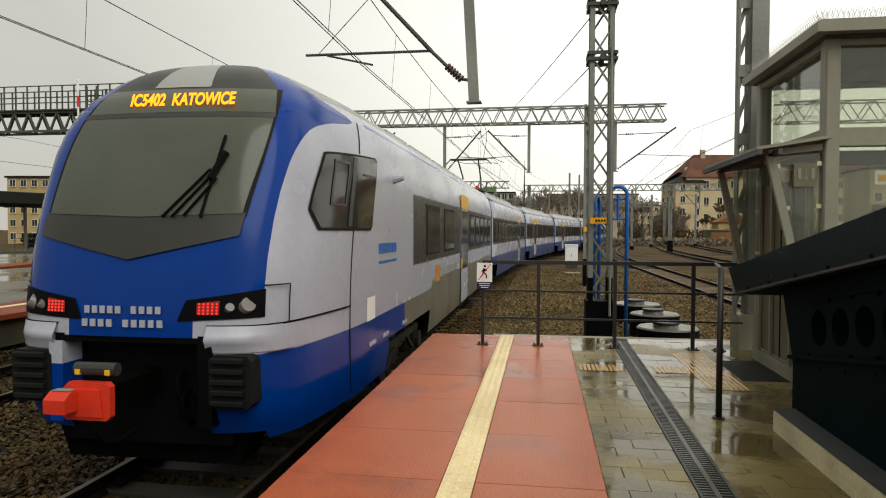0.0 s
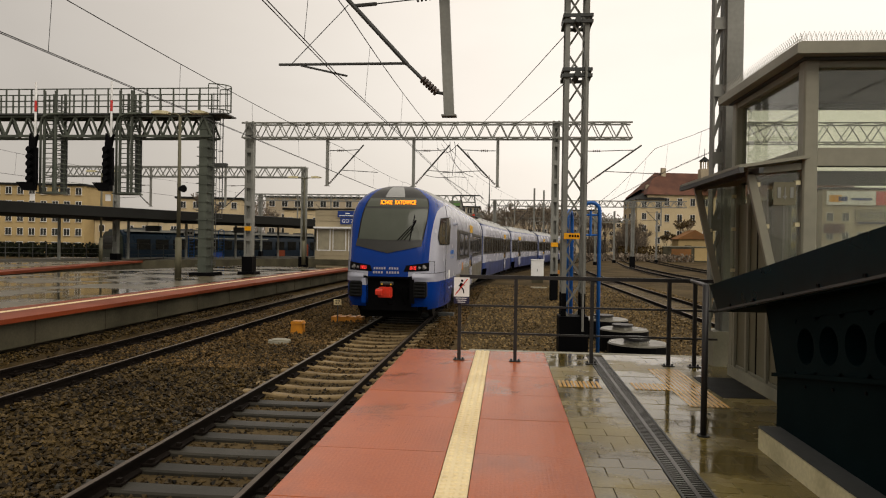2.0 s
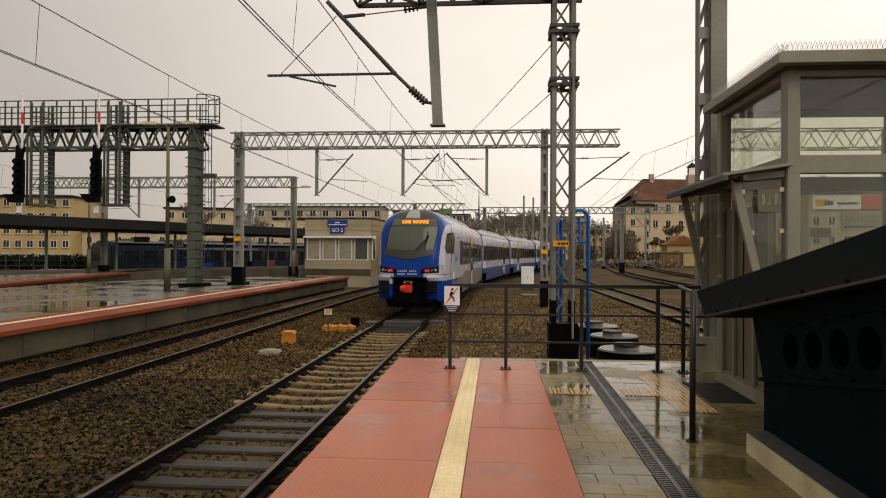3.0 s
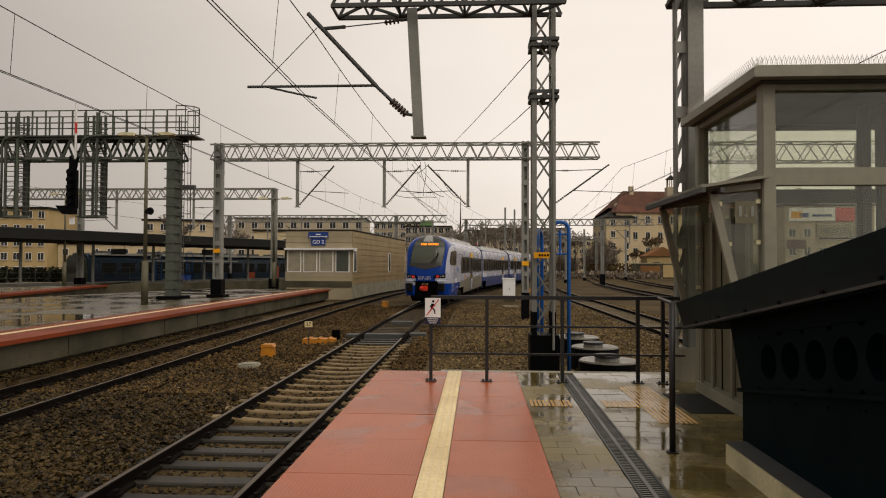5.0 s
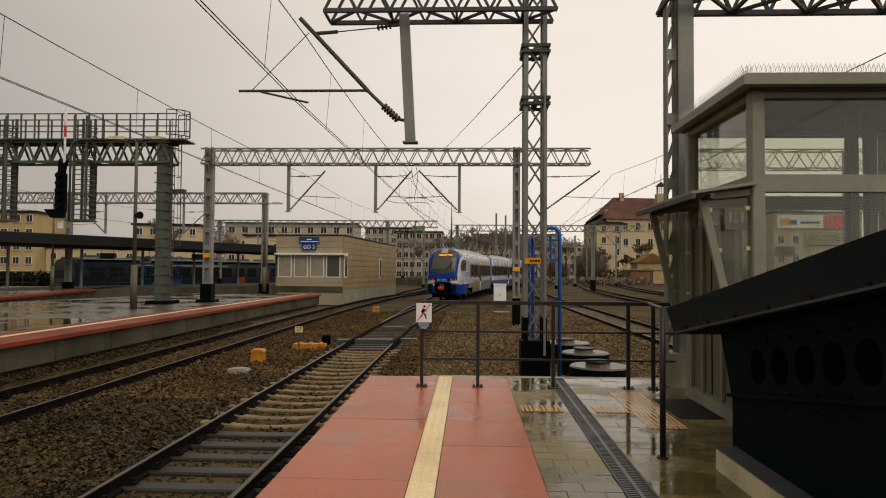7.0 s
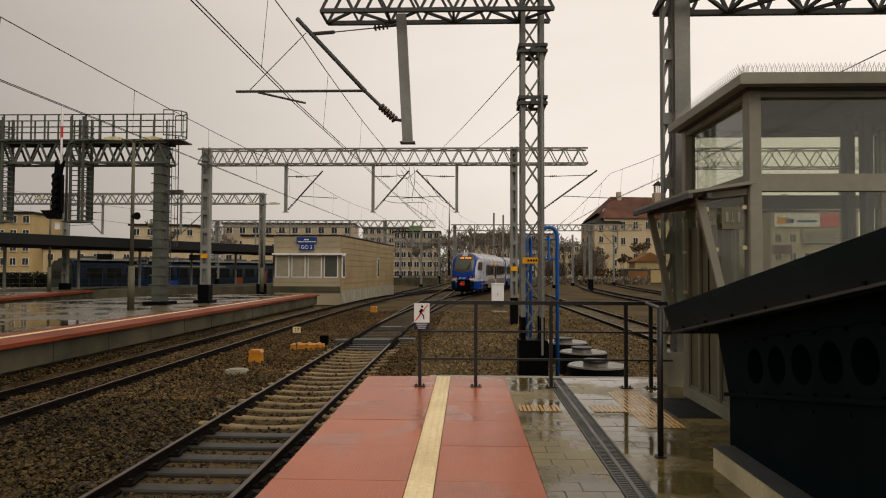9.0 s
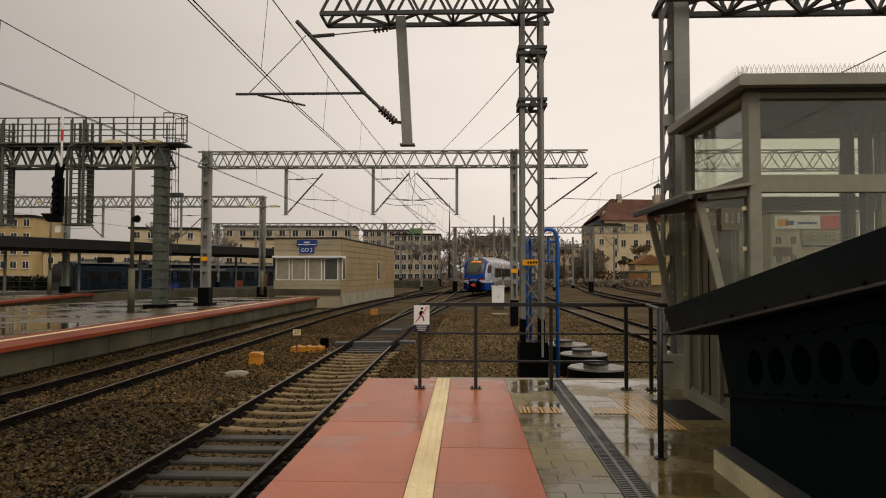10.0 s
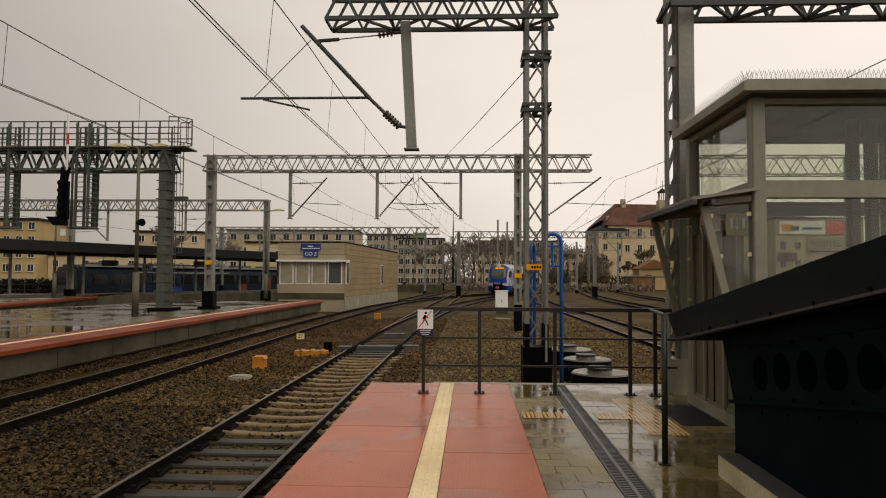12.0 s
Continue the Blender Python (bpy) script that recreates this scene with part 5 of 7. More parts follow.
def hanger(name, gantry, x, y, z1, z0, reach, up, label=""):
    """A drop post with its slanted bracket arm; reach: how far the arm goes sideways, up: how far it rises."""
    bm = bmesh.new()
    beam(bm, (x, y, z1), (x, y, z0), 0.135, 0.135, (0, 1, 0))
    box(bm, x - 0.13, x + 0.13, y - 0.1, y + 0.1, z0 - 0.02, z0)
    post = part("drop_post", bm, "steel", gantry, label)
    s = 1 if reach > 0 else -1
    foot = Vector((x + s * 0.1, y, z0 + 0.1))
    tip = Vector((x + reach, y, z0 + 0.1 + up))
    mid = foot.lerp(tip, 0.22)
    bm = bmesh.new()
    rod(bm, mid, tip, 0.038, 8)
    part("bracket_arm", bm, "steel_dark", post)
    bm = bmesh.new()
    insulator(bm, foot, mid, 0.055, 6)
    part("insulator", bm, "insul", post)
    top = foot.lerp(tip, 0.88)
    bm = bmesh.new()
    rod(bm, (x + s * 0.1, y, top.z - 0.05), (x + s * 0.45, y, top.z - 0.05), 0.02, 6)
    rod(bm, (x + s * 0.8, y, top.z - 0.05), top, 0.018, 6)
    part("tie_rod", bm, "steel_dark", post)
    bm = bmesh.new()
    insulator(bm, (x + s * 0.45, y, top.z - 0.05), (x + s * 0.8, y, top.z - 0.05), 0.05, 4)
    part("tie_insulator", bm, "insul", post)
    low = foot.lerp(tip, 0.35)
    bm = bmesh.new()
    rod(bm, low, (tip.x + s * 0.7, y, low.z - 0.1), 0.016, 6)
    part("steady_arm", bm, "steel_dark", post)
    return post


# portal with the tall lattice mast beyond the platform end
portal = thing("lattice_mast", "tall grey-green lattice mast with a black base and truss arm", "catenary mast")
MX, MY = 1.27, 12.75
bm = bmesh.new()
lattice_post(bm, MX - 0.03, MY, -0.15, 8.6, 0.355, 0.355, 16, 0.085, 0.034)
part("mast_shaft", bm, "steel", portal)
for z in (5.85, 4.85):
    bm = bmesh.new()
    rod(bm, (MX - 0.03, MY - 0.3, z - 0.09), (MX - 0.03, MY + 0.3, z - 0.09), 0.06, 8)
    part("collar_bolt", bm, "steel_dark", portal)
    for zz in (z, z - 0.11):
        for p, q in (((-0.30, -0.25), (0.25, -0.25)), ((-0.30, 0.25), (0.25, 0.25)), ((-0.28, -0.23), (-0.28, 0.23)), ((0.22, -0.23), (0.22, 0.23))):
            bm = bmesh.new()
            beam(bm, (MX + p[0], MY + p[1], zz), (MX + q[0], MY + q[1], zz), 0.04, 0.06)
            part("mast_collar", bm, "steel_dark", portal)
bm = bmesh.new()
box(bm, MX - 0.29, MX + 0.25, MY - 0.27, MY + 0.27, BED_Z, 0.26)
part("mast_base", bm, "black", portal, "black painted base")
for i, j in ((-1, -1), (1, -1), (1, 1), (-1, 1)):
    bm = bmesh.new()
    x, y = MX - 0.03 + i * 0.1775, MY + j * 0.1775
    beam(bm, (x, y, 0.26), (x, y, 0.69), 0.091, 0.091)
    part("painted_foot", bm, "black", portal)
bm = bmesh.new()
rod(bm, (MX + 0.13, MY - 0.36, 0.0), (MX + 0.13, MY - 0.30, 5.0), 0.022, 6)
part("cable_conduit", bm, "steel", portal)
bm = bmesh.new()
truss(bm, (-2.75, 12.5, 6.42), (1.6, 12.5, 6.42), 0.62, 0.6, 7, 0.075, 0.045)
part("truss_arm", bm, "steel_dark", portal)
bm = bmesh.new()
box(bm, MX - 0.23, MX + 0.06, MY - 0.32, MY - 0.305, 1.70, 1.81)
part("warning_plate", bm, "yellow", portal, "yellow high-voltage warning plate")
bm = bmesh.new()
for k in range(4):
    box(bm, MX - 0.14 + 0.05 * k, MX - 0.105 + 0.05 * k, MY - 0.325, MY - 0.32, 1.735, 1.775)
part("plate_lettering", bm, "black", portal)

# the bracket over the departure line
bm = bmesh.new()
beam(bm, (-1.27, 12.5, 6.45), (-1.13, 12.5, 4.0), 0.19, 0.16, (0, 1, 0))
box(bm, -1.27, -0.99, 12.38, 12.62, 3.975, 4.0)
post = part("drop_post", bm, "steel", portal, "grey steel drop post")
bm = bmesh.new()
rod(bm, (-3.28, 12.5, 6.4), (-1.95, 12.5, 4.98), 0.042, 8)
rod(bm, (-1.95, 12.5, 4.98), (-1.62, 12.5, 4.66), 0.034, 8)
part("bracket_arm", bm, "steel_dark", post)
bm = bmesh.new()
insulator(bm, (-1.66, 12.5, 4.70), (-1.36, 12.5, 4.42), 0.075, 6)
part("insulator", bm, "insul", post)
bm = bmesh.new()
rod(bm, (-1.40, 12.5, 4.44), (-1.16, 12.5, 4.40), 0.03, 6)
rod(bm, (-4.45, 12.5, 4.99), (-1.98, 12.5, 4.99), 0.026, 6)
part("registration_tube", bm, "steel_dark", post)
bm = bmesh.new()
rod(bm, (-4.02, 12.5, 4.97), (-3.1, 12.5, 4.76), 0.02, 6)
part("steady_arm", bm, "steel_dark", post)
bm = bmesh.new()
rod(bm, (-2.98, 12.5, 6.10), (-2.55, 12.5, 6.13), 0.035, 6)
rod(bm, (-2.55, 12.5, 6.13), (-1.8, 12.5, 6.2), 0.012, 5)
rod(bm, (-1.5, 12.5, 6.24), (-1.22, 12.5, 6.27), 0.03, 6)
part("tie_rod", bm, "steel_dark", post)
bm = bmesh.new()
insulator(bm, (-1.8, 12.5, 6.2), (-1.5, 12.5, 6.24), 0.06, 4)
part("tie_insulator", bm, "insul", post)
bm = bmesh.new()
rod(bm, (-4.2, 12.5, 5.0), (-3.1, 12.5, 6.12), 0.008, 4)
part("stay_wire", bm, "wire", post)

# second portal, on the platform by the lift
side_portal = thing("channel_mast", "grey steel channel mast with a truss beam by the lift", "catenary mast")
bm = bmesh.new()
box(bm, 2.86, 3.07, 9.16, 9.40, 0.45, 7.2)
for x in (2.72, 2.838):
    box(bm, x, x + 0.022, 9.24, 9.40, 0.45, 7.2)
for k in range(16):
    z = 0.6 + 0.41 * k
    beam(bm, (2.735, 9.3, z), (2.85, 9.3, z + 0.36), 0.02, 0.05)
for k in range(7):
    box(bm, 2.715, 2.87, 9.225, 9.24, 0.9 + 0.9 * k, 1.06 + 0.9 * k)
part("mast_shaft", bm, "steel", side_portal)
bm = bmesh.new()
prism(bm, [(2.73, 9.1), (3.10, 9.1), (3.10, 9.5), (2.73, 9.5)], 0.0, 0.46, "z")
part("mast_plinth", bm, "concrete_pale", side_portal, "pale concrete plinth")
bm = bmesh.new()
truss(bm, (2.7, 9.3, 5.3), (9.6, 9.3, 5.3), 0.6, 0.6, 13, 0.075, 0.045)
part("truss_beam", bm, "steel_dark", side_portal)

# wide gantry across the station throat
gantry = thing("main_gantry", "wide grey lattice gantry spanning the tracks", "catenary gantry", "lattice gantries")
bm = bmesh.new()
truss(bm, (-12.7, 31, 6.55), (5.6, 31, 6.55), 0.6, 0.7, 26, 0.07, 0.04)
part("truss_beam", bm, "steel", gantry)
for x, z0 in ((-12.38, 0.35), (2.2, -0.2)):
    bm = bmesh.new()
    channel_post(bm, x, 31, z0, 7.35, 0.3 if x < 0 else 0.23, 0.32)
    part("gantry_post", bm, "steel", gantry)
    bm = bmesh.new()
    half = 0.26 if z0 > 0 else 0.18
    box(bm, x - half, x + half, 30.75, 31.25, -0.02 if z0 > 0 else BED_Z, z0 + 0.5)
    if z0 > 0:
        box(bm, x - 0.4, x + 0.4, 30.6, 31.4, -0.02, 0.12)
    part("post_base", bm, "black", gantry, "black painted base")
    bm = bmesh.new()
    box(bm, x - 0.16, x + 0.16, 30.80, 30.815, z0 + 1.75, z0 + 1.95)
    part("warning_plate", bm, "yellow", gantry)
for x, reach in ((-8.57, 1.75), (-4.42, 1.7), (-0.47, -1.9), (3.42, 2.65)):
    hanger("drop", gantry, x, 31, 6.6, 4.3, reach, 1.85)

# gantry with the signals and its walkway
sig = thing("signal_gantry", "grey-green lattice signal gantry with a railed walkway", "signal gantry")
SY = 29.2
bm = bmesh.new()
truss(bm, (-34, SY, 6.3), (-13.3, SY, 6.3), 0.9, 0.9, 27, 0.10, 0.075)
part("truss_beam", bm, "sig_green", sig)
bm = bmesh.new()
box(bm, -13.90, -13.52, SY - 0.40, SY - 0.37, 0.12, 7.3)
box(bm, -13.90, -13.52, SY + 0.37, SY + 0.40, 0.12, 7.3)
for x in (-13.89, -13.55):
    box(bm, x, x + 0.025, SY - 0.37, SY + 0.37, 0.12, 7.3)
for k in range(17):
    z = 0.45 + 0.41 * k
    box(bm, -14.0, -13.42, SY - 0.425, SY - 0.40, z, z + 0.045)
    box(bm, -13.52, -13.47, SY - 0.42, SY + 0.42, z, z + 0.045)
part("gantry_post", bm, "sig_green", sig)
bm = bmesh.new()
box(bm, -14.2, -13.2, SY - 0.6, SY + 0.6, 0.0, 0.14)
part("post_base", bm, "black", sig)
bm = bmesh.new()
box(bm, -34, -12.6, SY - 0.6, SY + 0.6, 7.26, 7.32)
part("walkway", bm, "steel_dark", sig)
bm = bmesh.new()
for yy in (SY - 0.6, SY + 0.6):
    for z in (7.32 + 0.55, 7.32 + 1.1):
        beam(bm, (-34, yy, z), (-12.9, yy, z), 0.045, 0.045)
    for k in range(34):
        x = -13.8 - 0.62 * k
        beam(bm, (x, yy, 7.3), (x, yy, 8.44), 0.055, 0.055)
for k in range(7):
    a = -math.pi / 2 + math.pi * k / 6
    b = a + math.pi / 6
    p = lambda a, z: (-13.4 + 1.3 * math.cos(a) * 0.6, SY + 0.6 * math.sin(a), z)
    for z in (7.5, 8.62):
        if k < 6:
            beam(bm, p(a, z), p(b, z), 0.04, 0.04)
    beam(bm, p(a, 7.5), p(a, 8.62), 0.03, 0.03)
part("walkway_railing", bm, "sig_green", sig)
bm = bmesh.new()
for k in range(22):
    z = 0.6 + 0.3 * k
    rod(bm, (-13.33, SY - 0.2, z), (-13.33, SY + 0.15, z), 0.012, 5)
for y in (SY - 0.2, SY + 0.15):
    rod(bm, (-13.33, y, 0.4), (-13.33, y, 8.3), 0.018, 5)
for k in range(9):
    z = 2.6 + 0.62 * k
    tube(bm, [(-13.33 + 0.36 * math.sin(math.pi * i / 6), SY - 0.02 - 0.33 * math.cos(math.pi * i / 6), z) for i in range(7)], 0.014, 4)
for i in (2, 3, 4):
    rod(bm, (-13.33 + 0.36 * math.sin(math.pi * i / 6), SY - 0.02 - 0.33 * math.cos(math.pi * i / 6), 2.6), (-13.33 + 0.36 * math.sin(math.pi * i / 6), SY - 0.02 - 0.33 * math.cos(math.pi * i / 6), 7.56), 0.012, 4)
box(bm, -13.3, -12.75, SY - 0.15, SY + 0.1, 4.95, 5.12)
part("ladder", bm, "steel_dark", sig)
for sx in (-17.75, -21.4):
    bm = bmesh.new()
    for z0, z1 in ((3.7, 6.2),):
        for x in (sx + 0.3, sx + 0.85):
            for yy in (SY - 0.75, SY - 0.1):
                beam(bm, (x, yy, z0), (x, yy, 8.3), 0.09, 0.09)
        for k in range(20):
            z = z0 + 0.22 * k
            beam(bm, (sx + 0.3, SY - 0.75, z), (sx + 0.95, SY - 0.75, z), 0.035, 0.035)
            beam(bm, (sx + 0.3, SY - 0.1, z), (sx + 0.95, SY - 0.1, z), 0.035, 0.035)
            beam(bm, (sx + 0.95, SY - 0.75, z), (sx + 0.95, SY - 0.1, z), 0.035, 0.035)
    box(bm, sx - 0.05, sx + 1.0, SY - 0.8, SY - 0.05, 3.62, 3.68)
    part("signal_cage", bm, "sig_green", sig, "caged ladder beside the signal")
    bm = bmesh.new()
    box(bm, sx - 0.36, sx + 0.06, SY - 1.0, SY - 0.8, 4.0, 5.7)
    for k in range(5):
        rod(bm, (sx - 0.15, SY - 1.0, 4.25 + 0.33 * k), (sx - 0.15, SY - 1.2, 4.28 + 0.33 * k), 0.13, 10)
    prism(bm, [(sx - 0.82, 4.12), (sx + 0.0, 4.12), (sx + 0.0, 3.75), (sx - 0.5, 3.75)], SY - 1.08, SY - 0.78)
    prism(bm, [(sx - 0.30, 5.7), (sx + 0.0, 5.7), (sx + 0.10, 6.3), (sx - 0.06, 6.05), (sx - 0.26, 6.35)], SY - 0.98, SY - 0.84)
    part("signal_head", bm, "black", sig, "black colour-light signal head, unlit")
    bm = bmesh.new()
    box(bm, sx + 0.62, sx + 0.95, SY - 0.08, SY - 0.05, 3.75, 6.3)
    part("cage_panel", bm, "steel_dark", sig, "dark sheet at the back of the cage")
    bm = bmesh.new()
    tube(bm, [(sx + 0.2, SY - 0.86, 3.6), (sx + 0.2, SY - 0.86, 6.9), (sx + 0.3, SY - 0.86, 7.1), (sx + 0.6, SY - 0.86, 7.22), (sx + 1.3, SY - 0.86, 7.25)], 0.05, 8)
    part("cable_pipe", bm, "sig_green", sig)
    bm = bmesh.new()
    rod(bm, (sx - 0.1, SY - 0.8, 6.2), (sx - 0.1, SY - 0.8, 8.7), 0.05, 6)
    part("signal_pole", bm, "white", sig)
    bm = bmesh.new()
    rod(bm, (sx - 0.1, SY - 0.8, 7.35), (sx - 0.1, SY - 0.8, 7.85), 0.056, 8)
    part("red_white_marker", bm, "red_paint", sig)
    bm = bmesh.new()
    box(bm, sx - 0.3, sx - 0.06, SY - 0.86, SY - 0.83, 3.3, 3.6)
    part("number_board", bm, "white", sig)

# farther gantries
def far_gantry(x0, x1, y, z, posts, drops, h=0.75, bar=0.085, lace=0.06):
    g = thing("far_gantry", "distant grey lattice catenary gantry", "catenary gantry", "lattice gantries")
    bm = bmesh.new()
    truss(bm, (x0, y, z), (x1, y, z), 0.6, h, max(4, round((x1 - x0) / 0.95)), bar, lace)
    part("truss_beam", bm, "steel", g)
    for x in posts:
        bm = bmesh.new()
        channel_post(bm, x, y, BED_Z, z + h, 0.32, 0.3)
        part("gantry_post", bm, "steel", g)
        bm = bmesh.new()
        box(bm, x - 0.3, x + 0.3, y - 0.3, y + 0.3, BED_Z, 0.5)
        part("post_base", bm, "black", g)
    for x, r in drops:
        hanger("drop", g, x, y, z + h, z - 2.3, r, 1.8)
    return g


far_gantry(9.0, 27.0, 27, 5.72, (15.2, 26.6), (), 0.75, 0.05, 0.03)
far_gantry(-36, -15.1, 49, 6.5, (-15.3, -30.3), ((-27.5, -2.0), (-21.5, 2.0)))
far_gantry(-30, -3.6, 76, 6.5, (-9.4, -29), ((-24.5, 1.8), (-20.5, -1.8), (-13.5, 1.8), (-6.2, -1.8)))
far_gantry(-2.0, 22.0, 84, 6.6, (-1.5, 15.6), ((1.0, 1.8), (6.0, 1.8), (11.5, -1.8), (19, -1.8)))
far_gantry(-14.0, 24.0, 130, 6.4, (-13, 23), ((-8, 1.8), (-2, 1.8), (8, -1.8), (14, 1.8)))
far_gantry(-34, -4.0, 120, 6.6, (-33, -5), ((-27, 1.8), (-18, 1.8), (-10, -1.8)))


# wires
def wire(bm, pts, r, sag=0.0, n=8):
    line = [Vector(pts[0])]
    for p, q in zip(pts, pts[1:]):
        p, q = Vector(p), Vector(q)
        line += [p.lerp(q, i / n) - Vector((0, 0, sag * 4 * (i / n) * (1 - i / n))) for i in range(1, n + 1)]
    tube(bm, line, r, 4)


def overhead(label, fn, spans, zc, zm, r=0.008, twin=True, stagger=0.12, sag=0.2):
    t = thing("overhead_line", label, "overhead wires", "overhead lines")
    for off in ((-0.03, 0.03) if twin else (0,)):
        bm = bmesh.new()
        wire(bm, [(fn(y) + off + stagger * (-1 if k % 2 else 1), y, zc) for k, y in enumerate(spans)], r, 0.0, 4)
        part("contact_wire", bm, "wire", t)
    bm = bmesh.new()
    wire(bm, [(fn(y), y, zm(y)) for y in spans], r * 1.2, sag, 10)
    part("messenger_wire", bm, "wire", t)
    for k, (ya, yb) in enumerate(zip(spans, spans[1:])):
        n = max(2, round((yb - ya) / 4.5))
        for i in range(n):
            u = (i + 0.5) / n
            y = ya + (yb - ya) * u
            b, a = stagger * (1 if k % 2 else -1), stagger * (-1 if k % 2 else 1)
            bm = bmesh.new()
            rod(bm, (fn(y) + a + (b - a) * u, y, zc), (fn(ya) + (fn(yb) - fn(ya)) * u, y, zm(ya) + (zm(yb) - zm(ya)) * u - sag * 4 * u * (1 - u)), 0.005, 4, caps=False)
            part("dropper", bm, "wire", t)
    return t


overhead("twin contact wires and messenger over the departure track", line_main, [-18, 12.5, 31, 52, 84, 130], 4.76, lambda y: 6.05 if y < 20 else 6.5)
overhead("contact wires over the second track", lambda y: line_second(y) + 0.2, [-20, 4, 31, 49, 76, 120], 4.76, lambda y: 5.9 if y < 20 else 6.1)
overhead("contact wires over the track beyond the platform", lambda y: line_right(y) - 0.5, [-25, 31, 84, 130], 4.76, lambda y: 6.1, sag=1.0)
overhead("contact wires over the through track", line_through, [31, 76, 130], 4.76, lambda y: 6.3)
overhead("contact wires over the far platforms", line_shunt, [-5, 29.2, 49, 76, 120], 4.8, lambda y: 6.0)
t = thing("anchor_wires", "thin anchor wires running to the lattice mast", "overhead wires", "overhead lines")
for a, b in (((1.05, 12.7, 5.58), (-1.27, 31, 7.2)), ((1.05, 12.7, 4.66), (0.32, 31, 7.2))):
    bm = bmesh.new()
    wire(bm, [a, b], 0.009, 0.05, 6)
    part("anchor_wire", bm, "wire", t)

t = thing("jumper_cables", "looped jumper cables and tensioning gear under the wide gantry", "overhead wires", "overhead lines")
for pts in (((-3.3, 6.1), (-2.9, 5.6), (-2.6, 6.0), (-2.3, 6.3)), ((-2.7, 6.4), (-2.75, 5.5), (-2.2, 4.9), (-1.6, 4.75)), ((-3.9, 4.85), (-3.1, 4.55), (-2.5, 4.85), (-1.9, 4.7)),
            ((-2.5, 6.4), (-2.3, 5.7), (-2.65, 5.1), (-2.55, 4.8)), ((-1.9, 5.9), (-1.5, 5.2), (-1.2, 4.75), (-0.9, 4.7))):
    line = []
    for i in range(13):
        u = i / 12
        w = ((1 - u) ** 3, 3 * u * (1 - u) ** 2, 3 * u * u * (1 - u), u ** 3)
        line.append((sum(a * p[0] for a, p in zip(w, pts)), 30.9, sum(a * p[1] for a, p in zip(w, pts))))
    bm = bmesh.new()
    tube(bm, line, 0.016, 4)
    part("jumper_cable", bm, "wire", t)

# ---- railing at the platform end ----
rail = thing("railing", "dark grey tubular steel railing at the platform end", "railing")
RY = 9.0
for x in (-0.635, 0.12, 1.13, 2.13, 2.46):
    bm = bmesh.new()
    beam(bm, (x, RY, 0), (x, RY, 1.12), 0.045, 0.045, (0, 1, 0))
    post = part("post", bm, "rail_paint", rail)
    bm = bmesh.new()
    box(bm, x - 0.075, x + 0.075, RY - 0.06, RY + 0.06, 0, 0.012)
    for i in (-1, 1):
        rod(bm, (x + i * 0.05, RY, 0.012), (x + i * 0.05, RY, 0.035), 0.012, 6)
    part("base_plate", bm, "rail_paint", post)
for z, r in ((1.13, 0.05), (0.74, 0.026), (0.37, 0.026)):
    bm = bmesh.new()
    beam(bm, (-0.64, RY, z), (2.75, RY, z), r, r)
    part("rail", bm, "rail_paint", rail)

short = thing("short_railing", "dark steel railing post beside the ribbed paving", "railing")
bm = bmesh.new()
rod(bm, (1.63, 5.7, 0), (1.63, 5.7, 1.26), 0.025, 12, smooth=True)
part("post", bm, "rail_paint", short)
bm = bmesh.new()
disc(bm, (1.63, 5.7, 0), 0.05, 0.012, 16)
part("base_plate", bm, "rail_paint", short)
bm = bmesh.new()
tube(bm, [(1.63, 5.7, 1.24), (1.64, 5.75, 1.25), (2.38, 8.9, 1.14), (2.44, 8.96, 1.12)], 0.019, 8)
part("rail", bm, "rail_paint", short)

# no-walking sign on the end post: white board, dark pictogram, navy caption board
sign = thing("warning_sign", "white no-entry pictogram sign with a navy text board on the railing", "sign")
bm = bmesh.new()
box(bm, -0.715, -0.505, RY - 0.045, RY - 0.04, 0.86, 1.12)
part("board", bm, "white", sign, "white board")
bm = bmesh.new()
box(bm, -0.715, -0.505, RY - 0.046, RY - 0.04, 0.765, 0.858)
part("caption_board", bm, "sign_navy", sign, "navy caption board")
bm = bmesh.new()
for k, w in enumerate((0.15, 0.13, 0.1)):
    box(bm, -0.61 - w / 2, -0.61 + w / 2, RY - 0.049, RY - 0.046, 0.835 - 0.027 * k, 0.843 - 0.027 * k)
part("caption_bars", bm, "white", sign)
bm = bmesh.new()
yy = RY - 0.048
for p, q, w in (((-0.612, 1.045), (-0.622, 0.985), 0.034), ((-0.615, 0.99), (-0.585, 0.95), 0.018), ((-0.585, 0.95), (-0.58, 0.905), 0.015), ((-0.622, 0.99), (-0.645, 0.945), 0.018), ((-0.645, 0.945), (-0.672, 0.915), 0.015),
                ((-0.61, 1.04), (-0.575, 1.01), 0.012), ((-0.615, 1.04), (-0.65, 1.0), 0.012)):
    beam(bm, (p[0], yy, p[1]), (q[0], yy, q[1]), 0.003, w, (q[1] - p[1], 0, p[0] - q[0]))
rod(bm, (-0.605, yy - 0.0015, 1.075), (-0.605, yy + 0.0015, 1.075), 0.017, 10)
part("pictogram", bm, "black", sign)
bm = bmesh.new()
beam(bm, (-0.695, yy - 0.002, 0.885), (-0.53, yy - 0.002, 1.1), 0.003, 0.012, (0.215, 0, -0.165))
part("red_slash", bm, "red_paint", sign)

# ---- blue hoop, mast neighbour ----
hoop = thing("blue_hoop", "bright blue bent tubular ladder hoop beside the mast", "ladder")
HY = 13.1


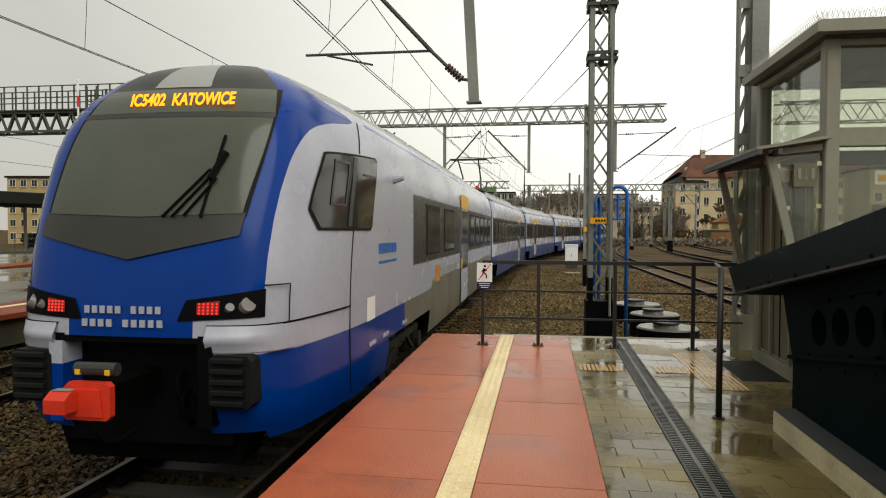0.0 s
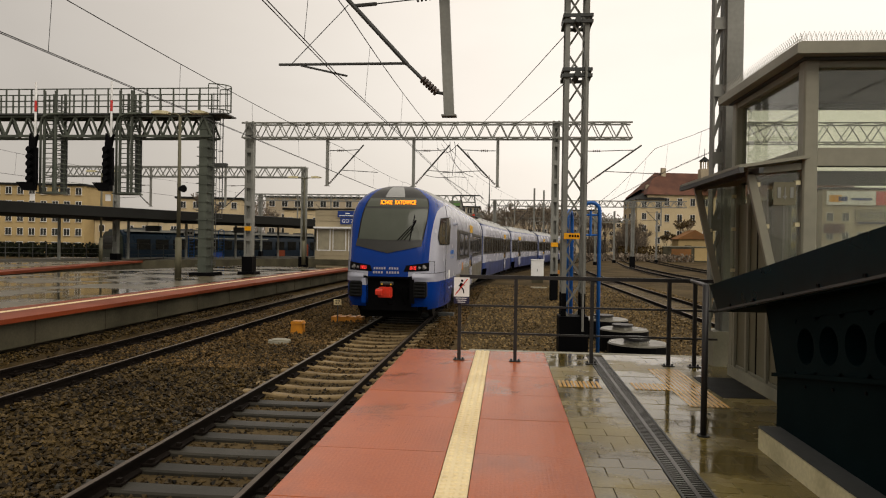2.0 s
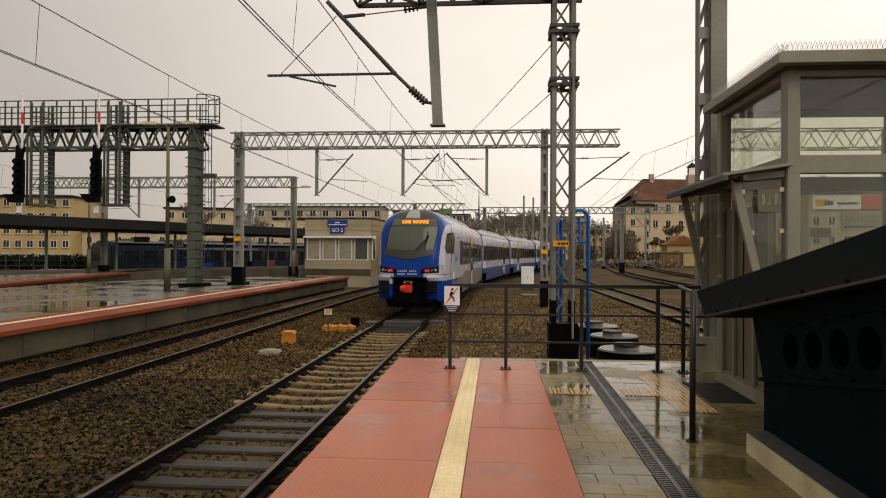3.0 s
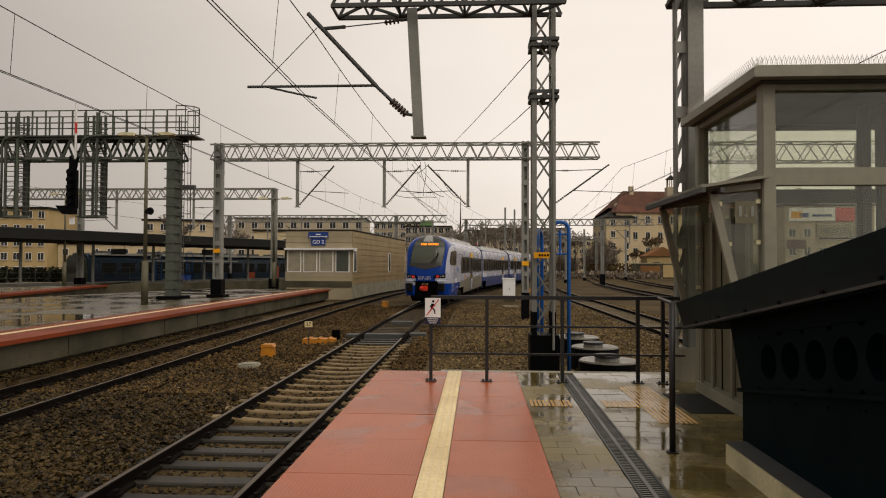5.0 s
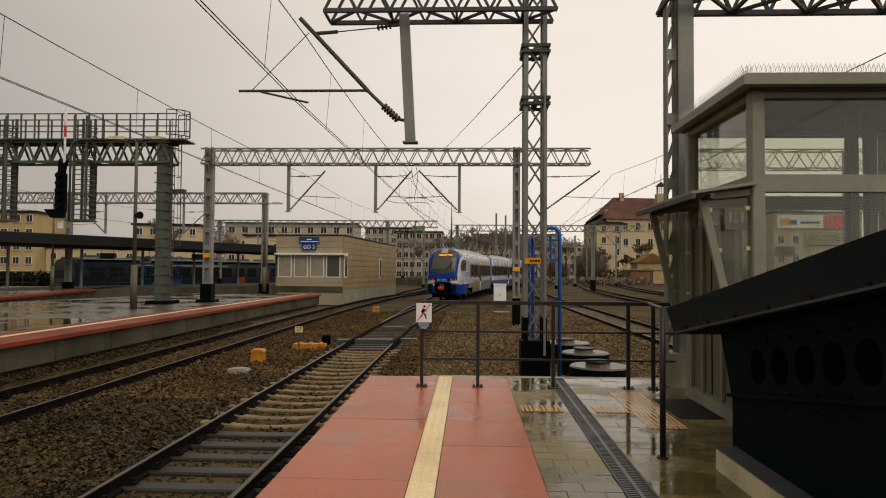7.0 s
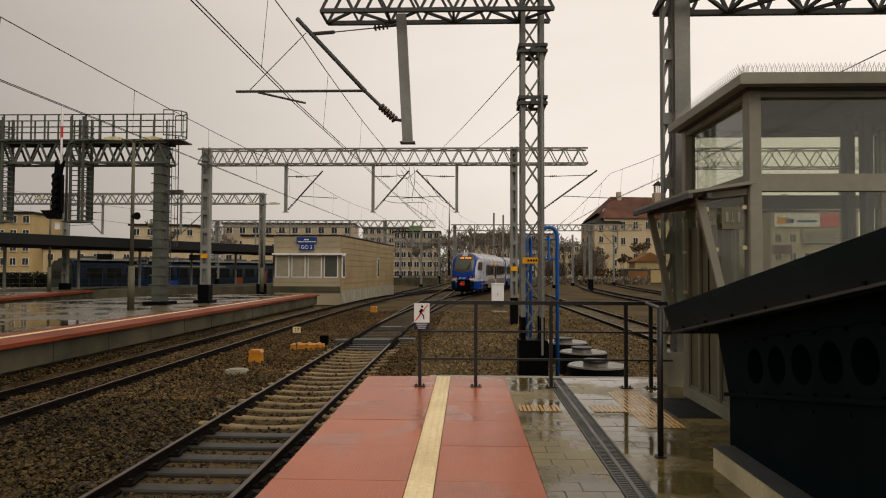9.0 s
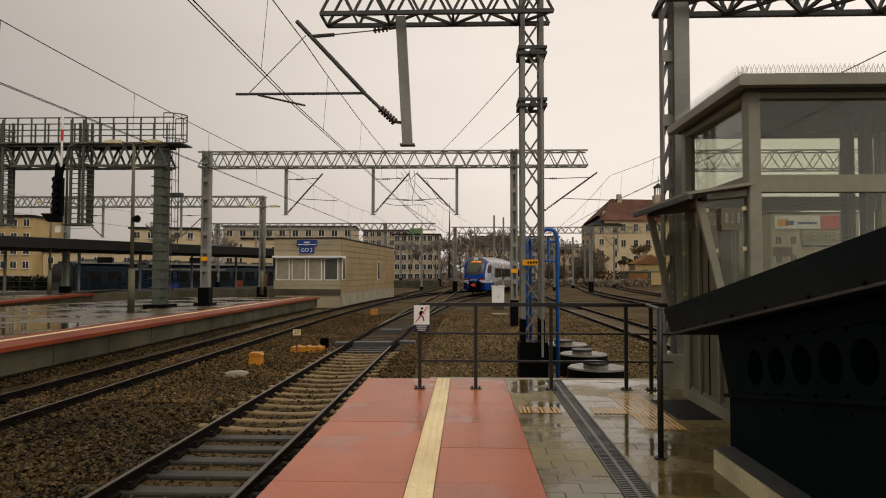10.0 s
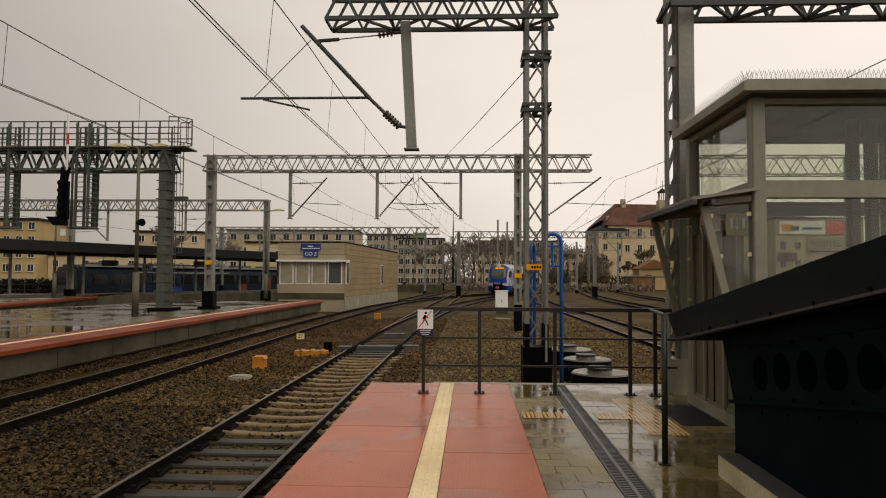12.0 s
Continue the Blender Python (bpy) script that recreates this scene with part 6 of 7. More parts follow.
def hoop_pipe(xa, ya, xb, yb, top):
    """An upside-down U of pipe between two feet."""
    r = math.hypot(xb - xa, yb - ya) / 2
    pts = [(xa, ya, BED_Z)]
    for i in range(9):
        u = 0.5 - 0.5 * math.cos(math.pi * i / 8)
        pts.append((xa + (xb - xa) * u, ya + (yb - ya) * u, top - r + r * math.sin(math.pi * i / 8)))
    bm = bmesh.new()
    tube(bm, pts + [(xb, yb, BED_Z)], 0.038, 10)
    return bm


part("hoop", hoop_pipe(1.455, HY, 1.777, HY, 2.42), "blue_pipe", hoop)
part("hoop", hoop_pipe(1.16, HY - 0.05, 1.30, HY + 0.5, 2.27), "blue_pipe", hoop)
bm = bmesh.new()
for z in (2.18, 1.79):
    rod(bm, (1.455, HY + 0.03, z), (1.777, HY + 0.03, z), 0.02, 6)
rod(bm, (1.61, HY + 0.03, 1.77), (1.61, HY + 0.03, 2.26), 0.026, 8)
part("bracket", bm, "blue_pipe", hoop)


# ---- manhole shafts ----
def manhole(x, y, r, z):
    t = thing("manhole_shaft", "round pale concrete shaft cover with a dark iron lid", "manhole", "manhole shafts")
    bm = bmesh.new()
    disc(bm, (x, y, BED_Z - 0.1), r * 1.0, z - BED_Z + 0.1 - 0.03, 32)
    part("shaft_ring", bm, "black", t, "black ring below the cover")
    bm = bmesh.new()
    disc(bm, (x, y, z - 0.03), r * 0.985, 0.03, 32, r * 0.94)
    part("cover_slab", bm, "slab_wet", t)
    bm = bmesh.new()
    disc(bm, (x - 0.05, y - 0.1, z), r * 0.42, 0.075, 24, r * 0.38)
    collar = part("collar", bm, "slab_wet", t)
    bm = bmesh.new()
    disc(bm, (x - 0.05, y - 0.1, z + 0.07), r * 0.43, 0.045, 24)
    part("lid", bm, "rail_paint", collar, "dark iron lid")


manhole(2.72, 14.0, 0.62, -0.39)
manhole(2.85, 16.4, 0.58, -0.40)
manhole(2.75, 18.8, 0.64, -0.42)

# ---- lineside cabinet, point machine, marker boxes ----
cab = thing("lineside_cabinet", "pale grey lineside equipment cabinet on a plinth", "cabinet")
cx, cy = 2.15, 46.0
bm = bmesh.new()
box(bm, cx - 0.42, cx + 0.42, cy - 0.3, cy + 0.3, BED_Z + 0.25, BED_Z + 1.55)
part("body", bm, "white", cab)
bm = bmesh.new()
prism(bm, [(cx - 0.46, BED_Z + 1.55), (cx + 0.46, BED_Z + 1.55), (cx + 0.44, BED_Z + 1.62), (cx - 0.44, BED_Z + 1.62)], cy - 0.34, cy + 0.34)
part("roof", bm, "white", cab)
bm = bmesh.new()
box(bm, cx - 0.40, cx + 0.40, cy - 0.28, cy + 0.28, BED_Z - 0.05, BED_Z + 0.26)
part("plinth", bm, "concrete", cab)
bm = bmesh.new()
box(bm, cx - 0.02, cx + 0.02, cy - 0.32, cy - 0.3, BED_Z + 0.8, BED_Z + 0.95)
part("handle", bm, "steel_dark", cab)


def marker(x, y, s):
    t = thing("trackside_box", "orange plastic trackside junction box", "junction box", "trackside boxes")
    bm = bmesh.new()
    prism(bm, [(x - 0.19 * s, BED_Z), (x + 0.19 * s, BED_Z), (x + 0.17 * s, BED_Z + 0.3 * s), (x - 0.17 * s, BED_Z + 0.3 * s)], y - 0.15 * s, y + 0.15 * s)
    part("box", bm, "orange", t)
    bm = bmesh.new()
    prism(bm, [(x - 0.2 * s, BED_Z + 0.3 * s), (x + 0.2 * s, BED_Z + 0.3 * s), (x + 0.15 * s, BED_Z + 0.38 * s), (x - 0.15 * s, BED_Z + 0.38 * s)], y - 0.17 * s, y + 0.17 * s)
    part("lid", bm, "orange", t)


marker(-5.72, 17.9, 0.9)
marker(-5.45, 38.8, 1.0)
marker(4.8, 62, 0.9)

pm = thing("point_machine", "yellow-orange points motor beside the rails", "points motor")
bm = bmesh.new()
box(bm, -5.5, -4.5, 20.6, 21.0, BED_Z, BED_Z + 0.18)
for x in (-5.3, -4.98, -4.66):
    box(bm, x - 0.04, x + 0.04, 20.58, 21.02, BED_Z + 0.17, BED_Z + 0.21)
part("housing", bm, "orange", pm)
bm = bmesh.new()
box(bm, -4.75, -4.5, 21.4, 21.6, BED_Z, BED_Z + 0.38)
part("gearbox", bm, "t_under", pm)
num = thing("points_number_board", "small cream board with the points number on a thin post", "sign")
bm = bmesh.new()
rod(bm, (-5.25, 20.4, BED_Z), (-5.25, 20.4, -0.32), 0.02, 6)
part("post", bm, "steel_dark", num)
bm = bmesh.new()
box(bm, -5.37, -5.13, 20.37, 20.385, -0.38, -0.2)
part("board", bm, "tactile", num)
lettering("number", "27", 0.16, "black", num, pose(-5.25, 20.366, -0.29, 90, 0, 0))
for x0, x1, y in ((-4.45, -3.95, 22.3), (-3.85, -2.55, 22.5), (-2.35, -1.75, 22.8), (-3.6, -2.65, 27.5)):
    bm = bmesh.new()
    prism(bm, [(x0, BED_Z), (x1, BED_Z), (x1 - 0.03, BED_Z + 0.17), (x0 + 0.03, BED_Z + 0.17)], y - 0.22, y + 0.22)
    single("points_cover", bm, "steel_dark", "grey steel cover plate over the points rods", "points cover", "points covers")
bm = bmesh.new()
disc(bm, (-5.58, 16.0, BED_Z), 0.3, 0.085, 20, 0.27)
disc(bm, (-5.58, 16.0, BED_Z + 0.085), 0.2, 0.02, 16)
single("cable_pit_lid", bm, "concrete_pale", "round pale concrete pit lid in the ballast", "pit lid")

bm = bmesh.new()
prism(bm, [(1.5, BED_Z), (2.5, BED_Z), (2.46, BED_Z + 0.06), (1.54, BED_Z + 0.06)], 40.0, 40.5)
single("cable_trough_lid", bm, "concrete_pale", "pale concrete trough lid in the ballast", "trough lid")

# ---- glazed lift tower ----
lift = thing("lift_tower", "glazed platform lift tower with olive-grey steel frame", "lift")
LX0, LX1, LY0, LY1, LZ = 2.78, 5.2, 6.62, 8.50, 3.38
for x, y, n in ((LX0, LY0, "corner"), (LX0, LY1, "corner"), (LX1, LY0, "corner"), (LX1, LY1, "corner")):
    bm = bmesh.new()
    prism(bm, [(x - 0.015, y), (x, y - 0.015), (x + 0.11, y - 0.015), (x + 0.12, y), (x + 0.12, y + 0.11), (x + 0.11, y + 0.12), (x, y + 0.12), (x - 0.015, y + 0.11)], 0, LZ, "z")
    part("corner_post", bm, "lift_frame", lift)
for z0, z1 in ((LZ - 0.09, LZ), (2.36, 2.53), (1.02, 1.12), (0.0, 0.15)):
    bm = bmesh.new()
    box(bm, LX0 + 0.12, LX1, LY0 + 0.003, LY0 + 0.13, z0, z1)
    part("cross_rail", bm, "lift_frame", lift)
    bm = bmesh.new()
    box(bm, LX0 + 0.003, LX0 + 0.13, LY0 + 0.16, LY1, z0, z1)
    part("cross_rail", bm, "lift_frame", lift)
    # back rails take a darker material, which paints the shade on them
    bm = bmesh.new()
    box(bm, LX0 + 0.16, LX1, LY1 + 0.02, LY1 + 0.13, z0, z1)
    part("cross_rail", bm, "sig_green", lift, "back rail coloured dark green-grey for the shade inside the lift")
# panes: upper, frosted manifestation band, lower
for z0, z1 in ((2.53, LZ - 0.09), (1.12, 2.36), (0.15, 1.02)):
    for args in ((LX0 + 0.12, LX1, LY0 + 0.06, LY0 + 0.072, z0, z1), (LX0 + 0.06, LX0 + 0.072, LY0 + 0.16, LY1, z0, z1), (LX0 + 0.16, LX1, LY1 + 0.06, LY1 + 0.072, z0, z1), (LX1 + 0.06, LX1 + 0.072, LY0 + 0.16, LY1, z0, z1)):
        bm = bmesh.new()
        box(bm, *args)
        ob = part("pane", bm, "glass", lift)
        ob.visible_shadow = False
bm = bmesh.new()
prism(bm, [(LX0 - 0.16, LZ - 0.01), (LX1 + 0.3, LZ - 0.01), (LX1 + 0.3, LZ + 0.085), (LX1, LZ + 0.10), (LX0 - 0.12, LZ + 0.10), (LX0 - 0.16, LZ + 0.085)], LY0 - 0.2, LY1 + 0.22)
part("roof", bm, "lift_frame", lift)
bm = bmesh.new()
box(bm, LX0 - 0.05, LX1 + 0.1, LY0 - 0.08, LY1 + 0.14, LZ - 0.03, LZ - 0.008)
part("soffit", bm, "steel_dark", lift)
# bird spikes along the roof edges
bm = bmesh.new()
for k in range(60):
    x = LX0 - 0.12 + 0.045 * k
    for dy, dx in ((-0.05, 0.01), (0.0, -0.01), (0.05, 0.012)):
        rod(bm, (x, LY0 - 0.12, LZ + 0.08), (x + dx * 3, LY0 - 0.12 + dy, LZ + 0.20), 0.0025, 3, caps=False)
for k in range(47):
    y = LY0 - 0.1 + 0.045 * k
    for dx in (-0.06, 0.0, 0.05):
        rod(bm, (LX0 - 0.08, y, LZ + 0.08), (LX0 - 0.08 + dx, y + 0.01, LZ + 0.20), 0.0025, 3, caps=False)
tagged(part("spike_strip", bm, "spike", lift, "row of fine bird spikes"), kind="stuff")
# shaft frame inside
for x in (4.22, 4.42):
    bm = bmesh.new()
    box(bm, x, x + 0.09, 7.5, 7.62, 0, LZ)
    part("guide_rail", bm, "steel_dark", lift)
bm = bmesh.new()
box(bm, LX0 + 0.02, LX0 + 0.05, 7.0, 8.45, 0.0, 2.1)
door = part("lift_door", bm, "lift_inside", lift, "closed olive-grey sliding lift door")
bm = bmesh.new()
box(bm, LX0 + 0.012, LX0 + 0.02, 7.78, 7.8, 0.0, 2.1)
part("door_gap", bm, "black", door)

bm = bmesh.new()
box(bm, LX0 - 0.045, LX0 - 0.02, 6.75, 8.55, 0.0, 0.13)
part("wall_plinth", bm, "concrete_pale", lift, "pale skirting strip")
for y in (6.98, 7.4, 8.0, 8.4):
    bm = bmesh.new()
    box(bm, LX0 - 0.02, LX0 + 0.012, y, y + 0.05, 0.1, 2.2)
    part("door_frame_bar", bm, "lift_frame", lift)

# glazed porch on the lift's platform side, flaring out towards its roof
porch = thing("lift_porch", "flared glass porch with steel frame over the lift door", "porch")
PZ = 2.30
for y in (6.66, 8.42):
    bm = bmesh.new()
    beam(bm, (2.30, y, PZ), (2.62, y, 0.9), 0.05, 0.075, (1, 0, 0.2))
    beam(bm, (2.60, y, 0.9), (2.78, y, 0.9), 0.05, 0.06)
    part("slanted_post", bm, "lift_frame", porch)
    bm = bmesh.new()
    beam(bm, (2.28, y, PZ), (2.80, y, PZ + 0.06), 0.05, 0.06)
    part("roof_arm", bm, "lift_frame", porch)
    bm = bmesh.new()
    prism(bm, [(2.34, PZ - 0.03), (2.76, PZ), (2.76, 0.93), (2.62, 0.93)], y + 0.0, y + 0.01)
    ob = part("side_pane", bm, "glass", porch)
    ob.visible_shadow = False
    for x, z in ((2.37, 2.18), (2.46, 1.78), (2.55, 1.32), (2.74, 1.8), (2.74, 1.3), (2.74, 2.2)):
        bm = bmesh.new()
        box(bm, x - 0.022, x + 0.022, y - 0.02, y + 0.03, z - 0.02, z + 0.02)
        part("glass_clamp", bm, "kerb_pale", porch)
bm = bmesh.new()
prism(bm, [(2.14, PZ + 0.02), (2.80, PZ + 0.12), (2.80, PZ + 0.15), (2.14, PZ + 0.05)], 6.5, 8.6)
part("porch_roof", bm, "lift_frame", porch)
for x in (2.16, 2.34):
    bm = bmesh.new()
    beam(bm, (x, 6.48, PZ + 0.0), (x, 8.62, PZ + 0.0), 0.04, 0.05)
    part("roof_rail", bm, "steel_dark", porch)
bm = bmesh.new()
box(bm, 2.50, 2.70, 6.60, 6.605, 1.98, 2.2)
panel = part("notice_plate", bm, "lift_inside", porch, "dark plate with a pale arrow")
bm = bmesh.new()
box(bm, 2.598, 2.606, 6.594, 6.599, 2.06, 2.15)
prism(bm, [(2.58, 2.07), (2.624, 2.07), (2.602, 2.035)], 6.594, 6.599)
part("arrow", bm, "steel", panel)
for x in (2.535, 2.65):
    bm = bmesh.new()
    box(bm, x, x + 0.028, 6.594, 6.599, 2.05, 2.15)
    part("pictogram_bar", bm, "steel", panel)

# ---- dark steel side of the ramp beside the platform ----
ramp = thing("covered_ramp_side", "dark anthracite steel side of a rising ramp with round openings", "ramp")
SL = math.tan(radians(9.3))


def ramp_z(z, y):
    return z + (6.5 - y) * SL


def ramp_prism(bm, x0, x1, y0, y1, z0, z1):
    """A bar that rises with the ramp towards the near end."""
    v = []
    for y in (y0, y1):
        v.append([bm.verts.new((x, y, ramp_z(z, y))) for x, z in ((x0, z0), (x1, z0), (x1, z1), (x0, z1))])
    for i in range(4):
        bm.faces.new((v[0][i], v[0][(i + 1) % 4], v[1][(i + 1) % 4], v[1][i]))
    bm.faces.new(v[0][::-1])
    bm.faces.new(v[1])


bm = bmesh.new()
for y0, y1 in ((-1.5, 6.62),):
    a = [bm.verts.new((x, y1 + e, ramp_z(z, y1))) for x, z, e in ((1.97, 0.98, -0.15), (1.93, 1.225, 0.0), (2.0, 1.24, 0.0), (2.03, 0.98, -0.15))]
    b = [bm.verts.new((x, y0, ramp_z(z, y0))) for x, z in ((1.97, 0.98), (1.93, 1.225), (2.0, 1.24), (2.03, 0.98))]
    for i in range(4):
        bm.faces.new((a[i], a[(i + 1) % 4], b[(i + 1) % 4], b[i]))
    bm.faces.new(a)
    bm.faces.new(b[::-1])
part("fascia", bm, "dark_sheet", ramp, "smooth anthracite fascia sheet")
bm = bmesh.new()
ramp_prism(bm, 1.965, 1.985, -1.5, 6.46, 0.968, 0.985)
part("drip_edge", bm, "steel_dark", ramp)
for k in range(9):
    y = 6.1 - 0.55 * k
    bm = bmesh.new()
    box(bm, 1.955, 1.975, y, y + 0.03, ramp_z(0.985, y), ramp_z(1.005, y))
    part("rivet", bm, "black", ramp)
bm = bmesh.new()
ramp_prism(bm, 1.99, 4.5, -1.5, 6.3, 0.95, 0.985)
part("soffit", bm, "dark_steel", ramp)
# web with round openings: strips between and above the holes
X = 2.13
holes = [5.02 - 0.34 * k for k in range(17)]
r = 0.13


def web_ring(y, zc):
    n = 24
    outer, inner = [], []
    for i in range(n):
        a = 2 * math.pi * i / n
        c, s = math.cos(a), math.sin(a)
        k = min(0.17 / max(abs(c), 1e-6), 0.21 / max(abs(s), 1e-6))
        outer.append(bm.verts.new((X, y + c * k, ramp_z(zc, y + c * k) + s * k)))
        inner.append((bm.verts.new((X, y + c * r, ramp_z(zc, y) + s * r)), bm.verts.new((X + 0.14, y + c * r, ramp_z(zc, y) + s * r))))
    for i in range(n):
        j = (i + 1) % n
        bm.faces.new((outer[i], outer[j], inner[j][0], inner[i][0]))
        bm.faces.new((inner[i][0], inner[j][0], inner[j][1], inner[i][1]))


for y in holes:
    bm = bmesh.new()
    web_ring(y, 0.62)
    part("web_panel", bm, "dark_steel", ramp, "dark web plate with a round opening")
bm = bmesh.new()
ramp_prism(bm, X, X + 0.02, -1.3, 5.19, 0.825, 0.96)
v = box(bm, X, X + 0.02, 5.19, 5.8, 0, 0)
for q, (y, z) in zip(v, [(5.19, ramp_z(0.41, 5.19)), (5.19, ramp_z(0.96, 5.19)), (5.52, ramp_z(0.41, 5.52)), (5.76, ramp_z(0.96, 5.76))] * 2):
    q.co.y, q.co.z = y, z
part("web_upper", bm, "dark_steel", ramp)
# added black sheet that stands in for the shade inside the round openings
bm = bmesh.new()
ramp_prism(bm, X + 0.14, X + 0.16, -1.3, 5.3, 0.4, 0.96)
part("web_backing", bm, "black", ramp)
bm = bmesh.new()
ramp_prism(bm, X - 0.03, X + 0.05, -1.4, 5.54, 0.39, 0.42)
part("ledge", bm, "dark_steel", ramp)
for k in range(12):
    y = 5.0 - 0.4 * k
    bm = bmesh.new()
    rod(bm, (X - 0.01, y, ramp_z(0.33, y)), (X + 0.01, y, ramp_z(0.33, y)), 0.012, 6)
    part("bolt", bm, "black", ramp)
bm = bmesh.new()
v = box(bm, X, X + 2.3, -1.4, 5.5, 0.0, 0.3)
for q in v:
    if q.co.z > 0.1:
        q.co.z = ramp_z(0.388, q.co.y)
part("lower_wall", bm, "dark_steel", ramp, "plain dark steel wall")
bm = bmesh.new()
prism(bm, [(1.965, 0.0), (2.14, 0.0), (2.14, 0.165), (1.985, 0.165), (1.965, 0.15)], -1.4, 5.42)
part("kerb", bm, "kerb_pale", ramp, "pale concrete kerb at its foot")
# dark strip painting the shade of the overhang on the kerb's top
bm = bmesh.new()
prism(bm, [(1.962, 0.1665), (2.128, 0.1665), (2.128, 0.176), (1.962, 0.176)], -1.4, 5.425)
part("kerb_capping", bm, "steel_dark", ramp, "shaded kerb top, the shade laid on as a dark strip")
bm = bmesh.new()
v = box(bm, 2.2, 4.4, -1.4, 5.9, 0.9, 1.0)
for q in v:
    q.co.z = ramp_z(q.co.z, q.co.y)
part("deck", bm, "dark_sheet", ramp)
bm = bmesh.new()
box(bm, 2.79, 2.95, 5.55, 6.6, 0.0, 1.3)
part("end_wall", bm, "lift_inside", ramp, "olive-grey wall panel next to the lift")

# ---- lamp posts ----
def lamp_post(x, y, h, arm=True):
    t = thing("lamp_post", "grey tapered platform lamp post with twin lamp heads", "street lamp", "platform lamps")
    bm = bmesh.new()
    rod(bm, (x, y, 0), (x, y, 1.7), 0.14, 12, 0.13, smooth=True)
    rod(bm, (x, y, 1.7), (x, y, h), 0.085, 12, 0.06, smooth=True)
    part("pole", bm, "lamp_olive", t)
    for s in (-1, 1):
        bm = bmesh.new()
        tube(bm, [(x, y, h), (x + s * 0.1, y, h + 0.1), (x + s * 0.6, y, h + 0.15)], 0.035, 6)
        part("arm", bm, "lamp_olive", t)
        bm = bmesh.new()
        prism(bm, [(x + s * 0.5, h + 0.10), (x + s * 1.15, h + 0.12), (x + s * 1.2, h + 0.18), (x + s * 0.9, h + 0.25), (x + s * 0.5, h + 0.22)], y - 0.16, y + 0.16)
        part("lamp_head", bm, "kerb_pale", t, "pale plastic lamp head")
    return t


lamp_post(-13.69, 26.6, 6.75)
lamp_post(-14.2, 45.5, 6.0)
lamp_post(-29.6, 46, 6.4)
bm = bmesh.new()
rod(bm, (-13.59, 26.45, 3.72), (-13.34, 26.3, 3.72), 0.08, 10, 0.16)
single("loudspeaker", bm, "black", "black horn loudspeaker on the lamp post", "loudspeaker")

# ---- platform office building ----
def office():
    m = pose(-8.75, 46.0, 0, 0, 0, -4.2)
    t = thing("platform_office", "low flat-roofed tan panelled platform building with wide windows", "building")
    t.matrix_basis = m
    W, L, H = 4.9, 20.0, 3.95
    bm = bmesh.new()
    box(bm, -W + 0.06, -0.06, 0.06, L - 0.06, -0.9, H - 0.05)
    part("core", bm, "clad_grey", t)
    n = 9
    for k in range(n):
        z0 = 0.16 + (H - 0.16) * k / n
        z1 = 0.16 + (H - 0.16) * (k + 1) / n - 0.03
        bm = bmesh.new()
        box(bm, -0.06, 0.0, -0.0, L, z0, z1)
        part("panel", bm, "clad_tan", t)
    bm = bmesh.new()
    box(bm, -0.06, 0.03, 0, L, -0.95, 0.14)
    part("plinth", bm, "concrete_pale", t)
    for z0, z1 in ((2.72, 3.1), (3.12, 3.5), (3.52, H)):
        bm = bmesh.new()
        box(bm, -W, -0.06, 0.0, 0.06, z0, z1)
        part("panel", bm, "clad_grey", t)
    for z0, z1 in ((0.4, 0.66), (0.68, 1.02)):
        bm = bmesh.new()
        box(bm, -W, -0.06, 0.0, 0.06, z0, z1)
        part("panel", bm, "clad_grey", t)
    bm = bmesh.new()
    box(bm, -W, -0.06, -0.02, 0.06, 0.0, 0.4)
    part("plinth", bm, "concrete", t)
    bm = bmesh.new()
    box(bm, -W, 0.3, -0.35, 0.06, 2.60, 2.72)
    part("canopy_strip", bm, "white", t)
    for k in range(4):
        x0 = -W + 0.15 + k * 1.17
        win = None
        bm = bmesh.new()
        box(bm, x0, x0 + 1.0, -0.02, 0.05, 1.02, 2.6)
        win = part("window", bm, "white", t)
        bm = bmesh.new()
        box(bm, x0 + 0.06, x0 + 0.94, -0.026, -0.018, 1.08, 2.54)
        part("pane", bm, "blind" if k < 3 else "t_screen", win)
    bm = bmesh.new()
    box(bm, -0.02, 0.05, 0.1, 0.9, 1.02, 2.6)
    win = part("window", bm, "white", t)
    bm = bmesh.new()
    box(bm, 0.05, 0.058, 0.18, 0.82, 1.08, 2.54)
    part("pane", bm, "t_screen", win)
    bm = bmesh.new()
    box(bm, -0.02, 0.03, 12.0, 12.8, 0.9, 2.6)
    win = part("window", bm, "white", t)
    bm = bmesh.new()
    box(bm, 0.03, 0.036, 12.07, 12.73, 0.97, 2.53)
    part("pane", bm, "window", win)
    bm = bmesh.new()
    box(bm, -W - 0.05, 0.05, -0.05, L + 0.05, H, H + 0.07)
    part("roof", bm, "roof_dark", t)
    bm = bmesh.new()
    box(bm, -3.2, -1.75, -0.12, -0.08, 3.42, 3.86)
    sg = part("name_board", bm, "sign_blue", t, "blue station authority board")
    bm = bmesh.new()
    for k in range(8):
        box(bm, -3.1 + 0.165 * k, -2.97 + 0.165 * k, -0.128, -0.12, 3.50, 3.56)
    box(bm, -2.65, -2.3, -0.128, -0.12, 3.64, 3.72)
    part("board_bars", bm, "white", sg)
    bm = bmesh.new()
    box(bm, -3.0, -1.95, -0.12, -0.08, 2.92, 3.38)
    sg = part("code_board", bm, "sign_blue", t, "blue board with a white code")
    lettering("code", "GO 2", 0.36, "white", sg, pose(-2.47, -0.13, 3.14, 90, 0, 0))
    return t


office()


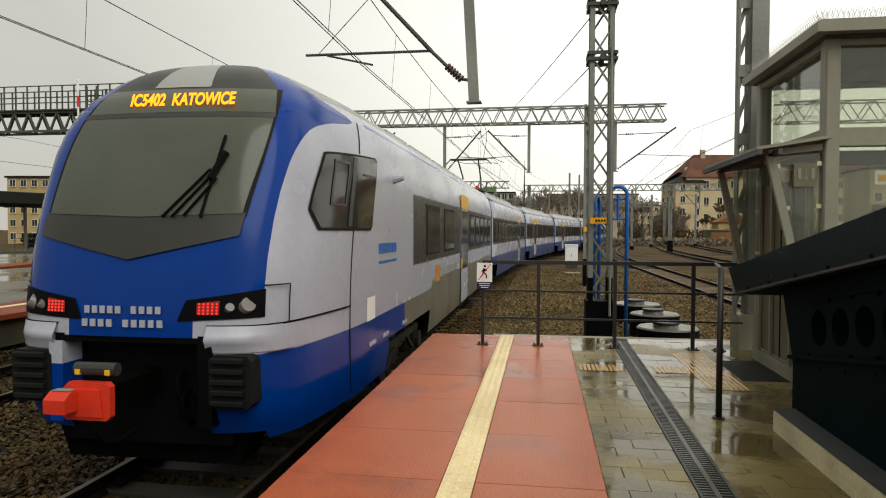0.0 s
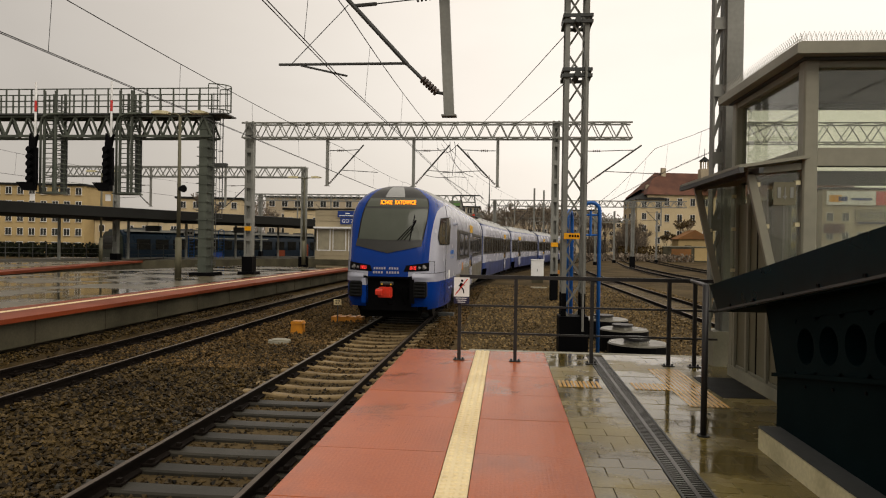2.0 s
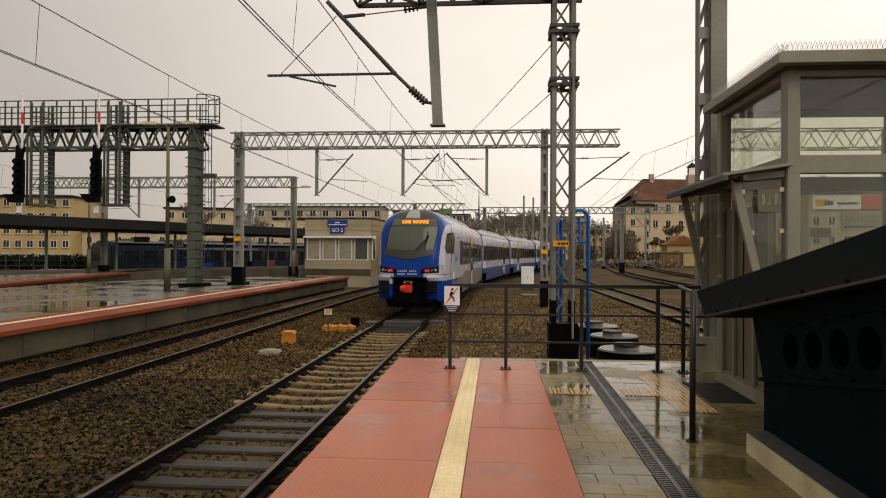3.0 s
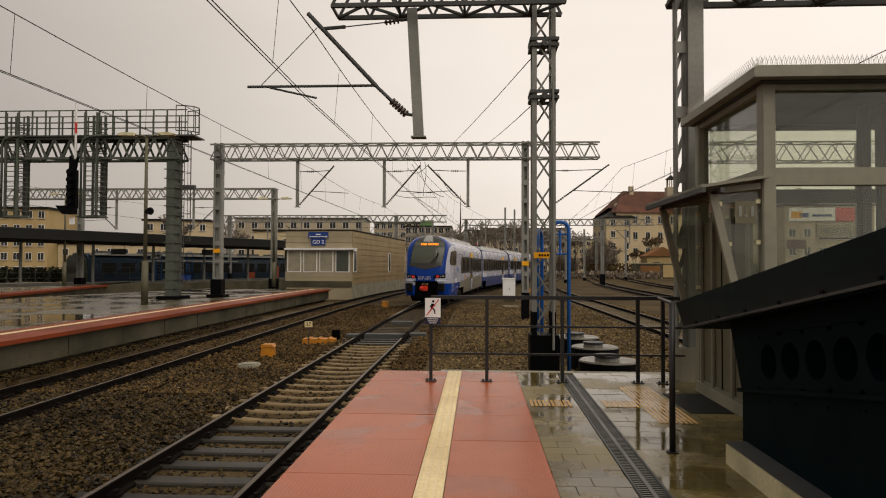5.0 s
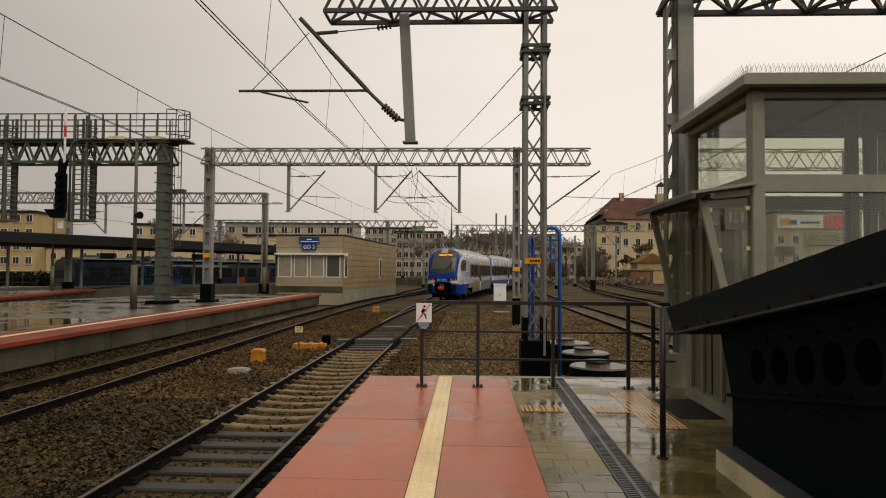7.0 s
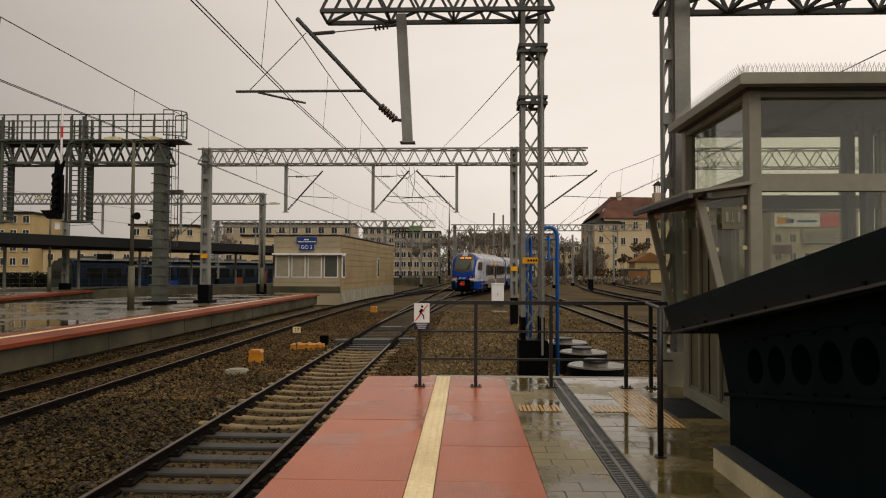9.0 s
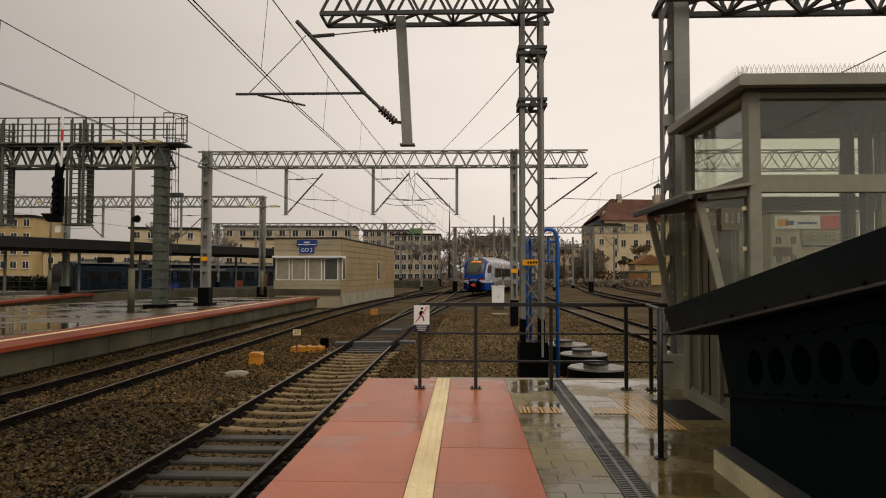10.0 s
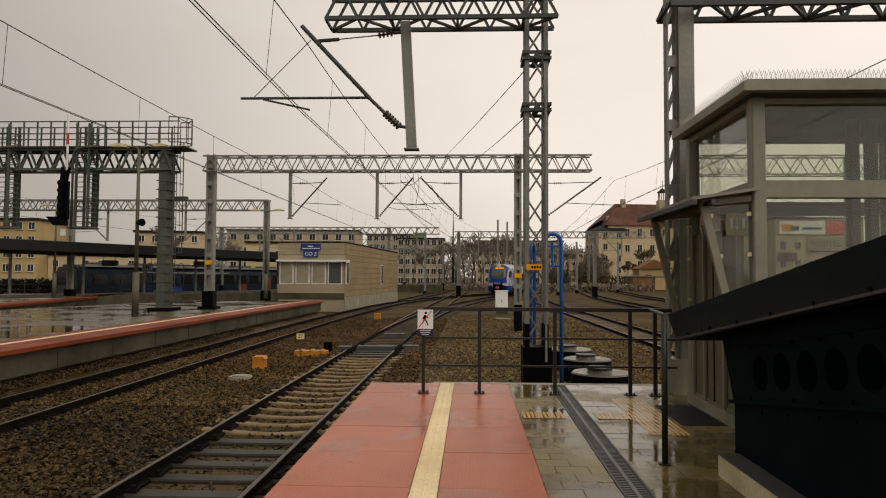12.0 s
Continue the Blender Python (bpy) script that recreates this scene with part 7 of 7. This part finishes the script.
# ---- far platform roof on posts ----
def canopy():
    t = thing("platform_canopy", "long dark platform roof on slim posts", "canopy")
    t.matrix_basis = pose(-30.3, 43.6, 0, 0, 0, -26)
    bm = bmesh.new()
    prism(bm, [(-7, 4.35), (0, 3.95), (0, 3.24), (-0.2, 3.18), (-3.5, 3.12), (-6.8, 3.18), (-7, 3.6)], -22, 34)
    part("roof", bm, "roof_dark", t)
    for k in range(9):
        bm = bmesh.new()
        rod(bm, (-3.3, -10 + 5.5 * k, BED_Z), (-3.3, -10 + 5.5 * k, 3.25), 0.11, 8)
        part("post", bm, "steel", t)
        bm = bmesh.new()
        beam(bm, (-6.4, -10 + 5.5 * k, 3.2), (-0.5, -10 + 5.5 * k, 3.24), 0.12, 0.16)
        part("roof_beam", bm, "steel_dark", t)
    bm = bmesh.new()
    box(bm, -8, 0.4, -22, 34, BED_Z, 0.0)
    part("platform_slab", bm, "concrete", t)
    return t


canopy()


def parked_train():
    t = thing("parked_train", "dark navy commuter train standing at the far platform", "train")
    t.matrix_basis = pose(-37.4, 60.3, -0.25, 0, 0, -24)
    bm = bmesh.new()
    prism(bm, [(-1.3, -0.5), (1.3, -0.5), (1.35, 1.2), (1.3, 2.3), (0.9, 2.8), (-0.9, 2.8), (-1.3, 2.3), (-1.35, 1.2)], 0, 44)
    part("body", bm, "teal_dark", t)
    bm = bmesh.new()
    prism(bm, [(-1.25, -0.4), (1.25, -0.4), (1.28, 1.0), (1.15, 2.2), (0.7, 2.6), (-0.7, 2.6), (-1.15, 2.2), (-1.28, 1.0)], -0.5, 0.0)
    part("front", bm, "olive_front", t)
    bm = bmesh.new()
    box(bm, -1.0, 1.0, -0.53, -0.48, 0.9, 2.2)
    part("windscreen", bm, "t_glass", t)
    bm = bmesh.new()
    for x in (-1.1, 1.1):
        box(bm, x - 0.3, x + 0.3, 0.3, 43.7, 2.62, 2.84)
    part("roof_edge", bm, "steel", t)
    for k in range(20):
        bm = bmesh.new()
        box(bm, 1.33, 1.37, 1.4 + 2.1 * k, 2.9 + 2.1 * k, 0.9, 1.9)
        part("window", bm, "t_glass", t)
    for y0, y1, z0, z1, mt in ((20.5, 21.9, -0.2, 0.85, "red_edge"), (25.0, 26.2, -0.3, 1.6, "red_edge"), (30.0, 43.8, -0.45, 2.3, "roof_tile"), (6.0, 19.0, 2.05, 2.2, "steel"), (9.0, 12.0, -0.1, 0.6, "sign_blue"), (34.0, 35.2, 0.0, 1.9, "red_edge"), (38.4, 39.3, 0.2, 1.8, "red_edge")):
        bm = bmesh.new()
        box(bm, 1.352, 1.38 if y0 != 30.0 else 1.376, y0, y1, z0, z1)
        part("painted_panel", bm, mt, t)
    for k in range(9):
        bm = bmesh.new()
        box(bm, -0.6, 0.6, 2.0 + 4.7 * k, 4.6 + 4.7 * k, 2.8, 3.05)
        part("roof_unit", bm, "steel_dark", t)
    return t


parked_train()


# ladders, boards and a railing between the far platforms
for x, y in ((-29.6, 60.0), (-26.9, 60.5)):
    lad = thing("blue_hoop", "bright blue tubular ladder hoop beside the far track", "ladder", "far blue hoops")
    part("hoop", hoop_pipe(x - 0.28, y, x + 0.28, y, 2.7), "blue_pipe", lad)
    for k in range(10):
        bm = bmesh.new()
        rod(bm, (x - 0.28, y, -0.6 + 0.3 * k), (x + 0.28, y, -0.6 + 0.3 * k), 0.018, 5)
        part("rung", bm, "blue_pipe", lad)
for x, y, z, w, h, mt, lab in ((-28.6, 57.5, 2.28, 0.9, 0.5, "white", "white station name board with dark lettering under the far roof"),
                               (-31.2, 56.0, 2.62, 1.3, 0.5, "t_cowl", "dark hanging train display under the far roof"),
                               (-24.2, 58.5, 2.62, 1.3, 0.5, "t_cowl", "dark hanging train display under the far roof")):
    bd = thing("hanging_board", lab, "sign", "boards under the far roof")
    bm = bmesh.new()
    box(bm, x - w / 2, x + w / 2, y - 0.06, y + 0.06, z - h / 2, z + h / 2)
    part("board", bm, mt, bd)
    for s in (-0.4, 0.4):
        bm = bmesh.new()
        rod(bm, (x + s * w, y, z + h / 2), (x + s * w, y, 3.3), 0.02, 5)
        part("hanger_rod", bm, "steel_dark", bd)
    if mt == "white":
        bm = bmesh.new()
        for k in range(5):
            box(bm, x - 0.36 + 0.15 * k, x - 0.26 + 0.15 * k, y - 0.066, y - 0.06, z - 0.1, z + 0.1)
        part("lettering_bars", bm, "black", bd)
fr = thing("platform_fence", "grey steel railing along the far platform edge", "railing")
FA, FB = Vector((-44.0, 50.0, BED_Z)), Vector((-28.5, 55.0, BED_Z))
for k in range(17):
    p = FA.lerp(FB, k / 16)
    bm = bmesh.new()
    beam(bm, p, p + Vector((0, 0, 2.2)), 0.05, 0.05)
    part("post", bm, "steel_dark", fr)
for z in (2.2, 1.75, 1.3):
    bm = bmesh.new()
    beam(bm, FA + Vector((0, 0, z)), FB + Vector((0, 0, z)), 0.045, 0.045)
    part("rail", bm, "steel_dark", fr)


# ---- buildings ----
def block(name, label, at, turn, w, d, h, wall, floors, cols, roof="flat", roof_mat="roof_dark", win=(1.1, 1.6), base=BED_Z, trim="white", group="", sides=True, chimneys=0, ridge=4.0):
    """A house: walls, roof, chimneys and windows in rows, each with frame, pane and sill."""
    t = thing(name, label, "building", group)
    t.matrix_basis = pose(at[0], at[1], base, 0, 0, turn)
    bm = bmesh.new()
    box(bm, 0, w, 0, d, -0.2, h)
    part("wall", bm, wall, t)
    bm = bmesh.new()
    if roof == "flat":
        box(bm, -0.3, w + 0.3, -0.3, d + 0.3, h, h + 0.35)
    else:
        e = 0.5
        lo = [bm.verts.new(p) for p in ((-e, -e, h), (w + e, -e, h), (w + e, d + e, h), (-e, d + e, h))]
        hip = min(d / 2, 4.0)
        hi = [bm.verts.new(p) for p in ((hip, d / 2, h + ridge), (w - hip, d / 2, h + ridge))]
        bm.faces.new(lo[::-1])
        bm.faces.new((lo[0], lo[1], hi[1], hi[0]))
        bm.faces.new((lo[2], lo[3], hi[0], hi[1]))
        bm.faces.new((lo[1], lo[2], hi[1]))
        bm.faces.new((lo[3], lo[0], hi[0]))
    rf = part("roof", bm, roof_mat, t)
    for k in range(chimneys):
        bm = bmesh.new()
        x = w * (k + 0.6) / chimneys
        box(bm, x - 0.5, x + 0.5, d / 2 - 1.2, d / 2 - 0.4, h + ridge * 0.5, h + ridge + 1.0)
        part("chimney", bm, "facade_grey", rf)
    bm = bmesh.new()
    box(bm, 0.0, win[0], -0.05, 0.02, 0, win[1])
    frame_me = shape("window", bm, trim)
    bm = bmesh.new()
    for i in range(2):
        box(bm, 0.06 + i * (win[0] / 2 - 0.03), win[0] / 2 - 0.03 + i * (win[0] / 2 - 0.03), -0.07, -0.05, 0.06, win[1] - 0.06)
    pane_me = shape("pane", bm, "window")
    bm = bmesh.new()
    box(bm, -0.1, win[0] + 0.1, -0.16, 0.02, -0.1, 0.0)
    sill_me = shape("sill", bm, "facade_grey")
    fh = h / floors

    def put(m):
        f = new("window", frame_me)
        f.parent, f.matrix_basis = t, m
        for nm, me in (("pane", pane_me), ("sill", sill_me)):
            p = new(nm, me)
            p.parent = f
    for j in range(floors):
        for i in range(cols):
            put(pose((i + 0.5) * w / cols - win[0] / 2, 0, fh * j + fh * 0.33))
        if sides:
            n = max(1, round(cols * d / w))
            for i in range(n):
                put(pose(0, (i + 0.5) * d / n + win[0] / 2, fh * j + fh * 0.33, 0, 0, -90))
                put(pose(w, (i + 0.5) * d / n - win[0] / 2, fh * j + fh * 0.33, 0, 0, 90))
    return t


block("tenement_house", "yellow rendered four-storey tenement with red tiled roof", (31.0, 150), 9, 38, 13, 14.4, "facade_cream", 4, 13, "hip", "roof_tile", (1.15, 1.7), chimneys=4, ridge=5.6)
block("tenement_house", "cream rendered tenement wing with red roof behind", (52, 175), -14, 34, 13, 15.5, "facade_cream", 4, 11, "hip", "roof_tile", (1.3, 1.9), chimneys=3, ridge=6)
block("apartment_block", "ochre rendered flat-roofed apartment block", (-93, 104), 7, 21.5, 12, 11.6, "facade_yellow", 5, 11, win=(1.05, 1.25), sides=False)
block("depot_building", "low tan depot building behind the far platform roof", (-72.0, 110), 7, 15.0, 10, 5.9, "facade_cream", 2, 6, win=(1.0, 1.2), sides=False)
block("apartment_block", "tan rendered house with rows of windows", (-58, 112), 10, 11, 12, 10.0, "facade_cream", 4, 5, win=(1.0, 1.2), sides=False)
block("apartment_block", "grey flat-roofed residential block in the distance", (-56, 150), 4, 30, 12, 13.0, "facade_grey", 4, 10, win=(1.4, 1.6), sides=False)
block("apartment_block", "tall pale grey apartment block in the distance", (-19, 172), 2, 12, 12, 12.4, "facade_grey", 5, 7, win=(1.3, 1.5), sides=False)
block("apartment_block", "pale stepped apartment block in the distance", (-30, 190), 0, 13, 12, 14.5, "facade_grey", 6, 7, win=(1.3, 1.5), sides=False)
block("apartment_block", "low brown brick warehouse in the distance", (-44, 128), 6, 10, 9, 9.0, "facade_cream", 2, 4, sides=False)
block("apartment_block", "pale distant apartment block behind bare trees", (2, 230), 0, 30, 12, 15.0, "facade_grey", 5, 12, win=(1.3, 1.5), sides=False)
block("apartment_block", "cream distant block beside the far tracks", (15, 250), 0, 30, 12, 12.0, "facade_cream", 4, 12, win=(1.3, 1.5), sides=False)

block("tenement_house", "narrow cream corner wing of the tenement with a low tiled roof", (28.6, 149.0), 9, 6.2, 9, 13.2, "facade_cream", 5, 2, "hip", "roof_dark", (1.1, 1.5), chimneys=1, ridge=2.6)

# cupola on the tenement
cup = thing("roof_cupola", "small grey lantern cupola on the tenement roof", "cupola")
cup.matrix_basis = pose(43.9, 153, 18.0)
bm = bmesh.new()
prism(bm, [(-1.1, -1.1), (1.1, -1.1), (1.1, 1.1), (-1.1, 1.1)], -3.0, 1.4, "z")
part("base", bm, "facade_grey", cup)
bm = bmesh.new()
for i in range(6):
    a = math.pi * i / 3
    rod(bm, (0.9 * math.cos(a), 0.9 * math.sin(a), 1.4), (0.9 * math.cos(a), 0.9 * math.sin(a), 3.2), 0.12, 5)
part("columns", bm, "facade_grey", cup)
bm = bmesh.new()
disc(bm, (0, 0, 3.2), 1.3, 1.0, 12, 0.1)
rod(bm, (0, 0, 4.2), (0, 0, 6.0), 0.06, 5)
part("cap", bm, "roof_dark", cup)

# church-like spire, thin, behind the wires
sp = thing("distant_mast", "thin distant spire above the trees", "spire")
bm = bmesh.new()
rod(bm, (-6.3, 240, BED_Z), (-6.3, 240, 15), 0.5, 6, 0.35)
rod(bm, (-6.3, 240, 15), (-6.3, 240, 27), 0.3, 6, 0.04)
part("shaft", bm, "roof_dark", sp)


# ---- bare trees and hedges ----
def bare_tree(x, y, h, spread, seed, mat_name="twig", ochre=0.0):
    rng = random.Random(seed)
    t = thing("bare_tree", "leafless winter tree with fine grey-brown twigs", "tree", "bare trees")
    bm = bmesh.new()
    tips = []

    def grow(p, d, length, r, level, target):
        q = p + d * length
        rod(target, p, q, max(r, 0.035), 5 if level < 2 else 3, max(r * 0.65, 0.028), caps=False)
        if level >= 5:
            tips.append(q)
            return
        for _ in range(4 if level >= 3 else 3):
            nd = (d + Vector((rng.uniform(-1, 1), rng.uniform(-1, 1), rng.uniform(-0.25, 0.7))) * spread).normalized()
            grow(q, nd, length * rng.uniform(0.58, 0.82), r * 0.6, level + 1, twigs if level >= 1 else target)
    twigs = bmesh.new()
    grow(Vector((x, y, BED_Z)), Vector((0, 0, 1)), h * 0.30, h * 0.018, 0, bm)
    part("trunk", bm, "bark", t)
    part("crown", twigs, mat_name, t)
    if ochre:
        lv = bmesh.new()
        for p in tips:
            if rng.random() < ochre:
                s = rng.uniform(0.15, 0.3)
                m = Matrix.Translation(p) @ Euler((rng.uniform(0, 6), rng.uniform(0, 6), 0)).to_matrix().to_4x4()
                vs = [lv.verts.new(m @ Vector(c)) for c in ((-s, 0, 0), (0, -s * 0.6, 0.05), (s, 0, 0), (0, s * 0.6, 0.05))]
                lv.faces.new(vs)
        part("leaves", lv, "leaf_ochre", t)
    return t


for k, (x, y, h) in enumerate(((-3, 135, 11), (1, 142, 12.5), (4.5, 138, 12), (8, 150, 13), (11.5, 146, 11), (15, 160, 12), (-7, 150, 10), (19, 170, 12), (24, 180, 11), (6, 165, 13), (12, 175, 13),
                               (-44, 95, 10), (-39, 100, 9), (-49, 120, 12), (-27, 150, 10), (-33, 140, 10), (24.5, 128, 7), (-1.5, 170, 11), (17, 190, 11), (-10, 180, 10),
                               (-5, 128, 9), (2.5, 126, 10), (6.5, 130, 11), (10, 134, 10), (13.5, 132, 9.5), (17, 138, 10), (20.5, 142, 9), (-9, 138, 9), (-12.5, 146, 10), (-16, 140, 8), (22, 156, 10), (27, 150, 8),
                               (3, 185, 14), (8.5, 192, 15), (14, 200, 14), (-4, 196, 13), (19.5, 205, 13), (-20, 150, 9), (-24, 144, 8), (25, 205, 13), (0.5, 160, 12), (10, 160, 12))):
    bare_tree(x, y, h, 0.55, 40 + k)
for k, (x, y, h) in enumerate(((37, 138, 9), (44, 136, 8), (33, 140, 6))):
    bare_tree(x, y, h, 0.6, 90 + k, ochre=0.55)


def hedge(name, x0, x1, y, h, depth, n, mat_name, label):
    rng = random.Random(5)
    bm = bmesh.new()
    for _ in range(n):
        s = rng.uniform(0.12, 0.35)
        p = Vector((rng.uniform(x0, x1), y + rng.uniform(-depth, depth), BED_Z + rng.uniform(0.0, 1.0) ** 0.7 * h * rng.uniform(0.7, 1.0)))
        m = Matrix.Translation(p) @ Euler((rng.uniform(0, 6), rng.uniform(0, 6), rng.uniform(0, 6))).to_matrix().to_4x4()
        vs = [bm.verts.new(m @ Vector(c)) for c in ((-s, 0, 0), (0, -s * 0.7, 0.06), (s, 0, 0), (0, s * 0.7, 0.06))]
        bm.faces.new(vs)
    single(name, bm, mat_name, label, "bushes", kind="stuff")


hedge("far_bushes", -12, 34, 126, 1.5, 3, 3000, "twig", "low tangle of bare brown bushes beyond the tracks")
hedge("hedge", -72, -48, 84, 2.0, 1.5, 3600, "hedge", "dark evergreen hedge before the apartment blocks")
hedge("right_bushes", 22, 60, 132, 3.0, 2.5, 3500, "leaf_ochre", "dry ochre bushes at the foot of the tenement")

def bush(x, y, r, h, n, seed):
    """A dense leafless bush: many fine upright twigs fanning from the ground."""
    rng = random.Random(seed)
    bm = bmesh.new()
    for _ in range(n):
        a, t = rng.uniform(0, 2 * math.pi), rng.random() ** 0.6
        p = Vector((x + 0.5 * r * t * math.cos(a), y + 0.5 * r * t * math.sin(a), BED_Z))
        q = Vector((x + r * t * math.cos(a), y + r * t * math.sin(a), BED_Z + h * rng.uniform(0.5, 1.0) * (1 - 0.45 * t * t)))
        m = p.lerp(q, 0.55) + Vector((rng.uniform(-0.2, 0.2), rng.uniform(-0.2, 0.2), 0.2))
        rod(bm, p, m, 0.045, 3, 0.035, caps=False)
        rod(bm, m, q, 0.035, 3, 0.02, caps=False)
        for _ in range(3):
            e = m.lerp(q, rng.random())
            rod(bm, e, e + Vector((rng.uniform(-0.7, 0.7), rng.uniform(-0.7, 0.7), rng.uniform(0.1, 0.8))), 0.025, 3, 0.015, caps=False)
    single("bare_bush", bm, "twig", "dense leafless dark bush beside the tracks", "bush", "bare bushes")


bush(25.0, 138, 4.2, 9.0, 700, 3)
bush(20.0, 150, 3.5, 6.5, 450, 4)
bush(-21.0, 118, 3.0, 3.4, 260, 5)

yard = thing("yard_wall", "weathered rendered yard wall with faded painted panels below the tenement", "wall")
bm = bmesh.new()
box(bm, 29.5, 62, 128.0, 128.4, BED_Z, 1.9)
part("wall_body", bm, "concrete", yard)
bm = bmesh.new()
box(bm, 29.4, 62.1, 127.9, 128.5, 1.9, 2.05)
part("coping", bm, "concrete_pale", yard)
for x0, x1, z1, mt in ((31.0, 34.6, 1.5, "roof_rust"), (35.2, 37.8, 1.7, "facade_yellow"), (38.6, 43.0, 1.6, "clad_grey"), (44.5, 48.0, 1.4, "sign_blue")):
    bm = bmesh.new()
    box(bm, x0, x1, 127.97, 128.0, BED_Z + 0.3, z1)
    part("painted_panel", bm, mt, yard)
shed = thing("yard_shed", "low ochre shed with an orange-brown pitched roof", "shed")
bm = bmesh.new()
box(bm, 33.0, 39.0, 131.0, 136.0, BED_Z, 3.4)
part("wall", bm, "facade_yellow", shed)
bm = bmesh.new()
prism(bm, [(32.6, 3.4), (39.4, 3.4), (36.0, 5.2)], 130.6, 136.4)
part("roof", bm, "roof_rust", shed)
bm = bmesh.new()
box(bm, 34.2, 35.4, 130.95, 131.0, 0.6, 2.2)
part("window", bm, "window", shed)


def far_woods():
    """A belt of leafless wood along the skyline, its haze put into the pale colour."""
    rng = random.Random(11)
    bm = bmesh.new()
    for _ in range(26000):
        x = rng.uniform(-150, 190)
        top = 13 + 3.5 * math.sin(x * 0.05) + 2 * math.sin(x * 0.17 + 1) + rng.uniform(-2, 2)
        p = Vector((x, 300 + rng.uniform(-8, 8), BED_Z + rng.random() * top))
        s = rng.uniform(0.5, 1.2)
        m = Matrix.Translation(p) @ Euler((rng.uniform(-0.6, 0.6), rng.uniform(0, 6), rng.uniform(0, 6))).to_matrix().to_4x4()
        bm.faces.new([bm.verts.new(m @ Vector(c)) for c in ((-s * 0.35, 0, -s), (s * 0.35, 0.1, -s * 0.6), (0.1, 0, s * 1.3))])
    single("distant_wood", bm, "haze_wood", "pale grey-brown belt of leafless skyline trees, haze put into the colour", "trees", kind="stuff")


far_woods()

# retaining wall with a fence in the middle distance
fence = thing("far_fence", "low concrete wall with a thin railing beyond the points", "fence")
bm = bmesh.new()
box(bm, -28, -4.5, 108, 108.5, BED_Z, 0.3)
part("wall", bm, "concrete", fence)
bm = bmesh.new()
for z in (0.7, 1.2):
    beam(bm, (-28, 108.2, z), (-4.5, 108.2, z), 0.06, 0.06)
for k in range(16):
    beam(bm, (-28 + 1.55 * k, 108.2, 0.3), (-28 + 1.55 * k, 108.2, 1.25), 0.06, 0.06)
part("rail", bm, "steel_dark", fence)
bm = bmesh.new()
box(bm, -15.0, -12.0, 172.7, 173.0, 11.79, 13.2)
single("green_billboard", bm, "green", "green rooftop board on a distant block", "billboard")

# tall thin masts by the tracks
for x, y, h in ((4.6, 112, 11.3), (6.4, 116, 11.3), (12.5, 95, 7.5), (-6.5, 95, 8), (17.5, 110, 7.5), (26, 118, 8)):
    t = thing("slim_mast", "slim grey catenary mast beside the tracks", "catenary mast", "slim masts")
    bm = bmesh.new()
    channel_post(bm, x, y, BED_Z, h, 0.2, 0.18)
    part("mast_shaft", bm, "steel", t)
    bm = bmesh.new()
    box(bm, x - 0.25, x + 0.25, y - 0.25, y + 0.25, BED_Z, BED_Z + 0.5)
    part("mast_base", bm, "black", t)


# ---- guest house with hoardings, seen through the lift's glass ----
gh = block("guest_house", "pale guest house with hoardings on its front", (54.5, 120.6), 0, 15.5, 10, 13.2, "facade_grey", 4, 6, win=(1.2, 1.5), sides=False)
for nm, x0, x1, z0, z1, mt, lab in (("hoarding", 0.6, 8.6, 10.5, 12.9, "white", "pale advertising hoarding"), ("red_hoarding", 8.7, 13.0, 10.5, 12.9, "red_paint", "faded red hoarding"),
                                    ("name_board", 5.4, 12.0, 7.8, 9.9, "blind", "cream name board"), ("awning_board", 0.2, 3.6, 5.6, 7.2, "roof_tile", "brown-red board")):
    bm = bmesh.new()
    box(bm, x0, x1, -0.32, -0.2, z0, z1)
    board = part(nm, bm, mt, gh, lab)
    if nm == "hoarding":
        for k, (a, b, mm) in enumerate(((0.4, 2.4, "yellow"), (1.9, 3.4, "sign_blue"), (4.0, 7.4, "sign_blue"))):
            bm = bmesh.new()
            box(bm, x0 + a, x0 + b, -0.34, -0.325, z0 + 0.5 + 0.15 * k, z0 + 1.7 - 0.25 * k)
            part("print_panel", bm, mm, board)
    if nm == "name_board":
        lettering("board_text", "HOSTEL", 1.5, "sign_navy", board, pose(8.7, -0.345, 8.75, 90, 0, 0))
        bm = bmesh.new()
        box(bm, 5.7, 11.7, -0.345, -0.325, 7.3, 7.6)
        part("text_bar", bm, "sign_navy", board)
def motions():
    for car, s_off, length in CARS:
        walk(car, train_rows(s_off, length))


motions()
